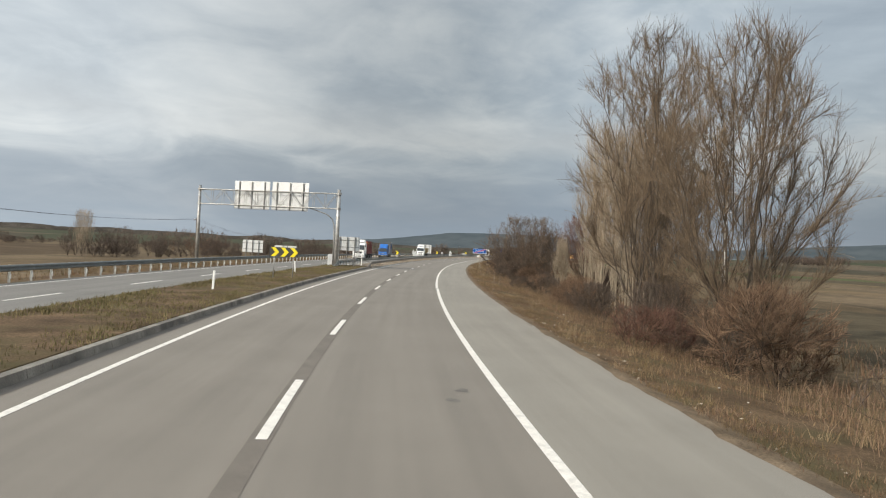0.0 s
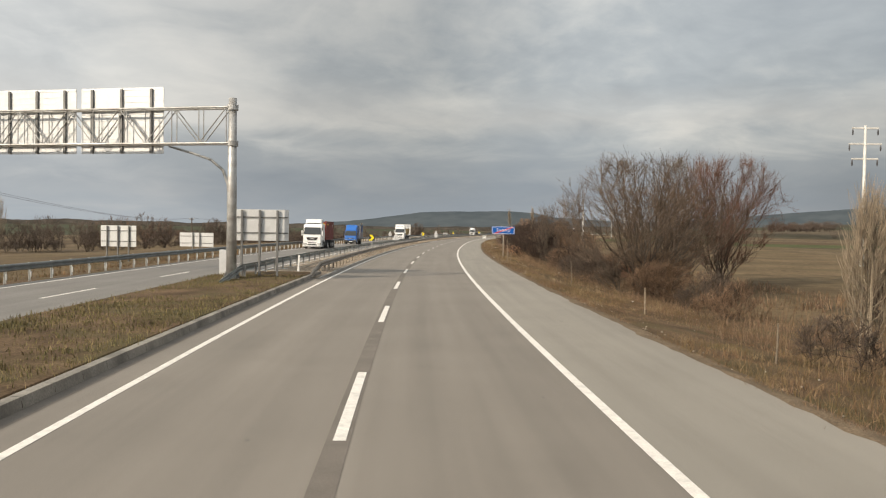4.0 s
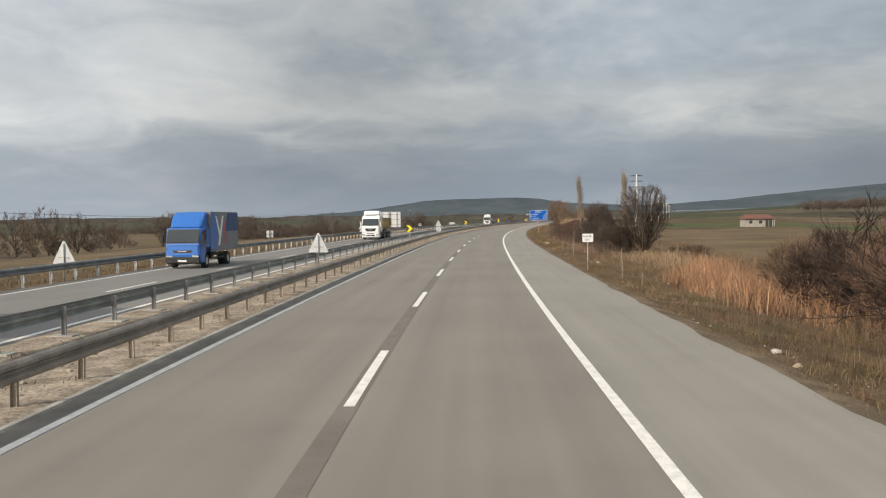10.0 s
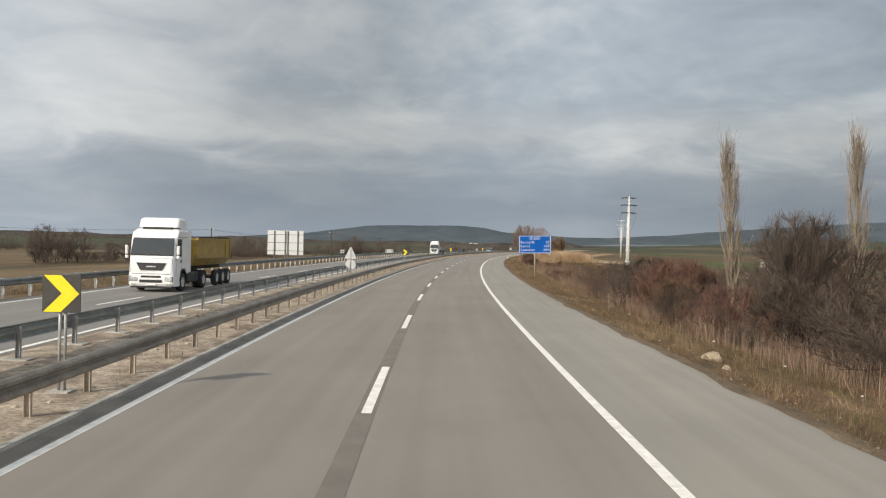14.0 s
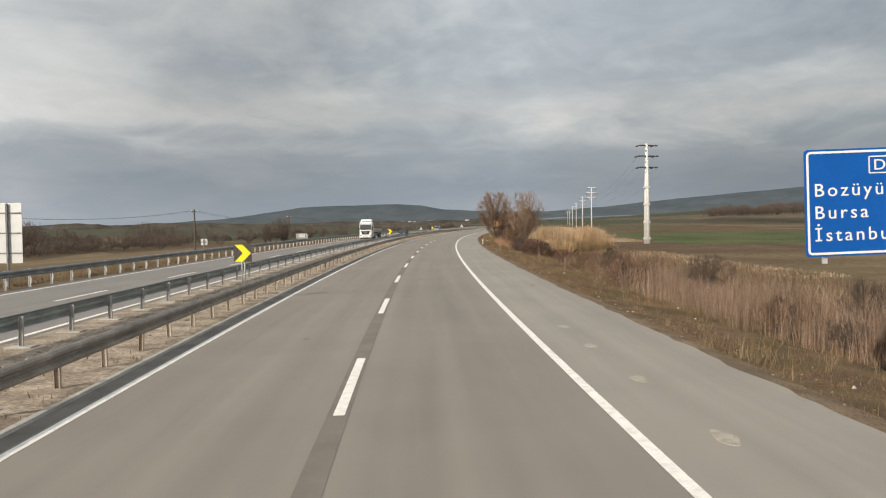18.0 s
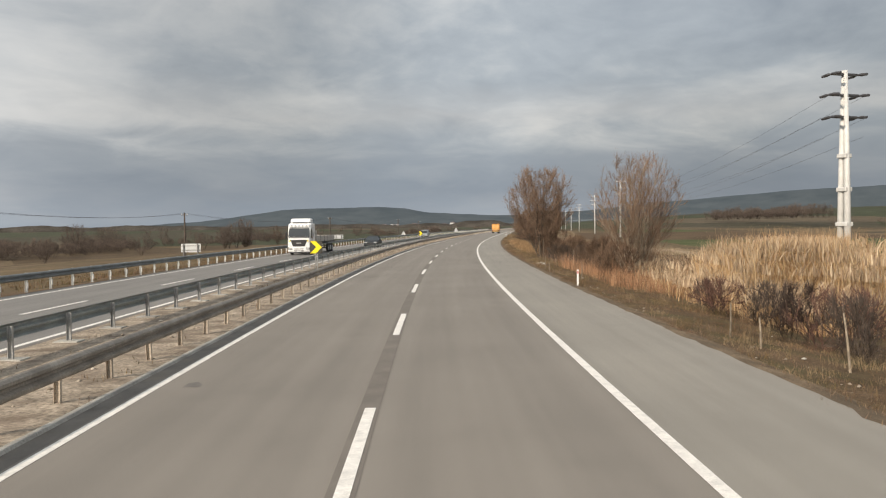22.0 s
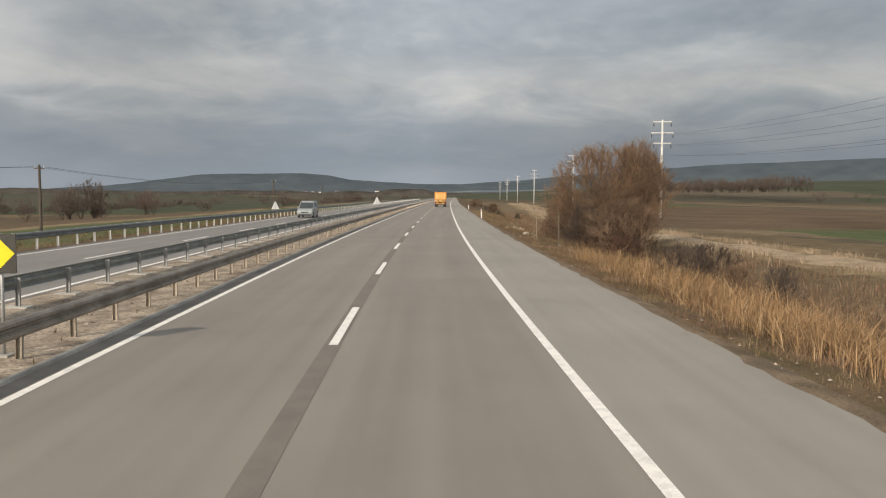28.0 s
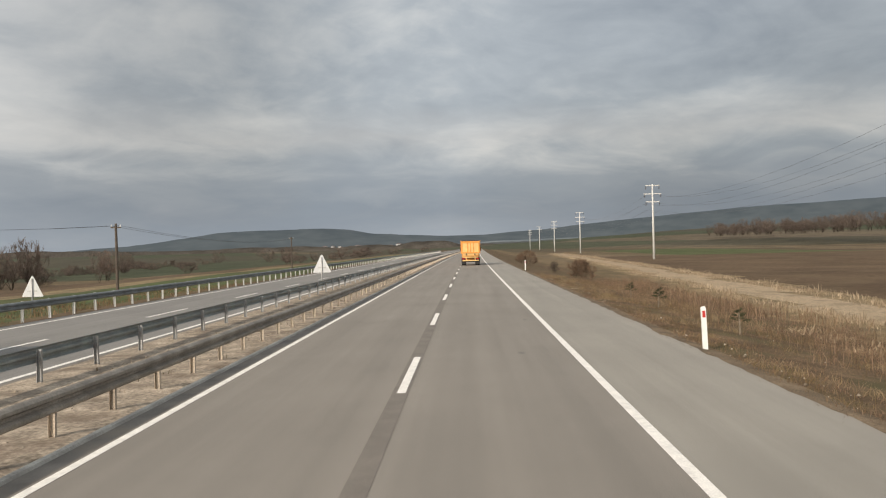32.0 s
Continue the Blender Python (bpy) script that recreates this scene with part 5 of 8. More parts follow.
for i, (s, la, h) in enumerate(((62.0, 17.4, 13.2), (59.5, 15.4, 13.5), (56.5, 17.0, 13.0), (53.5, 15.2, 12.5), (50.0, 16.4, 12.5), (66.5, 19.5, 12.0), (71.5, 20.0, 11.0))):
    copy_thing((poplar, poplar2)[i % 2], stand(s, la, 0, 70.0 * i) @ Matrix.Scale(h / (11.0, 12.5)[i % 2], 4))
tree("sapling", stand(72.0, 14.9), "clump of pale bare poplar saplings in the grass", "tree", 31, CLUMP, 4.6, 1.7, BARK_PALE, TWIG_TAN, "saplings")

tree("tree", stand(93.0, 13.6), "bare grey-brown tree with wide spreading branches", "tree", 41, ORCHARD[:2] + (54, 18, 15) + ORCHARD[5:], 8.0, 11.6, BARK_GREY, TWIG_BROWN)
tree("tree", stand(104.0, 22.0), "bare round-crowned tree with reddish twigs", "tree", 42, FAN, 9.2, 9.0, BARK_GREY, TWIG_RED)
tree("tree", stand(99.0, 16.5), "bare brown tree behind the thicket", "tree", 43, SPREADING, 6.6, 6.5, BARK_GREY, TWIG_RUST)
tree("tree", stand(128.8, 12.6), "small bare grey tree above the thicket", "tree", 44, SPARSE, 6.3, 3.2, BARK_GREY, TWIG_GREY)
tree("tree", stand(213.0, 17.8), "bare dark-grey tree with a broad crown", "tree", 45, ORCHARD, 6.8, 6.6, BARK_DARK, TWIG_GREY)
tree("shrub", stand(218.0, 13.8), "tall dense dark-grey bare shrub beside the poplar", "shrub", 52, ORCHARD, 5.0, 3.8, BARK_DARK, TWIG_GREY)
tree("poplar", stand(220.5, 12.4), "slim golden-brown bare poplar", "tree", 46, POPLAR, 7.8, 0.9, BARK_PALE, TWIG_TAN, "poplars by the road", (-0.45, 0))
tree("poplar", stand(220.5, 17.2), "slim pale bare poplar among shrubs", "tree", 47, POPLAR, 8.4, 0.9, BARK_PALE, TWIG_TAN, "poplars by the road", (-0.2, 0))
tree("tree", stand(365.0, 13.3), "bare tree with pale trunks and rusty twigs", "tree", 48, FAN[:3] + (12, 14) + FAN[5:], 8.0, 6.0, BARK_PALE, TWIG_TIPS)
tree("tree", stand(388.8, 9.45), "large vase-shaped bare willow with pale rusty twigs", "tree", 49, FAN, 8.3, 7.0, BARK_GREY, TWIG_TIPS)
tree("shrub", stand(465.0, 12.5), "large rounded bare shrub of dense rusty twigs", "shrub", 50, HAZY, 6.6, 9.2, BARK_GREY, TWIG_RUSSET, leaves=18000, leaf_mat=LEAF_RUST)
tree("tree", stand(474.0, 16.5), "bare rusty tree beside the large shrub", "tree", 51, BROOM, 7.4, 4.2, BARK_GREY, TWIG_RUSSET, leaves=7000, leaf_mat=LEAF_RUST)

# thickets: two built per colour, then copied
bushes = {}


def thicket(s, la, h, look_name, turn=0.0, wide=1.0, dz=0.0):
    looks = {"dark": (BARK_DARK, TWIG_DARK, "dense dark bare thicket shrub"), "grey": (BARK_DARK, TWIG_GREY, "dense grey-brown bare shrub"),
             "red": (BARK_DARK, TWIG_RED, "low dense shrub with reddish twigs"), "rust": (BARK_DARK, TWIG_RUST, "dense bare shrub with rusty twigs")}
    bark, twig, label = looks[look_name]
    m = stand(s, la, dz, turn)
    scale = Matrix.Diagonal((h / 3.0 * wide, h / 3.0 * wide, h / 3.0, 1))
    small = h < 1.7
    made = bushes.setdefault((look_name, small), [])
    if len(made) < 2:
        t = tree("shrub", Matrix(), label + " on the verge", "shrub", 60 + 7 * len(looks[look_name][2]) + len(made), LOW if small else BUSH, h, 1.5 * h * wide, bark, twig, "verge shrubs", (0, 0), 3)
        made.append((t, h))
        t.matrix_world = m
        return t
    t, h0 = made[int(turn) % 2]
    return copy_thing(t, m @ Matrix.Diagonal((h / h0 * wide, h / h0 * wide, h / h0, 1)))


THICKETS = [(158.0, 13.8, 3.0, "dark"), (162.5, 14.6, 2.6, "rust"), (136.5, 13.8, 4.6, "dark"), (140.5, 12.2, 4.4, "dark"), (143.5, 14.4, 4.8, "grey"), (146.5, 12.0, 4.0, "dark"), (150.5, 13.2, 3.8, "rust"), (133.0, 14.2, 4.2, "rust"), (138.0, 16.0, 4.8, "grey"), (147.5, 15.8, 4.4, "dark"), (154.0, 14.6, 3.2, "red"),
            (93, 14.5, 2.6, "rust"), (97.0, 12.6, 2.4, "grey"), (94.0, 10.4, 1.7, "grey"), (89.5, 13.5, 2.0, "rust"), (101.5, 12.6, 3.0, "dark"), (105.5, 11.6, 2.4, "grey"), (109.5, 13.2, 3.2, "dark"), (108.0, 15.5, 3.2, "rust"), (114, 12.0, 2.9, "rust"), (118.0, 13.6, 3.4, "dark"), (122.0, 12.6, 3.0, "grey"),
            (115.5, 15.0, 3.4, "grey"), (126.0, 13.6, 3.4, "dark"), (130.0, 12.6, 3.4, "dark"), (127.0, 16.0, 3.6, "rust"), (102.0, 16.0, 3.2, "red"), (86.0, 15.0, 1.8, "grey"), (80.5, 14.0, 1.5, "rust"),
            (192.0, 18.0, 1.5, "red"), (199.5, 13.6, 2.6, "dark"), (204.0, 13.0, 2.6, "grey"), (208.5, 12.2, 3.0, "grey"), (211.5, 13.4, 3.8, "dark"), (213.5, 15.4, 3.6, "grey"), (216.5, 13.4, 2.8, "grey"), (225.0, 11.4, 2.0, "rust"), (229.0, 12.6, 2.8, "red"), (228.0, 15.5, 3.0, "grey"), (234.5, 11.8, 2.6, "grey"), (238.0, 13.4, 3.0, "dark"), (240.0, 15.8, 2.8, "red"), (246, 13.0, 2.6, "grey"), (231.0, 10.6, 1.9, "grey"), (236.5, 10.9, 2.1, "grey"), (242.5, 11.4, 2.2, "rust"), (224.0, 13.6, 2.4, "grey"), (233.0, 14.2, 2.7, "dark"), (250.0, 11.8, 1.9, "grey"), (222.0, 10.8, 1.7, "grey"), (218.0, 11.4, 2.0, "red"), (251, 14.6, 2.4, "rust"),
            (332.5, 10.2, 1.4, "grey"), (329.0, 10.8, 1.3, "red"), (336.0, 10.6, 1.5, "dark"), (341.5, 10.4, 1.2, "red"), (339.0, 11.2, 1.4, "grey"), (327.5, 10.8, 1.2, "grey"), (334.5, 11.2, 1.6, "red"), (331.0, 11.4, 1.5, "dark"), (343.5, 10.6, 1.1, "grey"), (361.0, 11.2, 2.2, "rust"), (367.0, 11.6, 2.4, "rust"), (372.5, 11.0, 1.8, "grey"), (384.0, 12.0, 2.4, "rust"), (388.0, 11.2, 2.8, "rust"), (394.0, 11.4, 2.1, "rust"), (399.0, 11.2, 1.5, "grey"), (404.5, 11.6, 1.8, "rust"),
            (446.5, 12.6, 1.6, "dark"), (441.0, 12.8, 1.3, "grey"), (459.5, 12.2, 3.2, "rust"), (462.5, 10.6, 2.6, "grey"), (470.5, 11.4, 3.6, "rust"), (475.5, 12.4, 2.8, "rust"), (479.5, 11.4, 1.6, "dark"), (559.0, 11.2, 1.8, "rust"), (606.0, 9.8, 2.2, "rust"), (576.0, 10.6, 1.2, "grey"), (628.0, 10.0, 1.4, "rust"),
            (54.0, 19.6, 2.6, "grey"), (58.0, 20.4, 2.8, "rust"), (63.0, 21.2, 2.6, "grey"), (68.0, 22.0, 2.8, "rust"), (73.0, 22.6, 2.4, "grey"), (49.0, 19.0, 2.6, "rust"), (78.0, 20.4, 2.8, "dark"), (81.5, 21.5, 2.6, "grey"), (60.0, 14.0, 1.7, "rust"), (52.0, 13.8, 1.9, "grey"), (315.0, 12.0, 1.2, "red"), (306.0, 14.0, 1.5, "grey"), (292.0, 16.0, 1.8, "grey"), (275.0, 15.0, 1.6, "grey"), (259.0, 14.0, 1.8, "rust"), (64.0, 12.8, 1.6, "grey"), (56.0, 13.0, 1.8, "rust"), (48.0, 12.5, 2.2, "rust"), (40.0, 11.6, 2.0, "grey"), (30.0, 12.0, 2.6, "grey"), (22.0, 12.5, 2.8, "rust"), (12.0, 12.0, 2.4, "grey")]
for i, (s, la, h, lk) in enumerate(THICKETS):
    if 96 < s < 127:
        h *= 0.66                                     # low scrub before the dense clump
    thicket(s, la, h, lk, 47.0 * i, 0.9 + 0.15 * (i % 3))


rnd = random.Random(5)
for i in range(95):
    s = rnd.uniform(150, 480) if i < 80 else rnd.uniform(20, 90)
    if 336 < s < 360 or 152 < s < 198:
        continue
    la = rnd.uniform(10.2, 16.5)
    thicket(s, la, rnd.uniform(0.7, 1.5), rnd.choice(("grey", "rust", "red", "grey", "rust")), 31.0 * i, rnd.uniform(1.0, 1.5))


# young pines on bare stems
def pine_sapling(s, la, h, seed):
    rnd = random.Random(seed)
    v, f = [], []
    lean = rnd.uniform(-0.06, 0.06)
    for i in range(420):
        arm = i % 9
        a = arm * 2.4 + rnd.gauss(0, 0.25)
        z = 0.52 + 0.46 * (arm / 8.0) + rnd.gauss(0, 0.02)
        r = h * 0.34 * (1.15 - z) / 0.6 * rnd.random() ** 0.6
        p = Vector((r * math.cos(a) + lean * z, r * math.sin(a), h * z + 0.18 * r))
        d = Vector((math.cos(a) * 0.8 + rnd.gauss(0, 0.4), math.sin(a) * 0.8 + rnd.gauss(0, 0.4), rnd.uniform(0.1, 1.0))).normalized() * h * 0.13
        q = d.orthogonal().normalized() * h * 0.012
        n = len(v)
        v += [p - q, p + q, p + d]
        f.append((n, n + 1, n + 2))
    t = thing("pine_sapling", stand(s, la), "young dark green pine on a bare stem in dry grass", "tree", "pine saplings")
    part("stem", Build().tube([(0, 0, -0.2), (lean * 0.5, 0, h * 0.5), (lean, 0, h * 0.95)], [0.035, 0.025, 0.01], 6), STAKE_WOOD, t, "pale bare stem")
    part("needles", fast_mesh("needles", np.array([tuple(p) for p in v]), np.array(f), LEAF_DARK), None, t, "dark green needles")


LEAF_DARK = island_material("dark_pine_needles", [(0.0, (0.030, 0.034, 0.016)), (0.6, (0.055, 0.055, 0.026)), (1.0, (0.095, 0.080, 0.042))])
for i, (s, la, h) in enumerate(((504.0, 10.6, 1.1), (512.5, 9.6, 0.8), (524.0, 9.8, 0.9), (533.0, 10.4, 0.9), (316.2, 13.3, 1.2), (311.8, 15.1, 1.5))):
    pine_sapling(s, la, h, i)


# grasses: each stretch is one object
def blades(name, label, spots, h0, h1, width, mt, seed, lean=0.35, per=7, spread=0.10, category="grass", clump=0.0):
    """Tufts of narrow blades. spots: array of x, y, z; clump lets whole tufts grow higher or lower."""
    r = np.random.RandomState(seed)
    n = len(spots) * per
    base = np.repeat(spots, per, axis=0) + np.concatenate([r.normal(0, spread, (n, 2)), np.zeros((n, 1))], 1)
    h = r.uniform(h0, h1, n)
    if clump:
        grow = np.array([max(0.25, 1 + clump * (1.3 * noise.noise(Vector((p[0] * 0.28, p[1] * 0.28, seed * 0.7))) + 0.9 * noise.noise(Vector((p[0] * 1.1, p[1] * 1.1, seed * 0.3))))) for p in spots])
        h *= np.repeat(grow, per)
    a = r.uniform(0, 2 * np.pi, n)
    off = np.abs(r.normal(0, lean, n)) * h
    tip = base + np.stack([off * np.cos(a), off * np.sin(a), h], 1)
    mid = base + np.stack([off * 0.3 * np.cos(a), off * 0.3 * np.sin(a), h * 0.55], 1)
    b = r.uniform(0, 2 * np.pi, n)
    w = np.stack([np.cos(b), np.sin(b), np.zeros(n)], 1) * (width * r.uniform(0.6, 1.4, n))[:, None] / 2
    v = np.stack([base - w, base + w, mid + w * 0.8, tip, mid - w * 0.8], 1).reshape(-1, 3)
    o = np.arange(n) * 5
    f = np.concatenate([np.stack([o, o + 1, o + 2], 1), np.stack([o, o + 2, o + 4], 1), np.stack([o + 4, o + 2, o + 3], 1)])
    ob = new(name, fast_mesh(name, v, f, mt))
    return tagged(ob, label, category, "", "stuff")


def spots_between(seed, n, s0, s1, l0, l1, edge_power=1.0, patch=0.0, zoff=-0.03):
    """Random places on the verge; patch thins them out in blots."""
    r = np.random.RandomState(seed)
    out = []
    s = r.uniform(s0, s1, n)
    la = l0 + (l1 - l0) * r.random_sample(n) ** edge_power
    for i in range(n):
        if patch and noise.noise(Vector((s[i] * 0.22, la[i] * 0.5, seed * 1.7))) < r.uniform(-0.6, 0.35) * patch - 0.12:
            continue
        if s[i] > 395 and la[i] > track_at(float(s[i])) - 4.5 and la[i] < 60 and zoff < 0:
            continue
        p = at(float(s[i]), float(la[i]), ground_h(float(s[i]), float(la[i])) + zoff)
        out.append((p.x, p.y, p.z))
    return np.array(out)


for k, s0 in enumerate(range(-30, 560, 59)):
    n = 6000 if s0 < 500 else 3000
    low = 260 < s0 < 330
    blades("verge_grass", "dry brown winter grass on the verge", spots_between(100 + k, n, s0, s0 + 59, 6.72, 12.5, 1.2, 0.9), 0.04, 0.17, 0.0095, GRASS_DRY, 200 + k, 0.9, 7, 0.15, clump=0.8)
    blades("edge_grass", "short pale dry grass along the shoulder", spots_between(1500 + k, 2800, s0, s0 + 59, 6.56, 8.4, 1.4, 0.5), 0.03, 0.13, 0.010, WEEDS, 1600 + k, 0.9, 7, 0.13, clump=0.7)
    blades("grass_tussocks", "matted straw tussocks on the verge", spots_between(1900 + k, 520, s0, s0 + 59, 7.0, 13.5, 1.1, 0.8, -0.05), 0.08, 0.30, 0.008, TUSSOCK, 1950 + k, 0.85, 30, 0.11, clump=0.8)
    blades("tall_weeds", "tangled dry weeds on the verge", spots_between(300 + k, 900 if low else 2100, s0, s0 + 59, 10.6 if low else 9.2, 16.5, 0.8, 1.0), 0.18, 0.66, 0.008, WEEDS, 400 + k, 0.6, 10, 0.26, clump=0.9)
    blades("field_weeds", "dry weeds below the embankment", spots_between(500 + k, 1700, s0, s0 + 59, 13.5, 26, 1.0, 1.0), 0.15, 0.55, 0.03, WEEDS, 600 + k, 0.55, 6, 0.3, clump=0.8)
    blades("far_side_grass", "dry grass beyond the far guardrail", spots_between(700 + k, 1100, s0, s0 + 59, -18.0, -26, 1.2, 1.0), 0.08, 0.30, 0.028, GRASS_DRY, 800 + k, 0.3, 6, 0.18)
    if s0 > 60:
        blades("median_weeds", "sparse dry weeds in the median", spots_between(900 + k, 260, s0, s0 + 59, -6.9, -4.2, 1.0, 1.6, 0.04), 0.04, 0.2, 0.016, GRASS_DRY, 950 + k)
mg = spots_between(71, 9000, 0, 87.3, -9.1, -4.7, 1.0, 0.6, 0.0)
mg[:, 2] = 0.12
blades("median_grass", "short green-brown grass on the median", mg, 0.04, 0.16, 0.018, GRASS_GREEN, 72)
def reed_bed(seed, n, s0, s1):
    """Places in the ditch; the bed widens along the drive."""
    r = np.random.RandomState(seed)
    out = []
    for s, f in zip(r.uniform(s0, s1, n), r.random_sample(n)):
        la = 11.6 + f * (4.6 + 0.42 * (s - s0)) + 0.7 * noise.noise(Vector((s * 0.5, 1.0, 0)))
        p = at(float(s), float(la), ground_z(float(la)) - 0.05)
        rim = min(1.0, (s - s0) / 6.0, (s1 - s) / 4.0, f * 3.0, (1 - f) * 3.0) + 0.25 * noise.noise(Vector((s * 0.6, la * 0.6, 9.0)))
        if rim < 0.45 * r.random_sample():
            continue
        out.append((p.x, p.y, p.z, f, min(max(rim, 0.0), 1.0)))
    return np.array(out)


def ditch_bed(seed, n, s0, s1):
    """Places below the verge, in a bed that draws away from the road along the drive."""
    r = np.random.RandomState(seed)
    out = []
    for s, f in zip(r.uniform(s0, s1, n), r.random_sample(n)):
        near = max(10.2, 10.7 + 0.33 * (s - 168.0)) + 0.6 * noise.noise(Vector((s * 0.4, 2.0, 0)))
        la = near + f * (16.6 - near)
        if noise.noise(Vector((s * 0.25, la * 0.4, 4.0))) < r.uniform(-0.7, 0.1):
            continue
        p = at(float(s), float(la), ground_h(float(s), float(la)) - 0.04)
        out.append((p.x, p.y, p.z))
    return np.array(out)


reeds = reed_bed(73, 3000, 339.0, 362.0)
reed_depth, reed_rim, reeds = reeds[:, 3], reeds[:, 4], reeds[:, :3]
tall = np.array([0.9 * noise.noise(Vector((float(p[0]) * 0.3, float(p[1]) * 0.3, 3.0))) for p in reeds]) + (reed_depth - 0.42) * 0.75 - 0.75 * (1 - reed_rim)
for lo, hi, h0, h1, k in ((-4, -0.5, 0.3, 1.0, 4), (-0.5, -0.22, 0.6, 1.6, 0), (-0.22, 0.0, 1.2, 2.5, 1), (0.0, 0.2, 1.7, 3.2, 2), (0.2, 2, 2.1, 3.7, 3)):
    some = reeds[(tall >= lo) & (tall < hi)]
    blades("tall_reeds", "tall golden reeds in the ditch", some, h0, h1, 0.024, REED_GOLD, 74 + k, 0.22, 9, 0.32, "reeds")
    top = some + np.array([0, 0, h1 * 0.70])
    blades("reed_plumes", "fluffy pale plumes of the reeds", top, 0.2, 0.65, 0.045, REED_PLUME, 174 + k, 0.6, 4, 0.3, "reeds")
STRAW = island_material("pale_trodden_straw", [(0.0, (0.18, 0.135, 0.09)), (0.5, (0.29, 0.22, 0.15)), (1.0, (0.41, 0.325, 0.225))])
for k, (s0, s1, l0, l1, n) in enumerate(((366, 420, 20.0, 27.0, 900), (470, 520, 13.5, 15.0, 500), (300, 345, 24.0, 28.0, 600))):
    blades("pale_straw_strip", "pale trodden dry grass along a field track", spots_between(1200 + k, n, s0, s1, l0, l1, 1.0, 1.0), 0.06, 0.28, 0.06, STRAW, 1300 + k, 0.6, 6, 0.3)
for k, off in enumerate((-3.0, -2.3, 2.4, 3.3)):
    r = np.random.RandomState(1400 + k)
    edge = []
    for s in r.uniform(396, 800, 1300):
        s = float(s)
        la = track_at(s) + off + float(r.normal(0, 0.35))
        if noise.noise(Vector((s * 0.09, k * 3.0, 1.0))) > -0.25:
            p = at(s, la, ground_h(s, la) - 0.04)
            edge.append((p.x, p.y, p.z))
    blades("pale_straw_strip", "pale dry grass along the edge of the field track", np.array(edge), 0.10, 0.42, 0.035, STRAW, 1450 + k, 0.6, 8, 0.28, clump=0.7)
blades("rusty_reeds", "rusty orange reeds beside the shoulder", spots_between(75, 1100, 427, 450, 8.0, 10.8, 1.0, 1.8), 0.2, 0.62, 0.014, REED_OCHRE, 76, 0.75, 9, 0.16, "reeds", 0.7)
blades("rusty_reeds", "ragged broken reeds beside the shoulder", spots_between(85, 900, 425, 452, 8.1, 11.6, 0.9, 2.2), 0.2, 0.7, 0.016, REED_OCHRE, 86, 0.85, 8, 0.22, "reeds", 0.8)
blades("rusty_reeds", "short dark reed stubble beside the shoulder", spots_between(87, 700, 424, 452, 7.8, 11.0, 1.0, 1.2), 0.1, 0.45, 0.016, WEEDS, 88, 0.8, 7, 0.18, "reeds")
blades("rusty_reeds", "rusty orange reeds below the verge", ditch_bed(77, 1500, 156, 184), 0.35, 1.2, 0.02, REED_RUST, 78, 0.45, 9, 0.18, "reeds", 0.35)
blades("rusty_reeds", "ragged broken reeds below the verge", ditch_bed(89, 700, 154, 185), 0.3, 1.0, 0.024, REED_RUST, 90, 0.75, 7, 0.24, "reeds", 0.5)
blades("rusty_reeds", "rusty orange reeds below the verge", spots_between(79, 900, 400, 427, 8.4, 11.8, 1.0, 1.3), 0.2, 0.75, 0.012, REED_OCHRE, 80, 0.5, 9, 0.18, "reeds", 0.6)
REED_TAN = island_material("tan_reeds", [(0.0, (0.15, 0.098, 0.058)), (0.45, (0.30, 0.205, 0.122)), (0.8, (0.40, 0.285, 0.178)), (1.0, (0.50, 0.38, 0.25))])
blades("tan_reeds", "ragged tan reeds in the ditch", spots_between(1620, 620, 182, 200, 12.6, 17.8, 0.8, 1.9), 0.25, 0.85, 0.016, REED_TAN, 1621, 0.6, 9, 0.22, "reeds", 0.8)
STALKS = island_material("pinkish_dry_stalks", [(0.0, (0.13, 0.082, 0.058)), (0.5, (0.22, 0.15, 0.108)), (1.0, (0.34, 0.25, 0.185))])
for k, (s0, s1, l0, l1, n, h) in enumerate(((226, 262, 10.0, 16.5, 1900, 1.35), (262, 292, 10.2, 17.0, 2000, 1.6), (292, 314, 11.6, 17.0, 800, 1.1), (196, 226, 9.8, 15.0, 900, 1.0), (366, 400, 10.0, 15.0, 900, 1.0))):
    blades("dry_stalks", "tall pinkish dry weed stalks below the verge", spots_between(1700 + k, n, s0, s1, l0, l1, 0.8, 0.8), 0.35 * h, h, 0.010, STALKS, 1800 + k, 0.38, 11, 0.24, "weeds", 0.6)
blades("rusty_reeds", "rusty reeds round the pale tree", spots_between(81, 900, 350, 372, 9.2, 14, 1.0, 0.8), 0.4, 0.95, 0.014, REED_RUST, 82, 0.42, 9, 0.2, "reeds", 0.6)


# stones
def stone(s, la, size, seed, mt, label="pale rough stone on the verge"):
    b = bmesh.new()
    bmesh.ops.create_icosphere(b, subdivisions=2, radius=1)
    for v in b.verts:
        k = 1 + 0.35 * noise.noise(v.co * 1.3 + Vector((seed * 3.1, 0, 0))) + 0.12 * noise.noise(v.co * 4 + Vector((seed, 5, 0)))
        v.co = Vector((v.co.x * size * k, v.co.y * size * 0.8 * k, v.co.z * size * 0.62 * k))
    me = bpy.data.meshes.new("stone")
    b.to_mesh(me)
    b.free()
    me.materials.append(mt)
    ob = new("stone", me)
    ob.matrix_world = stand(s, la, size * 0.25, seed * 50.0)
    tagged(ob, label, "stone", "stones on the verge")


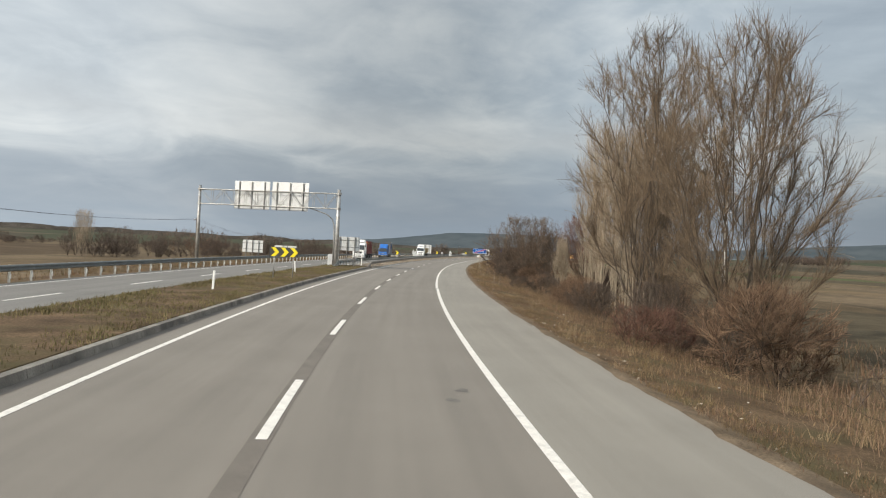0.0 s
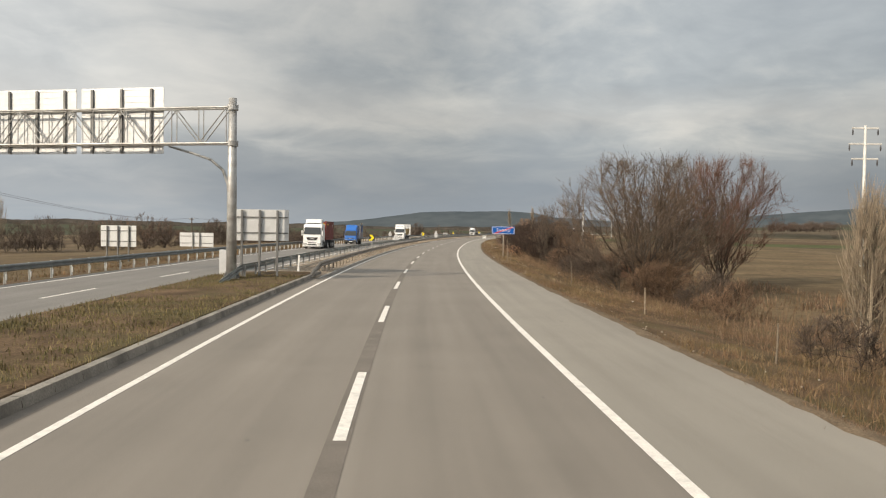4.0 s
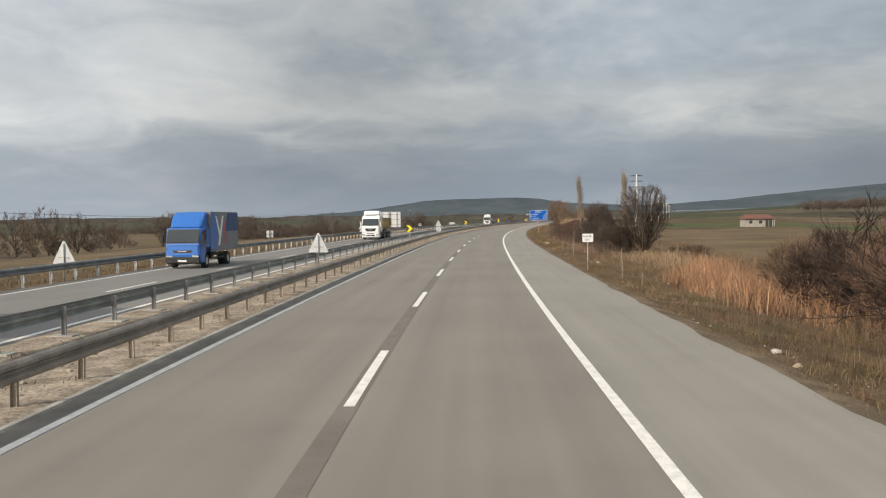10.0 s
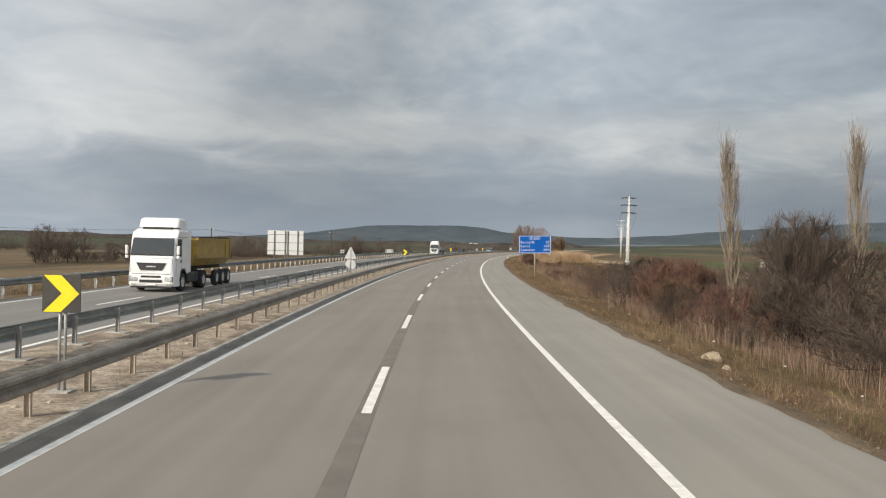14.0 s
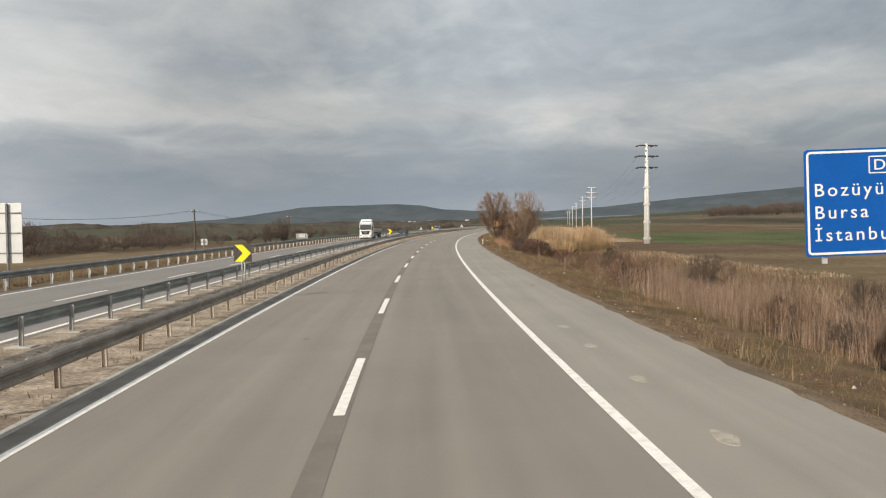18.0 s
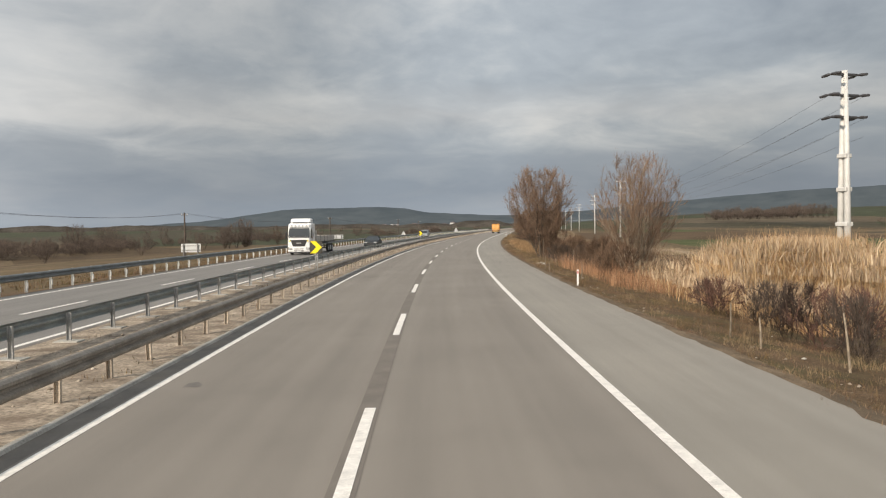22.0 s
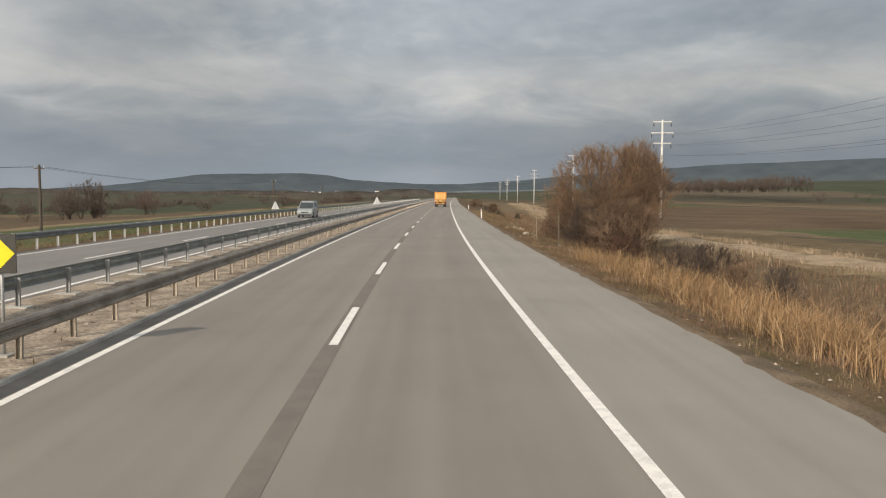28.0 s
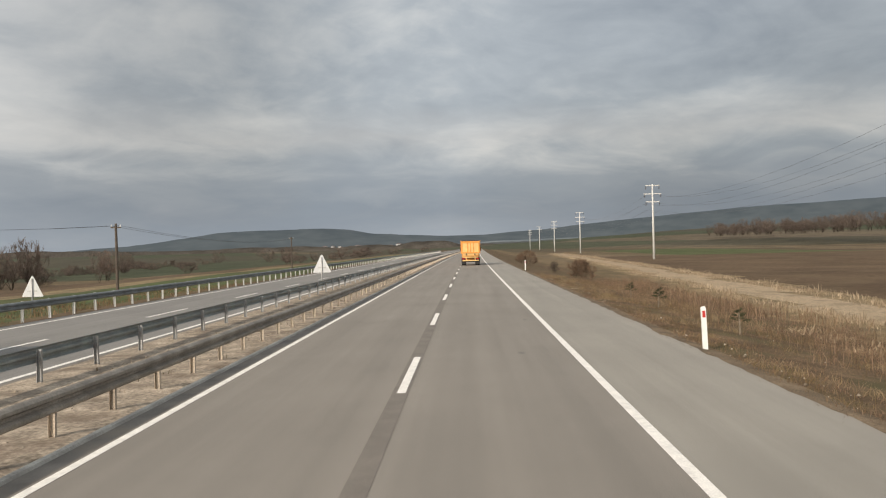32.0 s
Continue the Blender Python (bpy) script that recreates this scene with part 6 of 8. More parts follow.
STONE = material("pale_lime_stone", (0.36, 0.29, 0.20), 0.9, scale=5, amount=0.25, fine=30, fine_amount=0.25, bump=0.6)
STONE_W = material("white_chalk_stone", (0.46, 0.43, 0.38), 0.9, scale=5, amount=0.2, fine=30, fine_amount=0.2, bump=0.5)
for i, (s, la, size) in enumerate(((209.4, 7.9, 0.30), (207.6, 7.6, 0.14), (370.5, 7.8, 0.20), (371.1, 7.6, 0.15), (179.5, 8.9, 0.17), (93.6, 8.6, 0.16), (474.2, 8.4, 0.18), (471.8, 8.1, 0.14), (476.5, 8.8, 0.14), (96.5, 7.3, 0.1),
                                   (146.0, 7.4, 0.12), (144.5, 7.2, 0.1), (313.0, 7.3, 0.1), (252.5, 7.3, 0.1), (124.0, 7.1, 0.12), (482.0, 7.7, 0.15))):
    stone(s, la, size * 0.85, i, STONE if i < 2 or i % 2 else STONE_W)


# clods and grit on the bare median
def clods(name, label, seed, n, s0, s1, l0, l1, z, r0, r1, mt):
    r = np.random.RandomState(seed)
    oct_v = np.array([(1, 0, 0), (-1, 0, 0), (0, 1, 0), (0, -1, 0), (0, 0, 1), (0, 0, -0.6)], dtype=float)
    oct_f = np.array([(0, 2, 4), (2, 1, 4), (1, 3, 4), (3, 0, 4), (2, 0, 5), (1, 2, 5), (3, 1, 5), (0, 3, 5)])
    pts = []
    for s, la in zip(r.uniform(s0, s1, n), r.uniform(l0, l1, n)):
        p = at(float(s), float(la), z)
        pts.append((p.x, p.y, p.z))
    pts = np.array(pts)
    size = r0 + (r1 - r0) * r.random_sample(n) ** 3
    v = oct_v[None] * size[:, None, None] * r.uniform(0.6, 1.3, (n, 6, 1)) * np.array([1.2, 1.0, 0.7]) + pts[:, None]
    f = (oct_f[None] + (np.arange(n) * 6)[:, None, None]).reshape(-1, 3)
    tagged(new(name, fast_mesh(name, v.reshape(-1, 3), f, mt)), label, "stones", "", "stuff")


CLOD = island_material("pale_earth_clods", [(0.0, (0.17, 0.135, 0.10)), (0.5, (0.32, 0.265, 0.205)), (1.0, (0.46, 0.40, 0.33))])
clods("median_clods", "clods and grit on the bare median", 41, 5200, 88, 520, -7.7, -4.5, 0.05, 0.012, 0.075, CLOD)
clods("verge_grit", "pale grit along the edge of the shoulder", 42, 3800, -20, 560, 6.5, 7.6, -0.06, 0.008, 0.05, CLOD)
clods("rubble", "pale stony rubble on the edge of the verge", 44, 130, 481.5, 488.5, 7.5, 9.3, -0.28, 0.02, 0.13, STONE)
clods("rubble", "pale stony rubble on the edge of the verge", 45, 70, 469.5, 476.5, 7.6, 9.0, -0.26, 0.02, 0.12, STONE)
clods("rubble", "heap of pale rubble beside the shoulder", 46, 60, 369.6, 371.8, 7.45, 8.0, -0.14, 0.04, 0.15, STONE_W)
clods("verge_litter", "scattered pale litter and stones in the grass", 43, 170, 0, 540, 7.0, 9.6, -0.1, 0.015, 0.06, STONE_W)

# pale dried mud on the shoulder
MUD = material("pale_dried_mud", (0.35, 0.315, 0.265), 0.9, scale=6, amount=0.2, fine=60, fine_amount=0.2, bump=0.2, coords="World", spec=0.1)
for i, (s, la, w, h) in enumerate(((260.0, 4.62, 0.13, 0.35), (263.5, 4.61, 0.13, 0.3), (267.0, 4.59, 0.12, 0.3), (270.0, 4.6, 0.12, 0.3))):
    rnd = random.Random(i)
    o = [(w * rnd.uniform(0.7, 1.2) * math.cos(a), h * rnd.uniform(0.75, 1.2) * math.sin(a)) for a in (2 * math.pi * k / 14 for k in range(14))]
    me = bpy.data.meshes.new("mud_patch")
    me.from_pydata([(x, y, 0.005) for x, y in o] + [(x * 1.04, y * 1.04, -0.01) for x, y in o], [], [tuple(range(14))] + [(k, k + 14, (k + 1) % 14 + 14, (k + 1) % 14) for k in range(14)])
    me.materials.append(MUD)
    ob = new("mud_patch", me)
    ob.matrix_world = here(s, la, 0.0)
    tagged(ob, "pale dried mud patch on the hard shoulder", "mud patch", "mud patches")


# ragged edge of soil that creeps over the asphalt of the shoulder
b = Build()
edge_s = np.arange(-60, 640, 0.5)
for s in edge_s:
    s = float(s)
    creep = 0.16 * noise.noise(Vector((s * 0.35, 0.0, 2.0))) + 0.12 * noise.noise(Vector((s * 1.3, 0.0, 5.0))) + 0.05 * noise.noise(Vector((s * 4.1, 0.0, 8.0)))
    for la, z in ((6.53 - max(creep, -0.04), 0.003), (6.62, 0.014), (6.95, -0.055), (7.45, -0.16)):
        b.v.append(tuple(at(s, la, z)))
for i in range(len(edge_s) - 1):
    for j in range(3):
        b.f.append((i * 4 + j, i * 4 + j + 1, i * 4 + j + 5, i * 4 + j + 4))
SOIL = material("grey_brown_edge_soil", (0.165, 0.122, 0.082), 0.95, scale=1.1, amount=0.35, fine=22, fine_amount=0.35, bump=0.6, coords="World", stain=(0.11, 0.085, 0.06), stain_scale=0.7, stain_amount=0.7, spec=0.1)
whole("verge_soil_edge", b, SOIL, None, "ragged soil edge creeping over the shoulder", "ground", "", "structure", True)


# small dark stains on the lanes
r = np.random.RandomState(90)
b = Build()
for k in range(60):
    s, la = float(r.uniform(-5, 560)), float(r.choice([-2.4, -1.2, 1.1, 2.7, 3.1, 5.2]) + r.normal(0, 0.35))
    size = 0.03 + 0.11 * r.random_sample() ** 2
    n0 = len(b.v)
    for i in range(8):
        a = 2 * math.pi * i / 8
        b.v.append(tuple(at(s + 1.7 * size * r.uniform(0.6, 1.3) * math.sin(a), la + size * r.uniform(0.6, 1.3) * math.cos(a), 0.0035)))
    b.f.append(tuple(range(n0, n0 + 8)))
STAIN = material("dark_oil_stain", (0.135, 0.121, 0.106), 0.7, scale=9, amount=0.3, fine=60, fine_amount=0.2, bump=0.1, coords="World")
whole("oil_stains", b, STAIN, None, "small dark oil stains on the asphalt", "stain", "", "stuff")

# ---------------- vehicles ----------------
def paint_material(name, base, rough=0.35, coat=0.3, amount=0.06, stain=None, stain_amount=0.0):
    return material(name, base, rough, 0.0, scale=1.5, amount=amount, fine=20, fine_amount=0.05, bump=0.0, coat=coat, stain=stain, stain_scale=2.5, stain_amount=stain_amount)


V_WHITE = paint_material("white_cab_paint", (0.80, 0.80, 0.79), stain=(0.58, 0.56, 0.52), stain_amount=0.2)
V_BLUE = paint_material("blue_cab_paint", (0.015, 0.13, 0.46))
V_ORANGE = paint_material("orange_tipper_paint", (0.78, 0.33, 0.065), 0.5, 0.1, 0.12, (0.42, 0.22, 0.09), 0.4)
# paler copy of the tipper orange, with sunlight painted into it
V_SUNLIT_ORANGE = paint_material("orange_paint_with_sunlight", (0.80, 0.50, 0.19), 0.55, 0.1, 0.12, (0.5, 0.28, 0.1), 0.3)
V_YELLOW = paint_material("mustard_tipper_paint", (0.36, 0.23, 0.035), 0.5, 0.1, 0.15, (0.16, 0.11, 0.05), 0.5)
V_RED = paint_material("rust_red_container_paint", (0.20, 0.035, 0.028), 0.6, 0.0, 0.15, (0.11, 0.03, 0.025), 0.4)
V_NAVY = paint_material("dark_blue_print", (0.035, 0.085, 0.20), 0.6, 0.0, 0.15)
V_GREYSIDE = paint_material("grey_curtain_side", (0.20, 0.205, 0.22), 0.6, 0.0, 0.1)
V_SILVER = paint_material("silver_car_paint", (0.27, 0.29, 0.285), 0.35, 0.4)
V_DARK = paint_material("dark_grey_car_paint", (0.020, 0.024, 0.027), 0.6, 0.0)
V_CHASSIS = material("dirty_black_chassis", (0.035, 0.034, 0.033), 0.8, scale=3, amount=0.4, fine=20, bump=0.1, stain=(0.10, 0.09, 0.08), stain_scale=2, stain_amount=0.5)
V_TYRE = material("dusty_tyre_rubber", (0.035, 0.034, 0.033), 0.9, scale=6, amount=0.25, fine=40, bump=0.2)
V_RIM = material("dull_steel_rim", (0.50, 0.50, 0.49), 0.55, 0.1, scale=6, amount=0.2, fine=40, bump=0.05)
V_GLASS = material("dark_windscreen_glass", (0.040, 0.046, 0.050), 0.04, 0.0, scale=1, amount=0.1, fine=5, fine_amount=0.02, bump=0.0, coat=0.25, spec=0.45)
V_LAMP = material("headlamp_glass", (0.62, 0.63, 0.62), 0.1, 0.3, scale=10, amount=0.3, fine=40, fine_amount=0.2, bump=0.1, coat=1.0)
V_TAIL = material("red_tail_lamp", (0.45, 0.02, 0.015), 0.25, 0.0, scale=10, amount=0.2, bump=0.0, coat=0.6)
V_BLACK = material("black_grille_plastic", (0.02, 0.02, 0.021), 0.55, scale=10, amount=0.3, bump=0.0)
V_STEELGREY = material("pale_grey_drop_side", (0.48, 0.45, 0.41), 0.55, 0.2, scale=2, amount=0.15, fine=20, bump=0.05, stain=(0.28, 0.22, 0.19), stain_scale=2, stain_amount=0.5)

TYRES = {}


def wheel(parent, x, y, r, w, side, hub=True):
    """Wheel whose outer face looks to side (+1 or -1 on x)."""
    key = (round(r, 3), round(w, 3))
    if key not in TYRES:
        ty = Build().lathe([(r * 0.58, -w / 2), (r * 0.9, -w / 2), (r * 0.98, -w * 0.4), (r, -w * 0.25), (r, w * 0.25), (r * 0.98, w * 0.4), (r * 0.9, w / 2), (r * 0.58, w / 2)], 24, None, False).mesh("tyre", True)
        ty.materials.append(V_TYRE)
        ri = Build().lathe([(r * 0.56, w * 0.30), (r * 0.57, w * 0.47), (r * 0.46, w * 0.42), (r * 0.40, w * 0.18), (r * 0.22, w * 0.20), (r * 0.20, w * 0.44), (r * 0.12, w * 0.47)], 20).mesh("rim", True)
        ri.materials.append(V_RIM)
        TYRES[key] = (ty, ri)
    ty, ri = TYRES[key]
    m = Matrix.Translation((x, y, r)) @ (Matrix.Rotation(math.pi, 4, "Z") if side < 0 else Matrix())
    wh = part("tyre", ty, None, parent, "black rubber tyre")
    wh.matrix_local = m
    rm = part("rim", ri, None, wh, "steel rim")
    return wh


def ridge_mirror(parent, x, y, z, mt):
    part("mirror", Build().box(x - 0.11, x + 0.11, y - 0.07, y + 0.07, z - 0.28, z + 0.28, 0.03), mt, parent, "wing mirror housing")
    part("mirror_arm", Build().tube([(x * 0.93, y - 0.05, z + 0.2), (x, y, z + 0.2)], 0.02, 6), V_BLACK, parent)


def shell(outline, w, y_front, soft=0.16, roof=9.0):
    """Cab hull: the outline of (y, z) pushed across, with the front and roof edges rounded off towards both sides."""
    b = Build()
    n = len(outline)
    stops = [(-w, 1.0), (-w + 0.03, 0.55), (-w + 0.09, 0.2), (-w + 0.2, 0.0), (w - 0.2, 0.0), (w - 0.09, 0.2), (w - 0.03, 0.55), (w, 1.0)]
    for x, f in stops:
        for y, z in outline:
            dy = soft * f * min(max((y - (y_front - 0.55)) / 0.4, 0.0), 1.0)
            dz = 0.14 * f * min(max((z - (roof - 0.2)) / 0.2, 0.0), 1.0)
            b.v.append((x, y - dy, z - dz))
    for a in range(len(stops) - 1):
        for i in range(n):
            j = (i + 1) % n
            b.f.append((a * n + i, a * n + j, (a + 1) * n + j, (a + 1) * n + i))
    b.f += [tuple(reversed(range(n))), tuple(range((len(stops) - 1) * n, len(stops) * n))]
    return b


def slab(corners, thick):
    """Sheet on four corners, thickened to the front (+y)."""
    v = [tuple(c) for c in corners] + [(c[0], c[1] + thick, c[2]) for c in corners]
    return Build().add(v, [(7, 6, 5, 4), (0, 1, 5, 4), (1, 2, 6, 5), (2, 3, 7, 6), (3, 0, 4, 7), (0, 3, 2, 1)])


def cab(t, mt, y_front, length=2.2, width=2.46, z0=0.30, z_roof=3.35, deflector=0.6, style="plain", zw=1.98, zt=2.84):
    """Forward-control lorry cab; the front looks to +y. zw and zt: lower and upper edge of the windscreen."""
    w = width / 2
    yf, yb = y_front, y_front - length
    zm = zw - 0.12
    body = [(yf - 0.08, z0), (yf, z0 + 0.14), (yf + 0.02, z0 + 0.5), (yf - 0.01, 1.0), (yf - 0.03, zm - 0.35), (yf - 0.08, zm), (yf - 0.34, zt + 0.04), (yf - 0.44, zt + 0.14), (yf - 0.62, z_roof - 0.13), (yf - 0.90, z_roof), (yb + 0.1, z_roof), (yb, z_roof - 0.1), (yb, 0.95),
            (yf - 1.95, 0.95), (yf - 1.92, 1.10), (yf - 1.72, 1.24), (yf - 1.2, 1.24), (yf - 0.98, 1.10), (yf - 0.92, 0.62), (yf - 0.9, z0)]
    part("body", shell(body, w, yf, 0.20, z_roof), mt, t, "painted steel cab")
    lean = 0.26 * (zt - zw) / max(zt + 0.04 - zm, 0.1)
    y0 = yf - 0.08 - 0.26 * (zw - zm) / max(zt + 0.04 - zm, 0.1)
    part("windscreen_seal", slab([(-w + 0.07, y0 + 0.005, zw - 0.05), (w - 0.07, y0 + 0.005, zw - 0.05), (w - 0.13, y0 - 0.015 - lean, zt + 0.05), (-w + 0.13, y0 - 0.015 - lean, zt + 0.05)], 0.02), V_BLACK, t, "black rubber seal")
    part("windscreen", slab([(-w + 0.11, y0 + 0.012, zw), (w - 0.11, y0 + 0.012, zw), (w - 0.17, y0 - lean, zt), (-w + 0.17, y0 - lean, zt)], 0.025), V_GLASS, t, "glossy windscreen")
    for x in (-w * 0.62, w * 0.05):
        part("wiper", slab([(x, y0 + 0.03, zw + 0.03), (x + 0.05, y0 + 0.03, zw + 0.02), (x + w * 0.52, y0 + 0.012 - lean * 0.3, zw + (zt - zw) * 0.26), (x + w * 0.50, y0 + 0.012 - lean * 0.3, zw + (zt - zw) * 0.29)], 0.02), V_BLACK, t, "black wiper blade")
    part("cowl_panel", slab([(-w + 0.10, yf - 0.06, zw - 0.16), (w - 0.10, yf - 0.06, zw - 0.16), (w - 0.10, yf - 0.085, zw - 0.07), (-w + 0.10, yf - 0.085, zw - 0.07)], 0.02), V_BLACK if style == "broad" else mt, t)
    for sx in (-1, 1):
        x0, x1 = sorted((sx * (w - 0.006), sx * (w + 0.008)))
        x2 = sorted((sx * (w - 0.006), sx * (w + 0.005)))
        part("window_seal", Build().side([(yf - 0.30, zw - 0.22), (yf - 0.52, zt + 0.0), (yf - 1.10, zt + 0.0), (yf - 1.12, zw - 0.08), (yf - 0.75, zw - 0.12)], *x2), V_BLACK, t)
        part("side_window", Build().side([(yf - 0.38, zw - 0.14), (yf - 0.56, zt - 0.06), (yf - 1.04, zt - 0.06), (yf - 1.06, zw - 0.02), (yf - 0.75, zw - 0.06)], x0, x1), V_GLASS, t, "dark side window")
        for ya, za, zb in ((yf - 0.30, 0.80, zw - 0.24), (yf - 1.16, 1.26, zt + 0.1), (yf - 1.16, zt + 0.08, zt + 0.1)):
            part("door_seam", Build().side([(ya, za), (ya, zb), (ya - 0.02, zb), (ya - 0.02, za)], *x2), V_BLACK, t)
        part("roof_seam", Build().side([(yf - 0.55, zt + 0.09), (yf - 0.55, zt + 0.11), (yb + 0.05, zt + 0.11), (yb + 0.05, zt + 0.09)], *x2), V_CHASSIS, t)
        part("door_handle", Build().box(sx * w - 0.015, sx * w + 0.02, yf - 1.09, yf - 0.95, zw - 0.42, zw - 0.26, 0.006), V_BLACK, t)
        arch = [(yf - 1.45 + 0.60 * math.cos(radians(q)), 0.55 + 0.66 * math.sin(radians(q))) for q in range(0, 181, 15)]
        arch += [(yf - 1.45 + 0.54 * math.cos(radians(q)), 0.55 + 0.60 * math.sin(radians(q))) for q in range(180, -1, -15)]
        part("wheel_arch", Build().side(arch, min(sx * (w - 0.35), sx * (w + 0.015)), max(sx * (w - 0.35), sx * (w + 0.015))), V_BLACK, t, "black wheel arch")
        xl = sx * (w - 0.30)
        part("headlamp_surround", slab([(xl - 0.23, yf - 0.05, 0.58), (xl + 0.23, yf - 0.06, 0.58), (xl + 0.21, yf - 0.06, 0.86), (xl - 0.23, yf - 0.05, 0.82)], 0.066), V_CHASSIS, t)
        part("headlamp", slab([(xl - 0.20, yf - 0.03, 0.61), (xl + 0.20, yf - 0.04, 0.61), (xl + 0.18, yf - 0.04, 0.82), (xl - 0.20, yf - 0.03, 0.79)], 0.064), V_LAMP, t, "clear headlamp")
        part("fog_lamp", Build().box(xl - 0.1, xl + 0.1, yf - 0.02, yf + 0.025, z0 + 0.09, z0 + 0.16, 0.01), V_LAMP, t)
        part("corner_slit", slab([(sx * (w - 0.13) - 0.012, yf - 0.06, 1.05), (sx * (w - 0.13) + 0.012, yf - 0.07, 1.05), (sx * (w - 0.13) + 0.012, yf - 0.10, zm - 0.15), (sx * (w - 0.13) - 0.012, yf - 0.09, zm - 0.15)], 0.03), V_BLACK, t)
        mirror = V_BLACK if style != "plain" else mt
        part("mirror", Build().box(sx * (w + 0.16) - 0.075, sx * (w + 0.16) + 0.075, yf - 0.22, yf - 0.10, zw + 0.02, zw + 0.50, 0.035), mirror, t, "wing mirror housing")
        part("mirror", Build().box(sx * (w + 0.15) - 0.08, sx * (w + 0.15) + 0.08, yf - 0.22, yf - 0.10, zw - 0.20, zw - 0.02, 0.03), mirror, t, "wing mirror housing")
        part("mirror_arm", Build().tube([(sx * (w - 0.04), yf - 0.34, zw + 0.55), (sx * (w + 0.16), yf - 0.17, zw + 0.52), (sx * (w + 0.16), yf - 0.17, zw - 0.22), (sx * (w - 0.04), yf - 0.26, zw - 0.26)], 0.02, 6), V_BLACK, t)
        part("step", Build().box(sx * (w - 0.12) - 0.1, sx * (w - 0.12) + 0.1, yf - 0.88, yf - 0.35, 0.4, 0.44), V_BLACK, t)
        part("side_fairing", Build().box(min(sx * w, sx * (w - 0.03)), max(sx * w, sx * (w - 0.03)), yb - 0.42, yb + 0.02, 1.0, z_roof - 0.08, 0.01), mt, t)
    if style == "plain":
        grilles = ((1.16, 1.56, 0.46, 0.66, 4),)
        slots = ((0.82, 0.11, 0.44), (0.58, 0.15, 0.50))
    elif style == "broad":
        grilles = ((0.92, 1.64, 0.50, 0.76, 6),)
        slots = ((0.66, 0.07, 0.42), (0.46, 0.09, 0.42))
    else:
        grilles = ((0.98, 1.12, 0.46, 0.56, 2),)
        slots = ()
        part("bumper", Build().box(-w + 0.03, w - 0.03, yf - 0.35, yf + 0.035, z0 - 0.02, 0.74, 0.04), V_CHASSIS, t, "black plastic bumper")
        part("bumper_slot", Build().box(-w * 0.45, w * 0.45, yf + 0.02, yf + 0.042, 0.58, 0.68), V_BLACK, t)
    for low, top, k0, k1, n in grilles:
        part("grille", slab([(-w * k0, yf - 0.02, low), (w * k0, yf - 0.02, low), (w * k1, yf - 0.05, top), (-w * k1, yf - 0.05, top)], 0.05), V_BLACK, t, "black radiator grille")
        for i in range(n):
            z = low + (top - low) * (i + 0.5) / n
            kk = k0 + (k1 - k0) * (i + 0.5) / n - 0.05
            part("grille_bar", Build().box(-w * kk, w * kk, yf - 0.02, yf + 0.034, z - 0.012, z + 0.012), V_CHASSIS, t)
        part("badge", Build().box(-0.26, 0.26, yf + 0.0, yf + 0.042, (low + top) / 2 - 0.035, (low + top) / 2 + 0.035, 0.01), V_RIM, t, "plain metal badge")
    for z, h, k in slots:
        part("bumper_slot", Build().box(-w * k, w * k, yf - 0.01, yf + 0.03, z - h / 2, z + h / 2, 0.01), V_BLACK, t, "black air intake")
    part("bumper_seam", Build().box(-w + 0.2, w - 0.2, yf - 0.05, yf + 0.022, 0.96, 0.975), V_CHASSIS, t)
    part("number_plate", Build().box(-0.26, 0.26, yf + 0.01, yf + 0.05, z0 + 0.06, z0 + 0.17), SIGN_WHITE, t, "white plate with no readable marks")
    for x in (-0.62, 0.18):
        part("wiper", Build().tube([(x, y0 + 0.05, zw - 0.02), (x + 0.62, y0 + 0.035, zw + 0.07)], 0.012, 5), V_BLACK, t)
    if deflector:
        # solid black block imitates the shade in the gap below the deflector
        part("deflector_gap", Build().box(-w + 0.42, w - 0.42, yf - 1.0, yf - 0.82, z_roof - 0.02, z_roof + 0.10), V_BLACK, t, "black block standing for the shaded gap under the deflector")
        spoiler = [(yf - 0.92, z_roof + 0.09), (yf - 0.94, z_roof + 0.15), (yf - 1.15, z_roof + deflector * 0.9), (yf - 1.35, z_roof + deflector), (yb + 0.02, z_roof + deflector), (yb + 0.02, z_roof - 0.05), (yf - 1.45, z_roof - 0.05), (yf - 1.3, z_roof + 0.09)]
        part("roof_deflector", shell(spoiler, w - 0.14, yf - 0.85, 0.14, z_roof + deflector), mt, t, "roof wind deflector")
    part("bumper_lip", Build().box(-w + 0.12, w - 0.12, yf - 0.3, yf - 0.05, z0 - 0.08, z0 + 0.02, 0.02), V_BLACK, t)


def chassis(t, y0, y1, z=0.85):
    for x in (-0.42, 0.42):
        part("frame_rail", Build().box(x - 0.05, x + 0.05, y1, y0, z - 0.2, z), V_CHASSIS, t)


def axle(t, y, r=0.5, dual=True, w=1.22):
    part("axle", Build().tube([(-w + 0.2, y, r), (w - 0.2, y, r)], 0.07, 8), V_CHASSIS, t)
    for sx in (-1, 1):
        wheel(t, sx * (w - 0.15), y, r, 0.30, sx)
        if dual:
            wheel(t, sx * (w - 0.48), y, r, 0.28, sx)


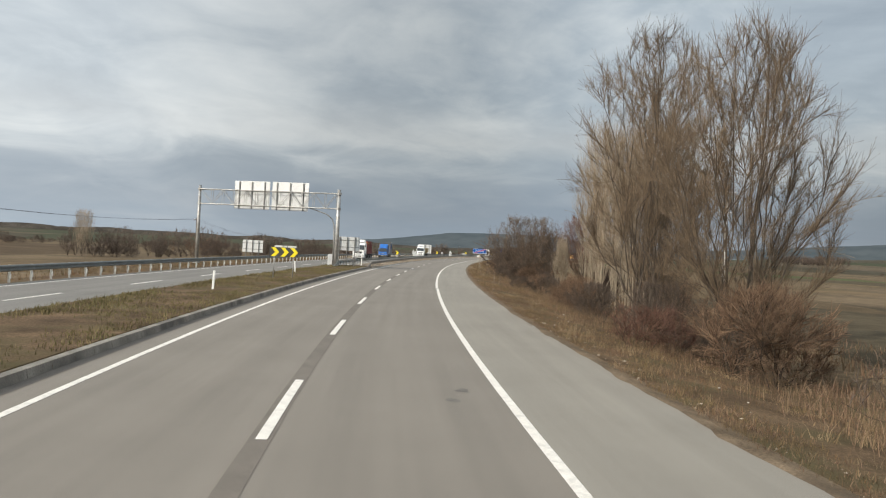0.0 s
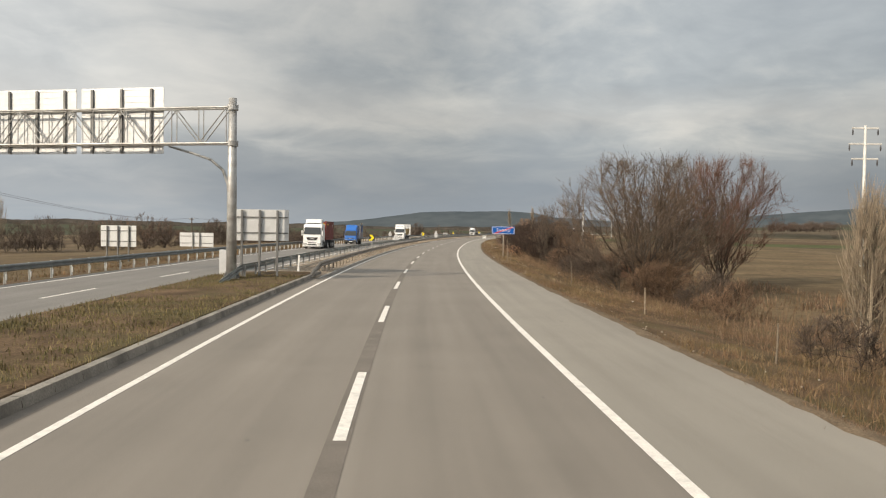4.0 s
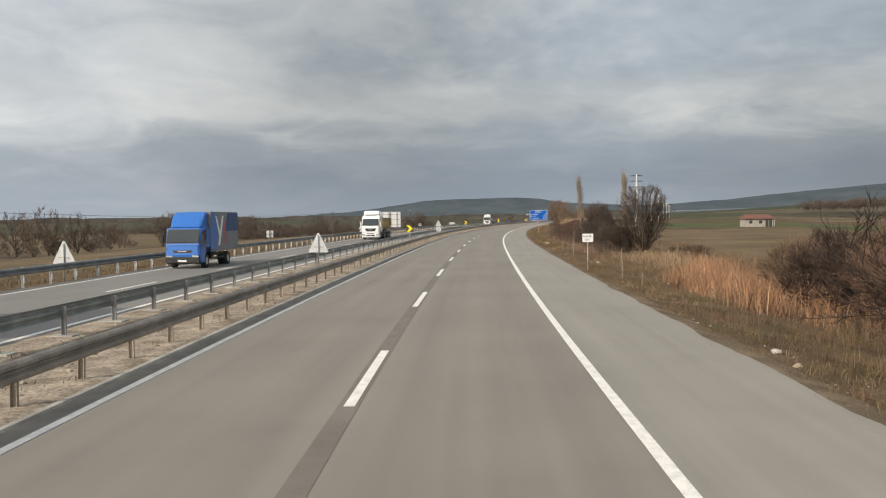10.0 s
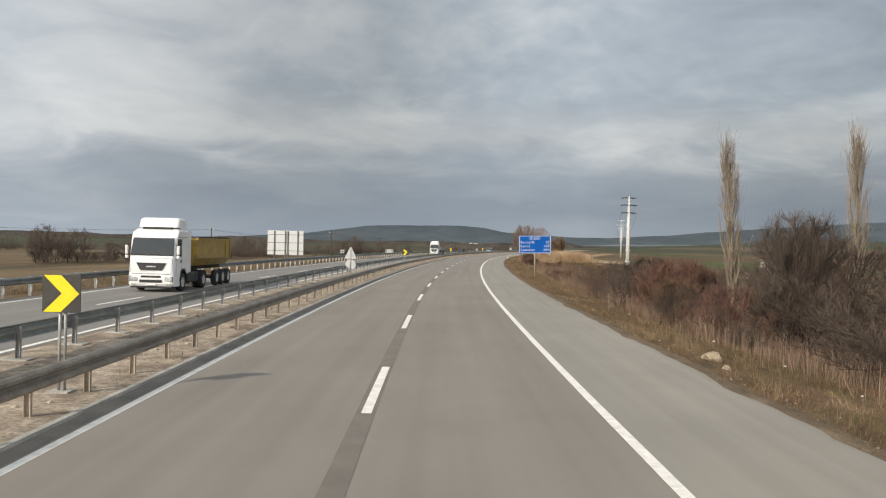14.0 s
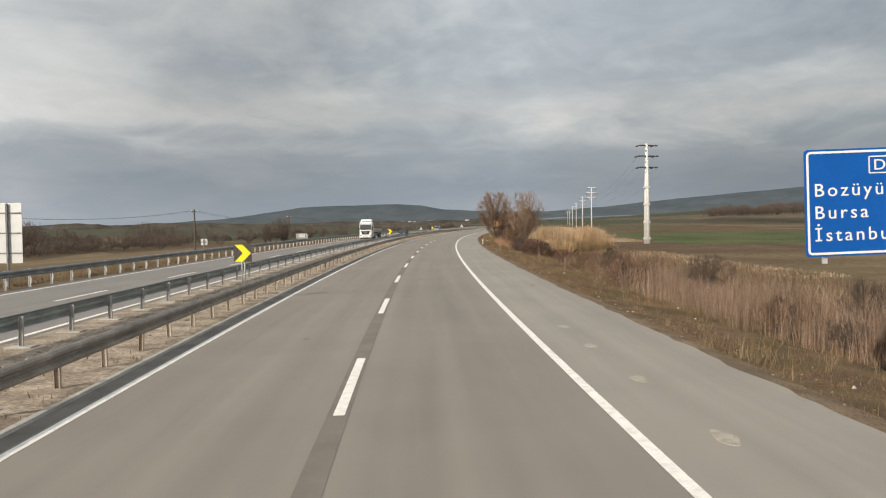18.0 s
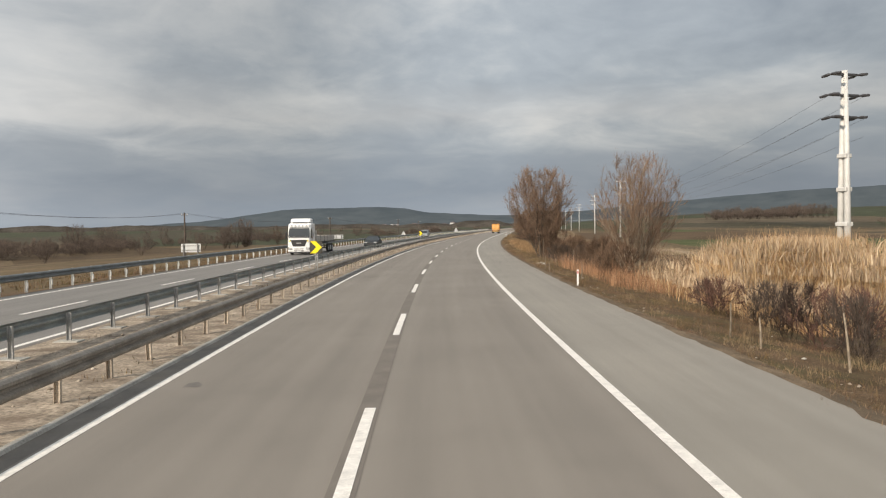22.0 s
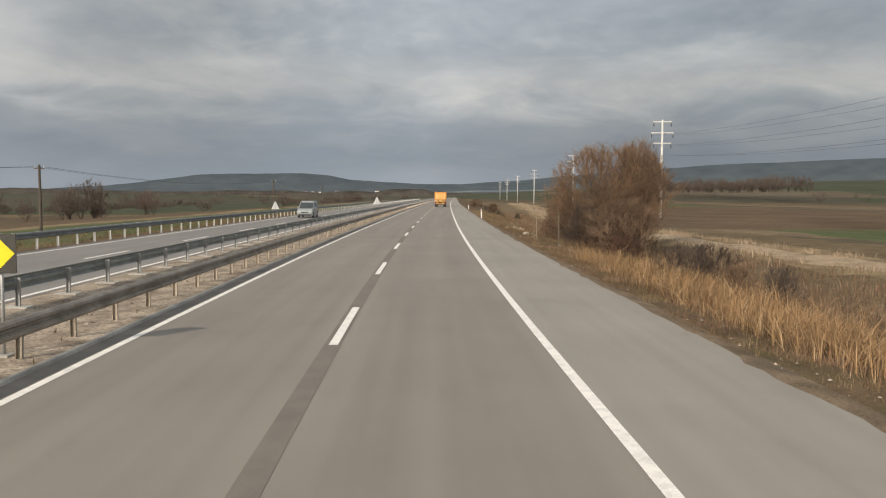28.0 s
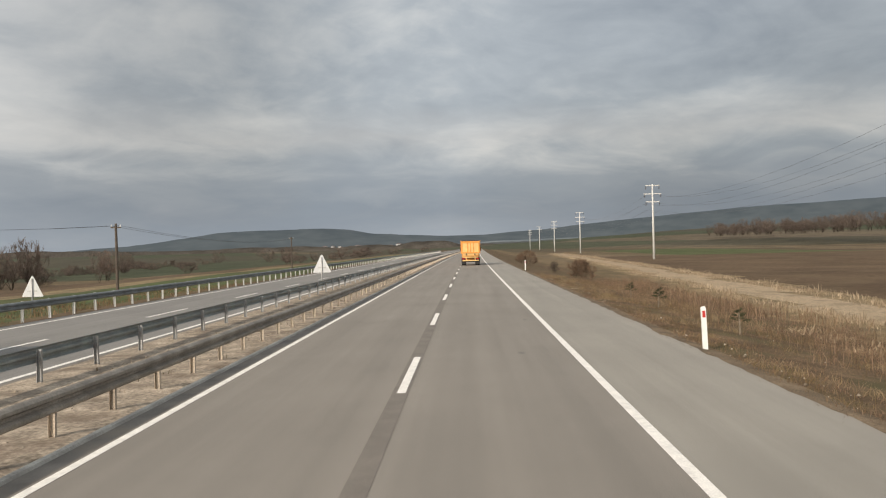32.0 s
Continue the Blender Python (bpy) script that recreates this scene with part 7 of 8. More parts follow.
def mudguard(t, y, sx, w=1.22, r=0.58):
    o = [(y + r * math.cos(radians(a)), 0.5 + r * math.sin(radians(a))) for a in range(20, 161, 20)]
    i = [(y + (r - 0.03) * math.cos(radians(a)), 0.5 + (r - 0.03) * math.sin(radians(a))) for a in range(160, 19, -20)]
    part("mudguard", Build().side(o + i, min(sx * w, sx * (w - 0.6)), max(sx * w, sx * (w - 0.6))), V_BLACK, t)


def tractor(t, mt, y_front, deflector=0.6, z_roof=3.35, style="plain", tank=None):
    """Two-axle tractor; returns y of the coupling."""
    cab(t, mt, y_front, 2.25, 2.46, 0.30, z_roof, deflector, style)
    chassis(t, y_front - 2.0, y_front - 5.9)
    axle(t, y_front - 1.45, 0.5, False)
    axle(t, y_front - 5.1, 0.5, True)
    for sx in (-1, 1):
        mudguard(t, y_front - 5.1, sx)
        part("side_tank", Build().box(sx * 0.85 - 0.33, sx * 0.85 + 0.33, y_front - 4.2, y_front - 2.4, 0.42, 1.0, 0.06), tank or mt, t, "side fairing and tank")
    part("fifth_wheel", Build().box(-0.45, 0.45, y_front - 5.5, y_front - 4.7, 0.86, 1.08, 0.04), V_CHASSIS, t)
    return y_front - 5.1


def bars(name, t, x, y0, y1, z0, z1, n, mt, seed):
    """Plain bars in place of writing, on the side x."""
    rnd = random.Random(seed)
    step = (y1 - y0) / n
    for i in range(n):
        a = y0 + i * step
        part(name, Build().box(x - 0.004, x + 0.004, min(a, a + step * 0.7), max(a, a + step * 0.7), z0 + rnd.uniform(0, 0.02), z1), mt, t)


MARK_OCHRE = paint_material("faded_ochre_marking", (0.50, 0.33, 0.03), 0.6, 0.0, 0.2)


def container_lorry(s, lat):
    t = thing("container_lorry", here(s, lat, 0.005, 180), "white articulated lorry carrying a rust-red container, facing oncoming", "lorry", "oncoming vehicles")
    k = tractor(t, V_WHITE, 0.0, 0.62, 3.40, "plain", V_CHASSIS)
    y0, y1 = k + 1.4, k + 1.4 - 6.1                                   # container front and back
    chassis(t, y0, y1 - 2.2, 1.2)
    for y in (y1 + 1.9, y1 + 0.65, y1 - 0.6):
        axle(t, y, 0.5, False)
        for sx in (-1, 1):
            mudguard(t, y, sx)
    part("tail_bumper", Build().box(-1.2, 1.2, y1 - 1.6, y1 - 1.5, 0.5, 0.62), V_CHASSIS, t)
    part("landing_leg", Build().box(-0.75, -0.62, y0 - 2.3, y0 - 2.15, 0.25, 1.1), V_CHASSIS, t)
    part("landing_leg", Build().box(0.62, 0.75, y0 - 2.3, y0 - 2.15, 0.25, 1.1), V_CHASSIS, t)
    c = part("container", Build().box(-1.17, 1.17, y1 + 0.04, y0 - 0.04, 1.22, 3.72), V_RED, t, "rust-red corrugated shipping container")
    n = 22
    for i in range(n):
        y = y0 - 0.2 - (y0 - y1 - 0.4) * (i + 0.5) / n
        for sx in (-1, 1):
            part("corrugation", Build().side([(y - 0.09, 1.36), (y + 0.09, 1.36), (y + 0.09, 3.60), (y - 0.09, 3.60)], sx * 1.17 - 0.0, sx * 1.205), V_RED, c)
    for i in range(7):
        x = -1.0 + i * 0.33
        part("corrugation", Build().box(x - 0.09, x + 0.09, y0 - 0.05, y0 - 0.005, 1.36, 3.60), V_RED, c)
    for sx in (-1, 1):
        for y in (y0 - 0.09, y1 + 0.09):
            part("corner_post", Build().box(sx * 1.13 - 0.09, sx * 1.13 + 0.09, y - 0.09, y + 0.09, 1.18, 3.76), V_RED, c)
        part("rail", Build().box(sx * 1.16 - 0.06, sx * 1.16 + 0.06, y1, y0, 3.64, 3.76), V_RED, c)
        part("rail", Build().box(sx * 1.16 - 0.06, sx * 1.16 + 0.06, y1, y0, 1.18, 1.32), V_RED, c)
        bars("mark", c, sx * 1.212, y0 - 0.6, y0 - 2.3, 3.22, 3.42, 6, MARK_OCHRE, 3)
        bars("mark", c, sx * 1.212, y1 + 1.3, y1 + 0.5, 3.2, 3.3, 4, V_RIM, 4)
        bars("mark", c, sx * 1.212, y1 + 1.1, y1 + 0.6, 2.95, 3.04, 3, V_RIM, 5)
    part("mark", Build().box(-1.0, -0.1, y0 + 0.0, y0 + 0.006, 3.34, 3.42), SIGN_YELLOW, c, "yellow band")
    for i in range(7):
        part("mark", Build().box(-0.42, -0.36, y0 + 0.0, y0 + 0.006, 3.2 - i * 0.22, 3.34 - i * 0.22), SIGN_WHITE, c)
    return t


def tipper_lorry(s, lat):
    t = thing("tipper_lorry", here(s, lat, 0.005, 180), "white articulated lorry with a mustard tipper trailer, facing oncoming", "lorry", "oncoming vehicles")
    k = tractor(t, V_WHITE, 0.0, 0.62, 3.38, "plain", V_CHASSIS)
    y0, y1 = k + 1.3, k - 5.6
    chassis(t, y0, y1, 1.25)
    for y in (y1 + 2.9, y1 + 1.65, y1 + 0.4):
        axle(t, y, 0.5, False)
    tub = part("tub", Build().add([(-0.85, y0, 1.3), (0.85, y0, 1.3), (1.2, y0, 1.75), (1.22, y0, 2.9), (-1.22, y0, 2.9), (-1.2, y0, 1.75),
                                   (-0.85, y1, 1.3), (0.85, y1, 1.3), (1.2, y1, 1.75), (1.22, y1, 2.9), (-1.22, y1, 2.9), (-1.2, y1, 1.75)],
                                  [(0, 1, 2, 3, 4, 5), (11, 10, 9, 8, 7, 6), (0, 6, 7, 1), (1, 7, 8, 2), (2, 8, 9, 3), (4, 10, 11, 5), (5, 11, 6, 0)]), V_YELLOW, t, "mustard steel tub")
    part("cover", Build().side([(y0, 2.9), (y0 - 0.4, 3.02), (y1 + 0.4, 3.02), (y1, 2.9)], -1.18, 1.18), V_CHASSIS, t, "dark tarpaulin")
    for sx in (-1, 1):
        part("top_rail", Build().box(sx * 1.22 - 0.06, sx * 1.22 + 0.06, y1, y0, 2.82, 2.94), V_YELLOW, tub)
        for i in range(2):
            y = y1 + 0.3 + i * 0.9
            part("rib", Build().box(sx * 1.22 - 0.05, sx * 1.22 + 0.05, y - 0.06, y + 0.06, 1.75, 2.85), V_YELLOW, tub)
    return t


def flatbed_lorry(s, lat):
    t = thing("flatbed_lorry", here(s, lat, 0.005, 180), "white articulated lorry with a low drop-side trailer, facing oncoming", "lorry", "oncoming vehicles")
    k = tractor(t, V_WHITE, 0.0, 0.50, 3.45, "broad")
    part("visor_board", Build().box(-1.12, 1.12, -0.60, -0.30, 2.94, 3.32, 0.05), V_WHITE, t, "white board over the windscreen")
    for x in (-0.8, -0.4, 0.0, 0.4, 0.8):
        part("roof_lamp", Build().tube([(x, -0.32, 3.14), (x, -0.27, 3.14)], 0.10, 12), V_LAMP, t, "round roof lamp")
        part("mark", Build().box(x - 0.16, x + 0.16, -0.31, -0.295, 2.98, 3.02), V_BLACK, t)
    for sx in (-1, 1):
        part("indicator", Build().box(sx * 0.98 - 0.07, sx * 0.98 + 0.07, -0.06, -0.005, 1.42, 1.60, 0.02), SIGN_YELLOW, t, "amber lamp")
    for i in range(5):
        y, z = -1.25 - i * 0.20, 1.75 + i * 0.13
        for sx in (-1, 1):
            part("mark", Build().box(sx * 1.236 - 0.004, sx * 1.236 + 0.004, y - 0.14, y, z, z + 0.2), V_BLACK, t)
    y0, y1 = k + 1.6, k - 9.6
    part("deck", Build().box(-1.24, 1.24, y1, y0, 1.22, 1.36, 0.02), V_CHASSIS, t, "trailer deck")
    chassis(t, y0, y1, 1.22)
    for sx in (-1, 1):
        part("headboard_post", Build().box(sx * 1.18 - 0.05, sx * 1.18 + 0.05, y0 - 0.08, y0, 1.36, 2.62), V_STEELGREY, t)
    for z in (1.5, 1.72, 1.94, 2.16, 2.38, 2.58):
        part("headboard_rail", Build().box(-1.13, 1.13, y0 - 0.06, y0 - 0.02, z - 0.05, z + 0.05), V_STEELGREY, t)
    n = 5
    for i in range(n):
        a, b_ = y0 - 0.1 - (y0 - y1 - 0.1) * i / n, y0 - 0.1 - (y0 - y1 - 0.1) * (i + 1) / n
        for sx in (-1, 1):
            d = part("drop_side", Build().box(sx * 1.22 - 0.02, sx * 1.22 + 0.02, b_ + 0.05, a - 0.05, 1.36, 2.02), V_STEELGREY, t, "ribbed pale drop side")
            for z in (1.45, 1.58, 1.71, 1.84, 1.97):
                part("rib", Build().box(sx * 1.235 - 0.015, sx * 1.235 + 0.015, b_ + 0.07, a - 0.07, z - 0.03, z + 0.03), V_STEELGREY, d)
            part("stanchion", Build().box(sx * 1.22 - 0.05, sx * 1.22 + 0.05, b_ - 0.04, b_ + 0.04, 1.2, 2.06), V_CHASSIS, t)
    part("tail_board", Build().box(-1.22, 1.22, y1, y1 + 0.04, 1.36, 2.02), V_STEELGREY, t)
    for y in (y1 + 3.6, y1 + 2.35, y1 + 1.1):
        axle(t, y, 0.5, False)
    part("tool_box", Build().box(-1.15, -0.7, y0 - 3.6, y0 - 2.6, 0.6, 1.1, 0.02), V_STEELGREY, t)
    part("underrun_bar", Build().box(-1.15, 1.15, y1 - 0.02, y1 + 0.12, 0.62, 0.78), V_CHASSIS, t)
    return t


def box_lorry(s, lat):
    t = thing("box_lorry", here(s, lat, 0.005, 180), "blue rigid box lorry with a grey printed body, facing oncoming", "lorry", "oncoming vehicles")
    cab(t, V_BLUE, 0.0, 1.75, 2.2, 0.36, 2.52, 0.0, "van", 1.58, 2.34)
    nose = [(-0.55, 2.52), (-0.62, 2.60), (-1.15, 3.20), (-1.45, 3.42), (-1.74, 3.46), (-1.74, 2.45), (-0.7, 2.45)]
    part("roof_deflector", shell(nose, 0.98, -0.5, 0.22, 3.46), V_BLUE, t, "sloping blue roof deflector")
    chassis(t, -1.6, -7.0, 0.8)
    axle(t, -1.15, 0.42, False, 1.1)
    axle(t, -5.2, 0.42, True, 1.1)
    bx = part("box_body", Build().box(-1.17, 1.17, -7.2, -1.85, 0.95, 3.46, 0.03), V_GREYSIDE, t, "grey box body")
    for sx in (-1, 1):
        x0, x1 = sorted((sx * 1.172, sx * 1.178))
        part("blue_panel", Build().side([(-1.9, 1.0), (-1.9, 3.40), (-2.55, 3.40), (-3.1, 2.1), (-2.6, 1.0)], x0, x1), V_BLUE, bx)
        part("navy_panel", Build().side([(-4.95, 3.40), (-7.1, 3.40), (-7.1, 2.2), (-4.5, 2.2)], x0, x1), V_NAVY, bx, "dark blue print")
        part("white_stripe", Build().side([(-2.6, 3.2), (-2.85, 3.2), (-3.55, 2.0), (-3.3, 1.9)], x0, x1 + 0.002), SIGN_WHITE, bx)
        part("white_stripe", Build().side([(-3.9, 3.2), (-4.2, 3.2), (-3.4, 1.3), (-3.1, 1.3)], x0, x1 + 0.003), SIGN_WHITE, bx)
        part("red_stripe", Build().side([(-4.6, 3.0), (-4.75, 3.0), (-4.3, 2.2), (-4.9, 1.4), (-4.7, 1.4), (-4.1, 2.2)], x0, x1 + 0.002), SIGN_RED, bx)
        part("side_guard", Build().box(sx * 1.05 - 0.02, sx * 1.05 + 0.02, -4.5, -2.1, 0.5, 0.6), V_CHASSIS, t)
        part("side_guard", Build().box(sx * 1.05 - 0.02, sx * 1.05 + 0.02, -4.5, -2.1, 0.72, 0.8), V_CHASSIS, t)
    for x, z, k in ((-0.55, 2.72, 0.16), (-0.15, 2.82, 0.24), (0.3, 2.74, 0.18), (0.0, 3.02, 0.26), (-0.4, 3.0, 0.12), (0.45, 3.0, 0.1)):
        y = -0.62 - 0.53 * (z - 2.60) / 0.6
        part("mark", slab([(x - k, y - 0.02, z - 0.05), (x + k * 0.8, y - 0.02, z - 0.06), (x + k, y - 0.10, z + 0.06), (x - k * 0.7, y - 0.10, z + 0.05)], 0.035), SIGN_WHITE, t, "white print")
    return t


def car(name, s, lat, mt, label, van=False, turn=180.0):
    """Small car or van: lower hull, dark glasshouse, painted roof and pillars. The front looks to +y."""
    t = thing(name, here(s, lat, 0.005, turn), label, "car", "oncoming vehicles")
    if van:
        hull = [(-0.02, 0.24), (0.06, 0.36), (0.06, 0.58), (-0.08, 0.80), (-0.35, 0.93), (-1.0, 1.03), (-4.1, 1.06), (-4.2, 0.9), (-4.22, 0.4), (-4.12, 0.24)]
        house = [(-0.95, 1.0), (-1.62, 1.66), (-4.02, 1.72), (-4.14, 1.0)]
        roof = [(-1.60, 1.64), (-1.75, 1.76), (-2.3, 1.83), (-3.85, 1.83), (-4.06, 1.72), (-4.02, 1.66)]
        bars_y = (-1.95, -2.95, -4.0)
        tail = -4.22
    else:
        hull = [(-0.02, 0.22), (0.06, 0.34), (0.05, 0.55), (-0.12, 0.70), (-0.5, 0.80), (-1.25, 0.91), (-3.7, 0.96), (-4.3, 0.93), (-4.42, 0.8), (-4.42, 0.4), (-4.32, 0.22)]
        house = [(-1.15, 0.88), (-1.95, 1.36), (-3.05, 1.36), (-3.75, 0.92)]
        roof = [(-1.93, 1.34), (-2.1, 1.42), (-2.6, 1.45), (-3.0, 1.41), (-3.1, 1.34)]
        bars_y = (-2.5,)
        tail = -4.42
    w = 0.86

    def loft(outline, half, top, squeeze):
        b = Build()
        n = len(outline)
        stops = [(-1, 0.12), (-0.96, 0.05), (-0.86, 0.0), (0.86, 0.0), (0.96, 0.05), (1, 0.12)]
        y_mid = (outline[0][0] + outline[-1][0]) / 2
        for f, dy in stops:
            for y, z in outline:
                k = 1 - squeeze * max(0.0, (z - 0.9) / (top - 0.9)) if z > 0.9 else 1.0
                b.v.append((f * half * k, y - math.copysign(dy * min(1, abs(y - y_mid) / 1.6), y - y_mid), z - (0.03 if abs(f) == 1 else 0)))
        for a in range(len(stops) - 1):
            for i in range(n):
                j = (i + 1) % n
                b.f.append((a * n + i, a * n + j, (a + 1) * n + j, (a + 1) * n + i))
        b.f += [tuple(reversed(range(n))), tuple(range((len(stops) - 1) * n, len(stops) * n))]
        return b

    top = 1.8 if van else 1.45
    sq = 0.16 if van else 0.22
    part("body", loft(hull, w, top, 0.0), mt, t, "painted car body")
    part("glasshouse", loft(house, w - 0.02, top, sq), V_GLASS, t, "dark windows all round")
    part("roof", loft(roof, w - 0.01, top, sq), mt, t, "painted roof")
    zb, zt = house[0][1], house[1][1]
    for sx in (-1, 1):
        xb, xt = sx * (w - 0.015), sx * (w - 0.015) * (1 - sq * (zt - 0.9) / (top - 0.9))
        for y in bars_y:
            part("pillar", Build().tube([(xb, y, zb), (xt, y, zt)], 0.035, 5), mt, t)
        part("pillar", Build().tube([(xb * 0.97, house[0][0] - 0.1, zb), (xt * 0.97, house[1][0] - 0.08, zt)], 0.035, 5), mt, t)
        part("pillar", Build().tube([(xb * 0.97, house[3][0] + 0.1, zb), (xt * 0.97, house[2][0] + 0.08, zt)], 0.05, 5), mt, t)
        part("headlamp", Build().box(sx * 0.6 - 0.18, sx * 0.6 + 0.18, -0.12, 0.045, 0.54, 0.70, 0.03), V_LAMP, t, "clear headlamp")
        part("mirror", Build().box(sx * 0.97 - 0.09, sx * 0.97 + 0.09, house[0][0] - 0.42, house[0][0] - 0.3, zb + 0.05, zb + 0.19, 0.02), mt, t)
        part("tail_lamp", Build().box(sx * 0.68 - 0.1, sx * 0.68 + 0.1, tail - 0.02, tail + 0.05, 0.66, 0.86, 0.01), V_TAIL, t)
        for y in (-0.85, -3.4):
            part("wheel_arch", Build().tube([(sx * 0.80, y, 0.33), (sx * 0.868, y, 0.33)], 0.37, 18), V_BLACK, t)
            wheel(t, sx * 0.79, y, 0.31, 0.2, sx)
    part("grille", Build().box(-0.38, 0.38, -0.02, 0.07, 0.50, 0.62, 0.01), V_BLACK, t)
    part("bumper", Build().box(-0.70, 0.70, -0.1, 0.085, 0.26, 0.40, 0.03), V_BLACK, t)
    return t


def tipper_ahead(s, lat):
    """Rear view of the orange tipper that runs ahead."""
    t = thing("orange_tipper", here(s, lat, 0.005), "orange tipper lorry seen from behind in the lane", "lorry")
    y = 0.0                                                    # tail of the tub
    chassis(t, 6.6, 0.2, 1.0)
    for yy in (1.0, 2.35):
        axle(t, yy, 0.52, True, 1.25)
    axle(t, 5.9, 0.52, False, 1.25)
    tub = part("tub", Build().add([(-1.0, y, 1.25), (1.0, y, 1.25), (1.24, y, 1.75), (1.26, y, 3.2), (-1.26, y, 3.2), (-1.24, y, 1.75),
                                   (-1.0, y + 5.0, 1.25), (1.0, y + 5.0, 1.25), (1.24, y + 5.0, 1.75), (1.26, y + 5.0, 3.35), (-1.26, y + 5.0, 3.35), (-1.24, y + 5.0, 1.75)],
                                  [(6, 7, 8, 9, 10, 11), (6, 0, 1, 7), (7, 1, 2, 8), (8, 2, 3, 9), (10, 4, 5, 11), (11, 5, 0, 6), (0, 5, 4, 3, 2, 1)]), V_ORANGE, t, "orange steel tub")
    gate = part("tail_gate", Build().add([(-0.98, -0.05, 1.32), (0.98, -0.05, 1.32), (1.16, -0.10, 1.8), (1.16, -0.12, 3.12), (-1.16, -0.12, 3.12), (-1.16, -0.10, 1.8), (-0.98, 0.02, 1.32), (0.98, 0.02, 1.32), (1.16, 0.02, 1.8), (1.16, 0.02, 3.12), (-1.16, 0.02, 3.12), (-1.16, 0.02, 1.8)],
                                         [(0, 1, 2, 3, 4, 5), (0, 6, 7, 1), (1, 7, 8, 2), (2, 8, 9, 3), (3, 9, 10, 4), (4, 10, 11, 5), (5, 11, 6, 0)]), V_SUNLIT_ORANGE, t, "orange tail gate with sunlight put into its colour")
    for x in (-1.12, -0.38, 0.0, 0.38, 1.12):
        part("gate_rib", Build().box(x - 0.06, x + 0.06, -0.20, -0.10, 1.75, 3.1, 0.01), V_ORANGE, gate)
    for z in (1.72, 3.08):
        part("gate_rail", Build().box(-1.18, 1.18, -0.2, -0.1, z - 0.07, z + 0.07, 0.01), V_ORANGE, gate)
    for x in (-0.55, 0.55):
        part("gate_hook", Build().box(x - 0.05, x + 0.05, -0.24, -0.12, 1.35, 1.6), V_CHASSIS, gate)
    for sx in (-1, 1):
        part("side_post", Build().box(sx * 1.24 - 0.06, sx * 1.24 + 0.06, -0.08, 0.12, 1.6, 3.3, 0.01), V_ORANGE, tub)
        part("tail_lamp", Build().box(sx * 0.95 - 0.2, sx * 0.95 + 0.2, -0.05, 0.0, 0.82, 0.95, 0.01), V_TAIL, t)
        part("mud_flap", Build().box(sx * 0.95 - 0.3, sx * 0.95 + 0.3, 0.25, 0.27, 0.2, 0.85), V_BLACK, t)
        part("bumper_leg", Build().box(sx * 0.62 - 0.05, sx * 0.62 + 0.05, -0.02, 0.1, 0.62, 1.2), V_SUNLIT_ORANGE, t)
    part("underrun_bar", Build().box(-1.1, 1.1, -0.05, 0.06, 0.58, 0.72, 0.02), V_SUNLIT_ORANGE, t, "orange underrun bar with sunlight put into its colour")
    part("cross_beam", Build().box(-1.0, 1.0, 0.0, 0.12, 1.02, 1.16, 0.02), V_SUNLIT_ORANGE, t)
    part("cover_bar", Build().tube([(-1.26, 0.1, 3.3), (1.26, 0.1, 3.3)], 0.06, 8), V_CHASSIS, t, "rolled dark cover")
    part("cab", Build().side([(5.3, 0.5), (5.3, 2.9), (7.2, 2.9), (7.5, 1.7), (7.5, 0.5)], -1.22, 1.22), V_ORANGE, t)
    for sx in (-1, 1):
        ridge_mirror(t, sx * 1.42, 7.1, 2.2, V_BLACK)
    return t


for made in (container_lorry(141.0, -13.6), box_lorry(172.2, -14.0), tipper_lorry(226.6, -12.6), flatbed_lorry(389.4, -13.3)):
    made.matrix_world = made.matrix_world @ Matrix.Scale(0.88, 4)
car("saloon_car", 415.0, -10.1, V_DARK, "dark grey saloon car on the opposite carriageway")
car("van", 503.0, -12.8, V_SILVER, "silver small van on the opposite carriageway", True)
tipper_ahead(594.0, 1.35)

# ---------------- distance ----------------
# backdrop hills: haze is imitated by emission over a dark base
def glowing_hill_material(name, dark, light):
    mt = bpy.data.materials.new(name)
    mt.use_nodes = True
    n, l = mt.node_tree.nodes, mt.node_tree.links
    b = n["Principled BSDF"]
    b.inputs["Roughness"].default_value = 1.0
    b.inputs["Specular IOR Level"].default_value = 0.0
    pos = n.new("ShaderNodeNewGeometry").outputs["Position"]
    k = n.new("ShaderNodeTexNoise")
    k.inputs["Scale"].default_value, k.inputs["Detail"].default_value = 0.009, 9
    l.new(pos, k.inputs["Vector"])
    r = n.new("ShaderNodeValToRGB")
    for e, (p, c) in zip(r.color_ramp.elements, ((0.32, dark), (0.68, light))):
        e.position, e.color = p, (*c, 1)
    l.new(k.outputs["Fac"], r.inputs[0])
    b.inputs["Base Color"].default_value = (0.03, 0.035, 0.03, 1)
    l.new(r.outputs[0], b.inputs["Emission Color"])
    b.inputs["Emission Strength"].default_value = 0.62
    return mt


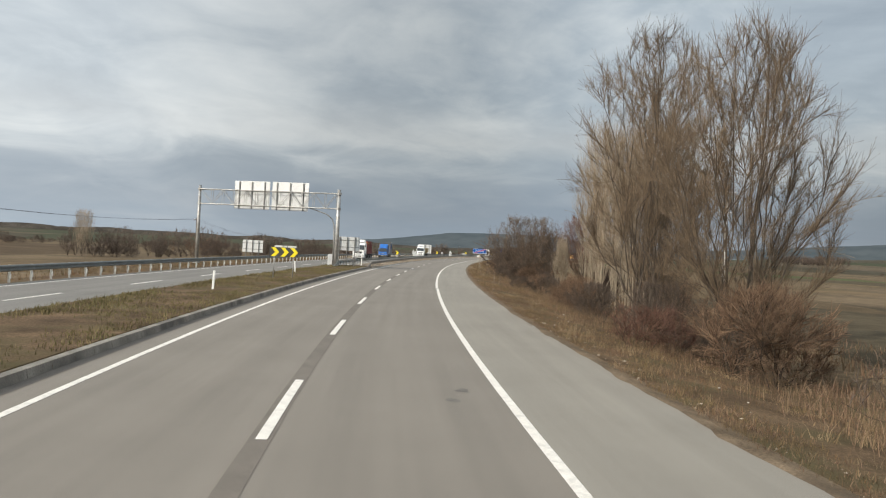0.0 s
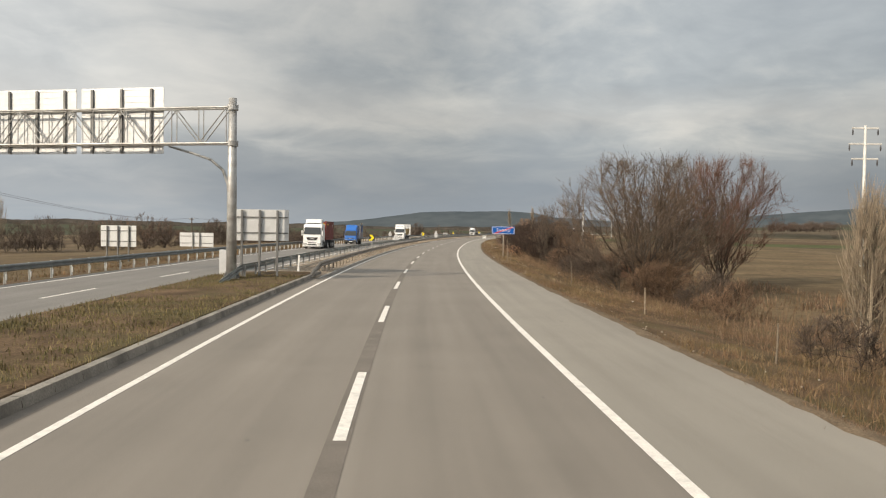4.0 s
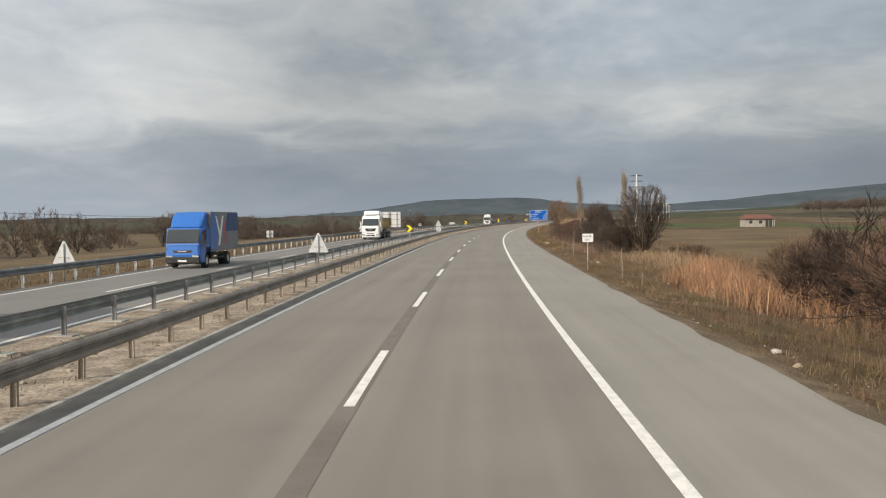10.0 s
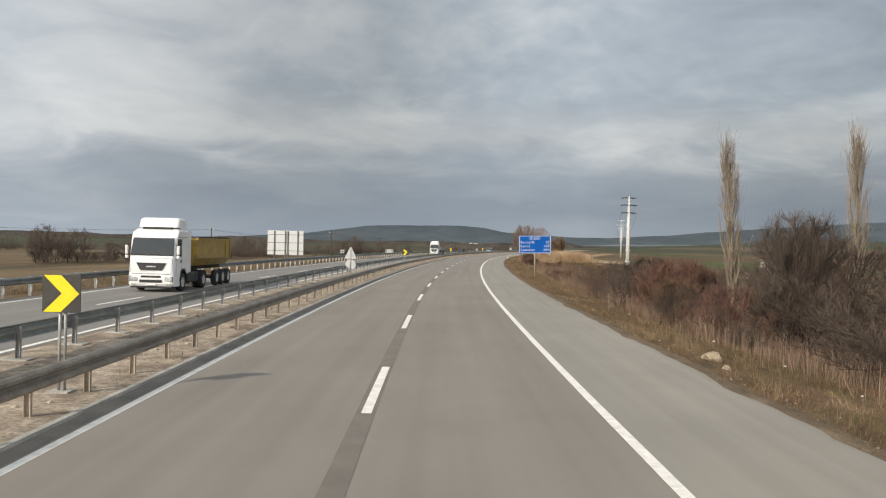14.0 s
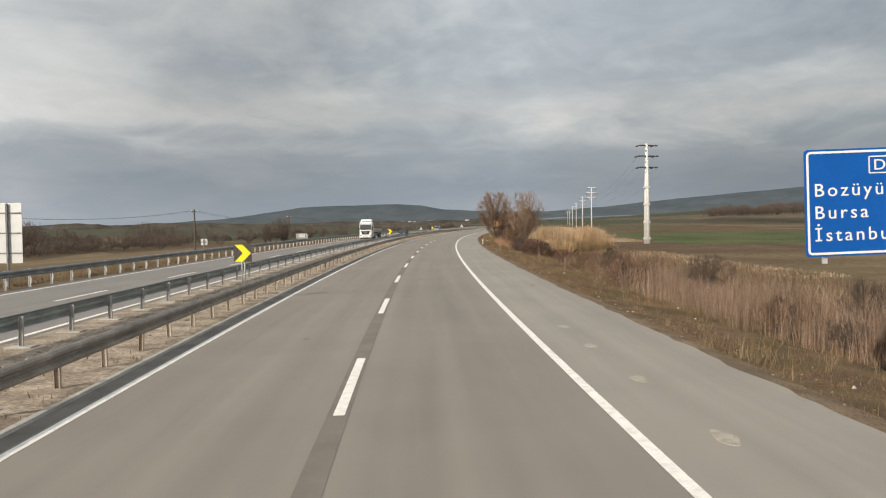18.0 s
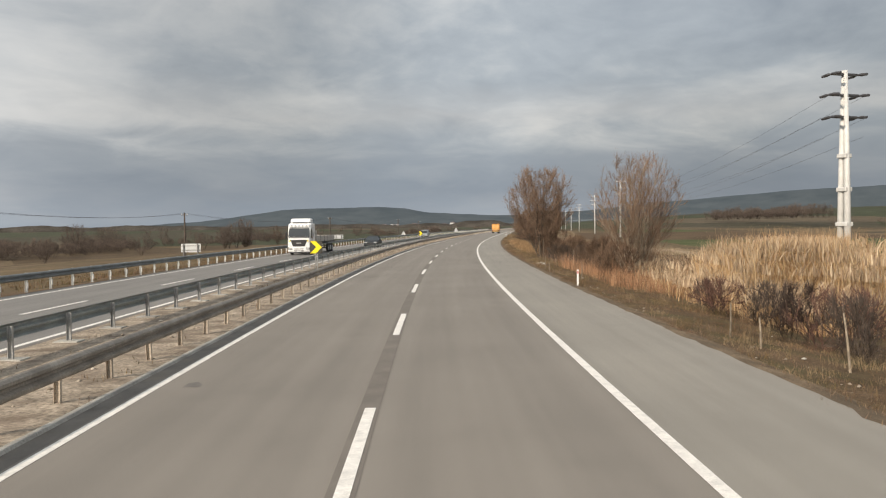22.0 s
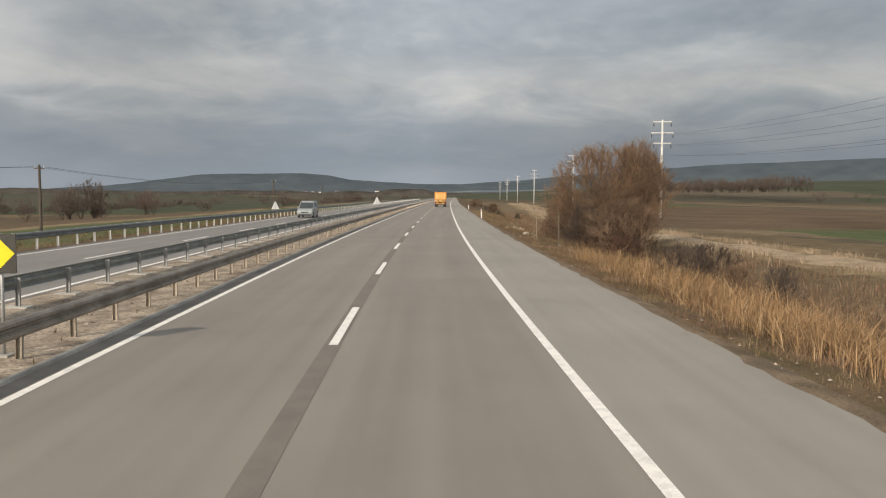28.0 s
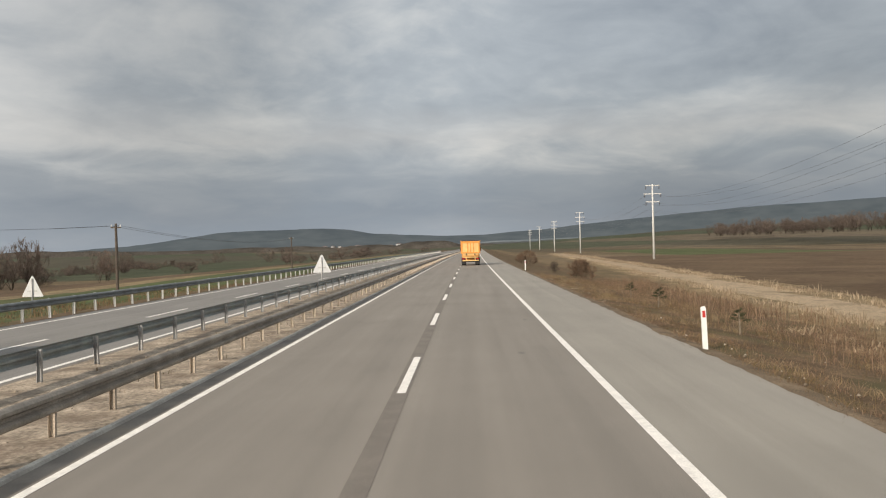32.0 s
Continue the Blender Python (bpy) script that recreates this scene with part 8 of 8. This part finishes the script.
# blue-grey and pale haze sits in these glow colours
HILLS = glowing_hill_material("distant_hills_haze_glow", (0.076, 0.097, 0.125), (0.120, 0.142, 0.168))
FOOTHILLS = glowing_hill_material("wooded_hills_haze_glow", (0.085, 0.094, 0.106), (0.145, 0.146, 0.148))
PLAIN = glowing_hill_material("pale_plain_haze_glow", (0.17, 0.20, 0.23), (0.30, 0.325, 0.345))
RIDGE = [(-75, 0.3), (-40, 0.25), (-22, 0.25), (-9, 0.2), (-5, 0.22), (-2.5, 0.42), (-0.3, 0.55), (1.5, 0.72), (3.4, 1.05), (5.2, 1.32), (8.5, 1.42), (12.3, 1.50), (14.0, 1.36), (15.4, 1.08), (17.5, 0.95), (20, 0.82), (23, 0.82), (27, 1.1), (32, 1.55), (36, 1.85), (40, 2.15), (44.5, 2.3), (52, 2.55), (64, 2.4), (90, 1.4)]


def ridge(name, radius, line, roughness, seed, deep, mt, label, floor=1.5):
    b = Build()
    az = np.arange(-75, 90, 0.35)
    for a in az:
        e = np.interp(a, [p[0] for p in line], [p[1] for p in line])
        e += roughness * noise.noise(Vector((a * 0.35, seed, 0))) + roughness * 0.4 * noise.noise(Vector((a * 1.7, seed, 4)))
        z = max(radius * math.tan(radians(max(e, 0.02))), floor)
        for d, q in ((-deep, 0.0), (-deep * 0.5, 0.55), (0, 1.0), (deep, 0.0)):
            rr = radius + d
            b.v.append((60 + rr * math.sin(radians(a)), 250 + rr * math.cos(radians(a)), -9 + (z + 9.5) * q))
    k = 4
    for i in range(len(az) - 1):
        for j in range(k - 1):
            b.f.append((i * k + j, i * k + j + 1, (i + 1) * k + j + 1, (i + 1) * k + j))
    whole(name, b, mt, None, label, "hills", "", "structure", True)


ridge("backdrop_hills", 4100, RIDGE, 0.06, 1.0, 450, HILLS, "blue-grey wooded hills on the horizon, haze added as glow")
WOODS = [(-75, 0.4), (-30, 0.38), (-12, 0.34), (-2, 0.32), (4, 0.2), (9, 0.32), (14, 0.30), (16.6, 0.2), (17.6, 0.46), (20.0, 0.48), (21.0, 0.2), (25, 0.26), (33, 0.16), (42, 0.3), (60, 0.24), (90, 0.2)]
FAR_WOOD = material("far_bare_woods", (0.075, 0.066, 0.056), 1.0, scale=0.03, amount=0.35, fine=0.3, fine_amount=0.35, bump=0.0, coords="World", spec=0.0)
ridge("backdrop_woods", 1900, WOODS, 0.13, 6.0, 60, FAR_WOOD, "dark line of far bare woods before the hills", 2.0)

ridge("backdrop_plain", 3300, [(-75, 0.02), (17, 0.02), (20, 0.25), (26, 0.42), (32, 0.55), (38, 0.62), (42, 0.5), (48, 0.02), (90, 0.02)], 0.05, 8.0, 200, PLAIN, "thin pale strip of plain before the hills, haze added as glow", 1.0)
ridge("backdrop_foothills", 2900, [(-75, 0.02), (14, 0.02), (19, 0.2), (26, 0.32), (31.5, 0.42), (34, 0.5), (37, 0.48), (40, 0.46), (46, 0.5), (60, 0.5), (90, 0.4)], 0.16, 3.0, 200, FOOTHILLS, "dark wooded foothills before the hills, haze added as glow", 1.0)

ridge("rising_fields", 1500, [(-75, 0.02), (16, 0.02), (21, 0.10), (26, 0.34), (30, 0.56), (34, 0.78), (38, 0.94), (45, 1.08), (60, 1.0), (90, 0.6)], 0.05, 11.0, 1000, FAR_FARM, "gently rising brown farmland below the hills", 0.6)

# far rows of bare trees and hedges; the first of each look is built, the rest are copies
FAR_CROWN = ([(0.0, 0.12), (0.18, 0.3), (0.35, 0.85), (0.6, 1.0), (0.82, 0.8), (1.0, 0.4)], 4, 16, 7, 6, 0.74, 0.028, 0.45, None, 0.09)
FAR_HEDGE = ([(0.0, 0.2), (0.08, 0.75), (0.25, 0.95), (0.55, 1.0), (0.8, 0.8), (1.0, 0.4)], 8, 16, 6, 5, 0.70, 0.036, 0.5, None, 0.04)
# mauve-brown twigs lightened so that the colour stands in for distance haze
TWIG_FAR = island_material("hazed_mauve_brown_twigs", [(0.0, (0.082, 0.065, 0.055)), (0.5, (0.126, 0.097, 0.080)), (1.0, (0.178, 0.136, 0.108))])
TWIG_RED_FAR = island_material("dull_russet_twigs", [(0.0, (0.105, 0.068, 0.050)), (0.5, (0.170, 0.106, 0.074)), (1.0, (0.235, 0.152, 0.106))])
far_tree = tree("field_tree", stand(725, -113.0), "round bare tree standing alone in the fields", "tree", 91, FAR_CROWN, 9.2, 8.4, BARK_DARK, TWIG_FAR, "field trees", (0, 0), 3)
far_tree2 = tree("field_tree", stand(700, -150.0), "broad bare grey-brown tree in the fields", "tree", 92, FAR_CROWN, 8.6, 10.0, BARK_DARK, TWIG_FAR, "field trees", (0, 0), 3)
far_hedge = tree("hedge_shrub", stand(352, -128.0), "dense brown bare shrub in a field hedge", "shrub", 93, FAR_HEDGE, 4.2, 7.0, BARK_DARK, TWIG_FAR, "field hedges", (0, 0), 3)
far_hedge2 = tree("hedge_shrub", stand(362, -133.0), "dense rust-brown bare shrub in a field hedge", "shrub", 94, FAR_HEDGE, 4.6, 7.5, BARK_DARK, TWIG_FAR, "field hedges", (0, 0), 3)
rnd = random.Random(17)


def far_copy(kind, s, la, k, wide=1.0):
    tall = 1.0 + (0.75 if kind in (far_tree, far_tree2, far_tree3) else 0.3) * min(1.0, max(0.0, (-la - 50) / 90))    # taller down in the plain
    copy_thing(kind, stand(s, la, -0.15, rnd.uniform(0, 360)) @ Matrix.Diagonal((k * wide * tall ** 0.6, k * wide * tall ** 0.6, k * tall, 1)))


far_tree3 = tree("field_tree", stand(351.0, -150.0), "broad bare tree with reddish twigs in the plain", "tree", 95, FAR_CROWN, 12.6, 12.0, BARK_DARK, TWIG_RED_FAR, "field trees", (0, 0), 3)
# clumps of trees down in the plain: middle, spread, number, size, reddish or not
for s0, la0, wide, n, k0, red in ((348.0, -147.0, 13.0, 9, 0.95, True), (331.0, -163.0, 14.0, 10, 0.92, False), (312.0, -172.0, 13.0, 8, 0.8, False), (466.0, -181.0, 11.0, 9, 0.95, False), (461.0, -214.0, 7.0, 5, 0.8, False), (420.0, -170.0, 6.0, 3, 0.6, True),
                                (386.0, -162.0, 7.0, 3, 0.62, False), (560.0, -196.0, 12.0, 7, 0.85, False), (735.0, -152.0, 13.0, 8, 1.0, False), (786.0, -140.0, 3.0, 2, 1.0, True), (610.0, -215.0, 14.0, 6, 0.75, False)):
    for i in range(n):
        off = wide * math.sqrt(rnd.random())
        a = rnd.uniform(0, 6.283)
        far_copy(far_tree3 if red and i % 3 else (far_tree if i % 2 else far_tree2), s0 + off * math.cos(a), la0 + off * math.sin(a), k0 * rnd.uniform(0.62, 1.0) * (0.72 if red and i % 3 else 1.0), 1.15)
    for i in range(n // 3):
        far_copy(far_hedge, s0 + rnd.uniform(-1.2, 1.2) * wide, la0 + rnd.uniform(0.2, 1.0) * wide, rnd.uniform(0.5, 0.8), 1.4)
for i, (s, la) in enumerate(((296.0, -166.0), (299.0, -170.0), (303.0, -168.0), (306.0, -172.0))):
    copy_thing(poplar2, stand(s, la, 0, 50.0 * i) @ Matrix.Diagonal((1.5, 1.5, 1.5, 1)))
for s, la, k in ((480, -94, 0.45), (520, -92, 0.45), (600, -112, 0.6)):
    far_copy(far_tree2, s, la, k)
# broken rows of trees far out in the plain
for i in range(110):
    s = rnd.uniform(230, 820)
    la = -330 - 60 * noise.noise(Vector((s * 0.01, 3.3, 0))) - rnd.uniform(0, 50)
    if noise.noise(Vector((s * 0.02, 8.8, 0))) > -0.2:
        far_copy((far_hedge, far_hedge2, far_hedge, far_tree2)[i % 4], s, la, rnd.uniform(0.7, 1.1) * (0.7 if i % 4 == 3 else 1.0), 1.5)
for i in range(70):
    s, la = rnd.uniform(850, 1400), -rnd.uniform(50, 260)
    if noise.noise(Vector((s * 0.012, la * 0.02, 6.6))) > -0.05:
        far_copy((far_hedge, far_hedge2, far_hedge, far_tree)[i % 4], s, la, rnd.uniform(0.6, 1.1) * (0.75 if i % 4 == 3 else 1.0), 1.6)
# long hedge behind the fields, with gaps
s = 480.0
while s < 1000:
    la = -185 - 34 * noise.noise(Vector((s * 0.006, 1.7, 0))) - (40 if s > 720 else 0)
    gap = noise.noise(Vector((s * 0.016, 5.1, 0)))
    if gap > -0.32:
        far_copy(far_hedge if rnd.random() < 0.6 else far_hedge2, s, la + rnd.uniform(-9, 9), rnd.uniform(0.7, 1.2) * (0.8 + 0.5 * max(gap, 0)), rnd.uniform(1.1, 1.5))
        if rnd.random() < 0.2:
            far_copy(far_tree if rnd.random() < 0.5 else far_tree2, s + 2, la - 8, rnd.uniform(0.5, 0.85))
    s += rnd.uniform(2.8, 5.2)
for i in range(120):
    s, la = rnd.uniform(380, 1250), rnd.uniform(215, 420)
    if noise.noise(Vector((s * 0.012, 7.3, 0))) < -0.1:
        continue
    far_copy((far_tree, far_tree2, far_hedge, far_hedge2)[i % 4], s, la, rnd.uniform(0.5, 0.95), 1.2)


for i in range(84):
    u = rnd.random()
    spot = Vector((561 - 64 * u + rnd.uniform(-22, 22), 1015 - 211 * u, 6.5))
    copy_thing((far_tree, far_hedge2, far_tree2)[i % 3], Matrix.Translation(spot) @ Matrix.Rotation(rnd.uniform(0, 6), 4, "Z") @ Matrix.Scale(rnd.uniform(0.8, 1.35) * (1.5 if i % 3 == 1 else 1.0), 4))


# power line: single poles with three cross arms, one twin pole
PYLON_WHITE = material("pale_painted_pylon_steel", (0.58, 0.57, 0.54), 0.6, 0.1, scale=1.5, amount=0.12, fine=20, fine_amount=0.1, bump=0.05)
INSULATOR = material("dark_insulators", (0.05, 0.048, 0.05), 0.4, scale=5, amount=0.3, bump=0.0)
WIRE = material("dull_wire", (0.10, 0.10, 0.105), 0.6, 0.3, scale=5, amount=0.2, bump=0.0)
ARM_Z = (11.4, 13.0, 14.7)
ARM_W = (1.55, 1.9, 1.55)


def pole_single(m, group="power line poles"):
    t = thing("power_pole", m, "pale steel power pole with three cross arms", "power pole", group)
    part("pole", Build().tube([(0, 0, -1.5), (0, 0, 7), (0, 0, 15.0)], [0.26, 0.21, 0.15], 10), PYLON_WHITE, t, "", True)
    for z, w in zip(ARM_Z, ARM_W):
        part("cross_arm", Build().box(-w, w, -0.09, 0.09, z - 0.09, z + 0.09, 0.02), PYLON_WHITE, t)
        for x in (-w + 0.08, w - 0.08):
            part("insulator", Build().tube([(x, 0, z - 0.1), (x, 0, z - 0.3), (x, 0, z - 0.5), (x, 0, z - 0.75)], [0.03, 0.09, 0.1, 0.06], 8), INSULATOR, t)
    return t


def pole_twin(m):
    t = thing("power_pole", m, "pale twin-legged power pole with dark strain insulators", "power pole", "power line poles")
    for y in (-1, 1):
        part("leg", Build().tube([(0, y * 0.42, -1.5), (0, y * 0.33, 6), (0, y * 0.12, 15.2)], [0.30, 0.25, 0.16], 12), PYLON_WHITE, t, "", True)
    for z in (0.8, 3.3, 6.0, 8.6):
        part("clamp", Build().box(-0.36, 0.36, -0.70 + z * 0.028, 0.70 - z * 0.028, z - 0.16, z + 0.16, 0.04), PYLON_WHITE, t)
    for z, w in zip((11.6, 13.3, 14.9), (1.3, 1.5, 1.3)):
        part("cross_arm", Build().box(-w, w, -0.1, 0.1, z - 0.1, z + 0.1, 0.02), INSULATOR, t, "dark cross arm")
        for x in (-w, w):
            for y in (-1, 1):
                part("insulator", Build().tube([(x, 0, z), (x * 1.04, y * 0.4, z - 0.03), (x * 1.05, y * 1.0, z - 0.08)], [0.05, 0.13, 0.10], 8), INSULATOR, t)
    return t


LINE = [(143.7, 51.6), (382.0, 34.1), (552.0, 39.4), (666.0, 42.0), (808.0, 44.2), (930.0, 45.5), (1050.0, 46.5), (1170.0, 47.5)]
pole_twin(stand(382.0, 34.1, 0, 20) @ Matrix.Diagonal((1, 1, 1.07, 1)))
one = None
for s, la in LINE:
    if s == 382.0:
        continue
    if one is None:
        one = pole_single(stand(s, la, 0.2) @ Matrix.Diagonal((1, 1, 1.1, 1)))
    else:
        copy_thing(one, stand(s, la, 0.2))


def wire_between(parent, a, b_, sag):
    pts = []
    for i in range(9):
        u = i / 8
        p = a.lerp(b_, u)
        p.z -= sag * 4 * u * (1 - u)
        pts.append(p)
    part("wire", Build().tube(pts, 0.011, 4, False), WIRE, parent)


span = tagged(new("power_wires"), "thin dark wires slung between the power poles", "wires", "", "")
for (s0, l0), (s1, l1) in zip(LINE[1:-1], LINE[2:]):
    for z, w in zip(ARM_Z, ARM_W):
        for x in (-w, w):
            a, b_ = at(s0, l0 + x, ground_z(l0) + z - 0.6), at(s1, l1 + x, ground_z(l1) + z - 0.6)
            wire_between(span, a, b_, 2.6)

# timber poles beyond the far carriageway
TIMBER = [(30.0, -30.0), (98.0, -27.5), (192.0, -47.0), (318.0, -42.0), (352.0, -30.0), (412.0, -33.0), (480.0, -30.0), (548.0, -26.0), (625.0, -30.0)]
first = None
for s, la in TIMBER:
    if first is None:
        first = thing("timber_pole", stand(s, la), "dark timber telephone pole", "telephone pole", "telephone poles")
        part("pole", Build().tube([(0, 0, -1), (0.02, 0, 3), (0, 0, 5.6)], [0.13, 0.115, 0.09], 8), WOOD_POLE, first)
        part("cross_piece", Build().box(-0.4, 0.4, -0.04, 0.04, 5.25, 5.35), WOOD_POLE, first)
        for x in (-0.35, 0.35):
            part("insulator", Build().tube([(x, 0, 5.35), (x, 0, 5.5)], 0.035, 6), SIGN_WHITE, first)
    else:
        copy_thing(first, stand(s, la))
lines = tagged(new("telephone_wires"), "sagging dark telephone wires", "wires", "", "")
for (s0, l0), (s1, l1) in zip(TIMBER[:-1], TIMBER[1:]):
    for x in (-0.35, 0.35):
        wire_between(lines, at(s0, l0 + x, ground_z(l0) + 5.4), at(s1, l1 + x, ground_z(l1) + 5.4), 0.9)

# farm shed with a red roof
ROOF = material("faded_red_roof_tiles", (0.165, 0.072, 0.052), 0.85, scale=2, amount=0.25, fine=18, fine_amount=0.25, bump=0.4)
WALL = material("pale_rendered_wall", (0.36, 0.325, 0.28), 0.9, scale=1.5, amount=0.2, fine=15, fine_amount=0.15, bump=0.2, stain=(0.25, 0.2, 0.16), stain_scale=1.0, stain_amount=0.5)

WALL_FAR = material("whitewashed_house_wall", (0.62, 0.62, 0.62), 0.9, scale=0.5, amount=0.1, fine=5, bump=0.0)
ROOF_FAR = material("dull_brown_roof", (0.13, 0.105, 0.10), 0.9, scale=0.5, amount=0.2, fine=5, bump=0.0)


def shed(m, w, d, h, label, group=""):
    t = thing("farm_shed", m, label, "house", group)
    part("wall", Build().box(-w / 2, w / 2, -d / 2, d / 2, -0.3, h), WALL if not group else WALL_FAR, t)
    part("roof", Build().add([(-w / 2 - 0.5, -d / 2 - 0.5, h - 0.12), (w / 2 + 0.5, -d / 2 - 0.5, h - 0.12), (w / 2 + 0.5, d / 2 + 0.5, h - 0.12), (-w / 2 - 0.5, d / 2 + 0.5, h - 0.12), (-w / 2 + 0.6, 0, h + d * 0.24), (w / 2 - 0.6, 0, h + d * 0.24)],
                             [(0, 1, 5, 4), (2, 3, 4, 5), (1, 2, 5), (3, 0, 4), (3, 2, 1, 0)]), ROOF if not group else ROOF_FAR, t, "faded red tiled roof" if not group else "dull brown roof")
    for x in (-w * 0.3, 0.05 * w):
        wn = part("window", Build().box(x - 0.45, x + 0.45, -d / 2 - 0.03, -d / 2 + 0.05, 1.0, 1.9), V_GLASS, t, "dark window")
    # dark sheet on the wall imitates the shade inside an open veranda
    part("door", Build().box(w * 0.22, w * 0.46, -d / 2 - 0.03, -d / 2 + 0.05, 0, h - 0.35), V_CHASSIS, t, "dark sheet standing for the shaded open veranda")
    part("porch_post", Build().box(w * 0.33, w * 0.33 + 0.12, -d / 2 - 0.12, -d / 2, -0.3, h - 0.1), WALL, t)
    part("porch_post", Build().box(w / 2 + 0.2, w / 2 + 0.35, -d / 2 - 0.35, -d / 2 - 0.2, -0.3, h - 0.1), WALL, t)
    return t


shed(stand(379.8, 68.4, 0, 8), 8.0, 5.0, 2.5, "small pale farm shed with a red tiled roof")
vil = random.Random(5)
for i in range(22):
    a, r = radians(vil.uniform(11.0, 19.0)), vil.uniform(2100, 2700)
    shed(Matrix.Translation((100 + r * math.sin(a), 300 + r * math.cos(a), vil.uniform(1, 7))) @ Matrix.Rotation(vil.uniform(0, 3), 4, "Z") @ Matrix.Scale(vil.uniform(0.8, 1.4), 4), 10, 7, 5, "distant pale village house", "village houses")
